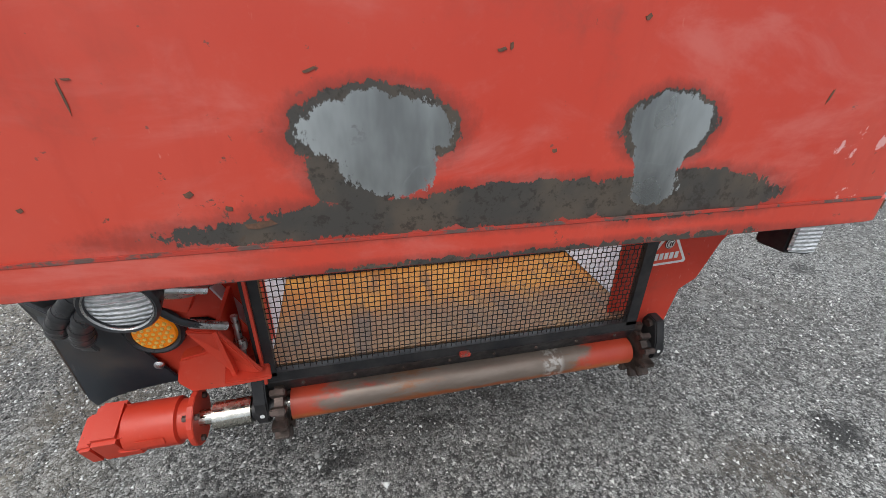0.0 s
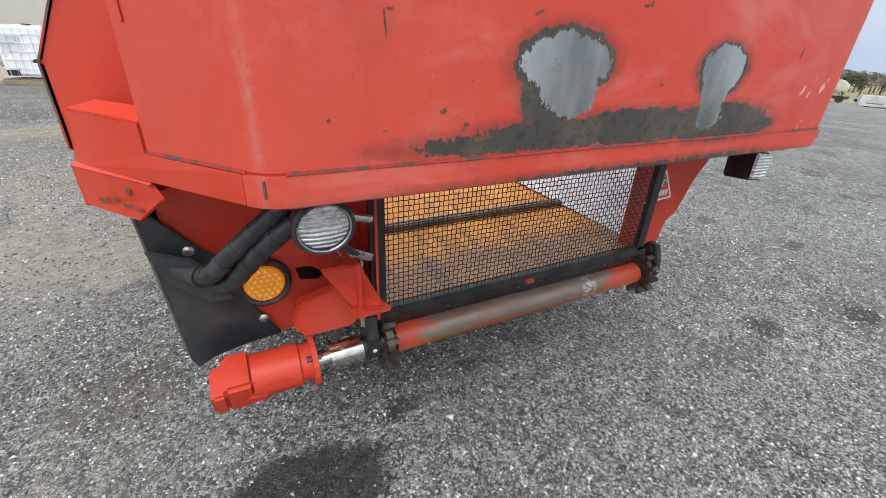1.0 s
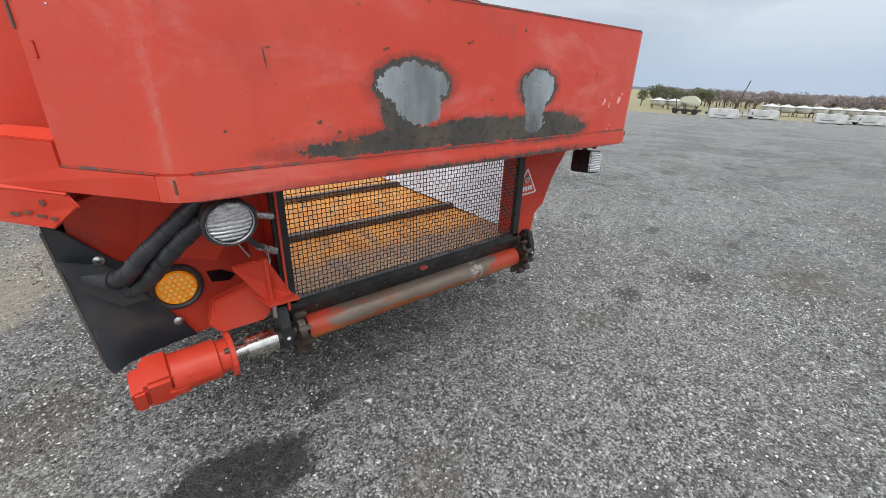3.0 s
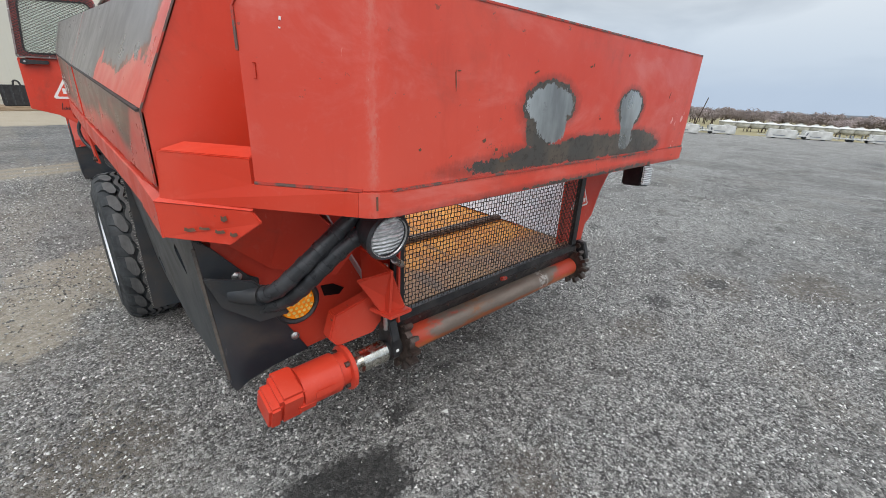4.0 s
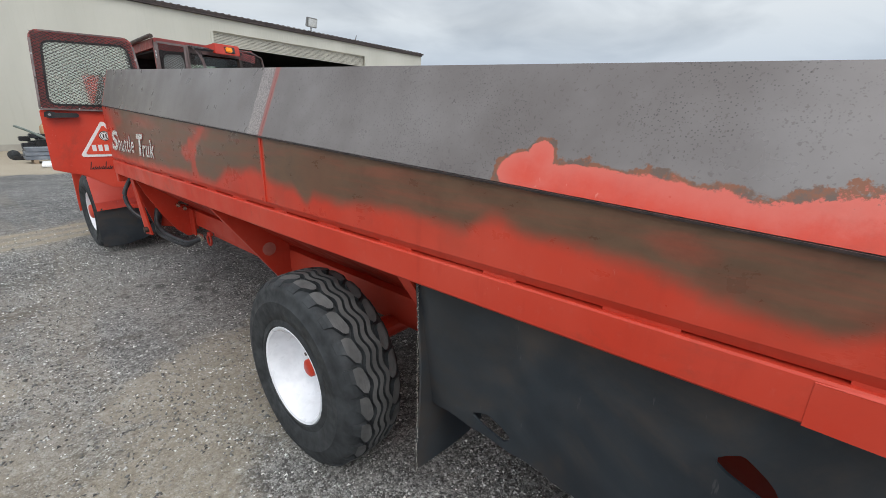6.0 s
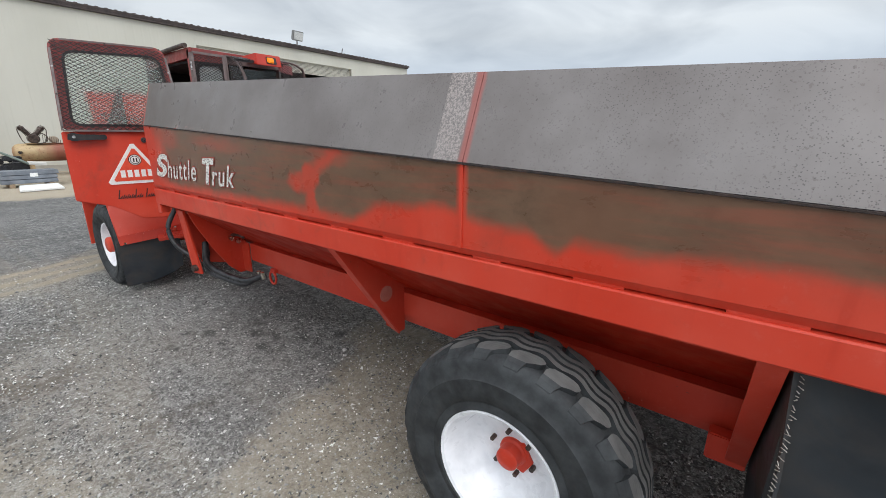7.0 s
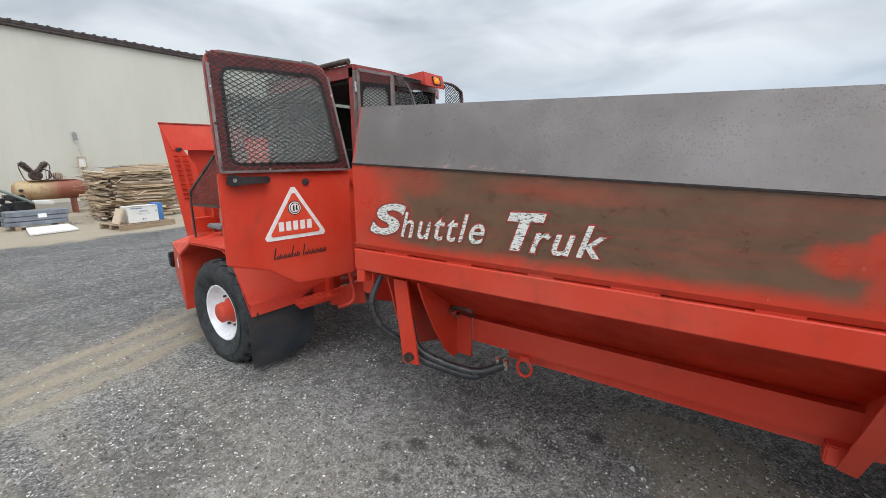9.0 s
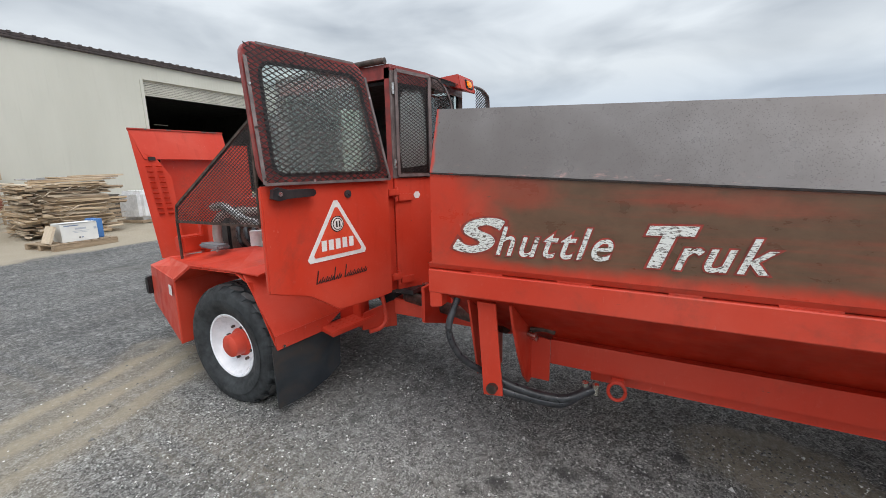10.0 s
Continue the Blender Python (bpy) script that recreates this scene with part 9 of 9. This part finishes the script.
# trees and orchard
def leaf_crown(n, rx, ry, rz_, leaf, seed):
    rnd = random.Random(seed)
    verts, faces = [], []
    lobes = [(rnd.uniform(-0.6, 0.6) * rx, rnd.uniform(-0.6, 0.6) * ry, rnd.uniform(-0.3, 0.6) * rz_, rnd.uniform(0.35, 0.6)) for _ in range(9)]
    for _ in range(n):
        lx, ly, lz, lr = lobes[rnd.randrange(9)]
        d = Vector((rnd.gauss(0, 1), rnd.gauss(0, 1), rnd.gauss(0, 1))).normalized() * rnd.uniform(0.6, 1.0) ** 0.5
        c = Vector((lx + d.x * lr * rx, ly + d.y * lr * ry, lz + d.z * lr * rz_))
        a = Vector((rnd.gauss(0, 1), rnd.gauss(0, 1), rnd.gauss(0, 0.6))).normalized() * leaf
        bb = a.cross(Vector((rnd.gauss(0, 1), rnd.gauss(0, 1), rnd.gauss(0, 1)))).normalized() * leaf * 0.6
        k = len(verts)
        verts += [c - a, c + bb, c + a, c - bb]
        faces.append((k, k + 1, k + 2, k + 3))
    me = bpy.data.meshes.new("crown")
    me.from_pydata(verts, [], faces)
    return me


def make_leaf(name, a, c):
    M = Mat(name, 0.7)
    t = M.n.new("ShaderNodeNewGeometry")
    M.color(M.mix(t.outputs["Random Per Island"], a, c))
    return M.m


LEAF_M = make_leaf("green_leaves", (0.075, 0.088, 0.042), (0.155, 0.170, 0.085))
TWIG_M = make_leaf("bare_twigs", (0.20, 0.165, 0.155), (0.33, 0.27, 0.25))
PINK_M = make_leaf("pale_twigs", (0.31, 0.25, 0.245), (0.46, 0.39, 0.385))
BARK_M = simple("bark", (0.09, 0.07, 0.055), (0.15, 0.12, 0.09), 0.9, 0, 3)


def tree(x, y, h, mat, seed, label, n=900, group=""):
    t = thing("tree", label, "tree", (x, y, gz(x)), group)
    rnd = random.Random(seed)
    tr = rod((0, 0, 0), (0.05, 0, h * 0.45), h * 0.035, 8, None, h * 0.02)
    for k in range(5):
        a = rnd.uniform(0, 6.28)
        tr = rod((0.03, 0, h * (0.25 + 0.04 * k)), (math.cos(a) * h * 0.28, math.sin(a) * h * 0.28, h * (0.62 + 0.05 * k)), h * 0.015, 6, tr, h * 0.006)
    part("trunk", tr, BARK_M, t)
    me = leaf_crown(n, h * 0.42, h * 0.42, h * 0.36, h * 0.035, seed)
    me.materials.append(mat)
    c = new("crown", me)
    c.location = (0, 0, h * 0.64)
    c.parent = t
    return t


for k in range(7):
    tree(76 + 0.9 * k, 38.0 - 1.55 * k, 2.7 + 0.30 * ((k * 7) % 4), LEAF_M, 20 + k, "dark green leafy tree at the yard's edge", group="green trees")
base_trees = [tree(100 + 2 * k, -22 - 3.0 * k, 3.4, (TWIG_M, PINK_M, TWIG_M)[k], 40 + k, "bare greyish-pink orchard tree", 700, "orchard rows") for k in range(3)]
rnd = random.Random(9)
for row, dist in enumerate((104, 112, 122, 135, 152)):
    for k in range(46):
        a = radians(25.0 - 0.76 * k + rnd.uniform(-0.25, 0.25))
        x, y = dist * math.cos(a) + rnd.uniform(-2, 2), dist * math.sin(a)
        copy_thing(base_trees[rnd.randrange(3)], Matrix.Translation((x, y, gz(x) - 0.1)) @ pose(0, 0, 0, 0, 0, rnd.uniform(0, 360)) @ Matrix.Diagonal((1, 1, rnd.uniform(0.75, 1.15), 1)))
# far hills
hv, hf = [], []
for i in range(60):
    y = 900 - 40 * i
    top = 2 + 9 * noise.noise(Vector((i * 0.11, 3.0, 0))) + 3 * noise.noise(Vector((i * 0.4, 7.0, 0)))
    hv += [(1100, y, -40), (1100, y, -17 + top)]
for i in range(59):
    hf.append((2 * i, 2 * i + 2, 2 * i + 3, 2 * i + 1))
me = bpy.data.meshes.new("far_hills")
me.from_pydata(hv, [], hf)
me.materials.append(simple("hazy_hills", (0.23, 0.27, 0.33), (0.27, 0.30, 0.35), 1.0, 0, 0.01, 0))
tagged(new("backdrop", me), "low hazy blue-grey hills", "hills", kind="structure")
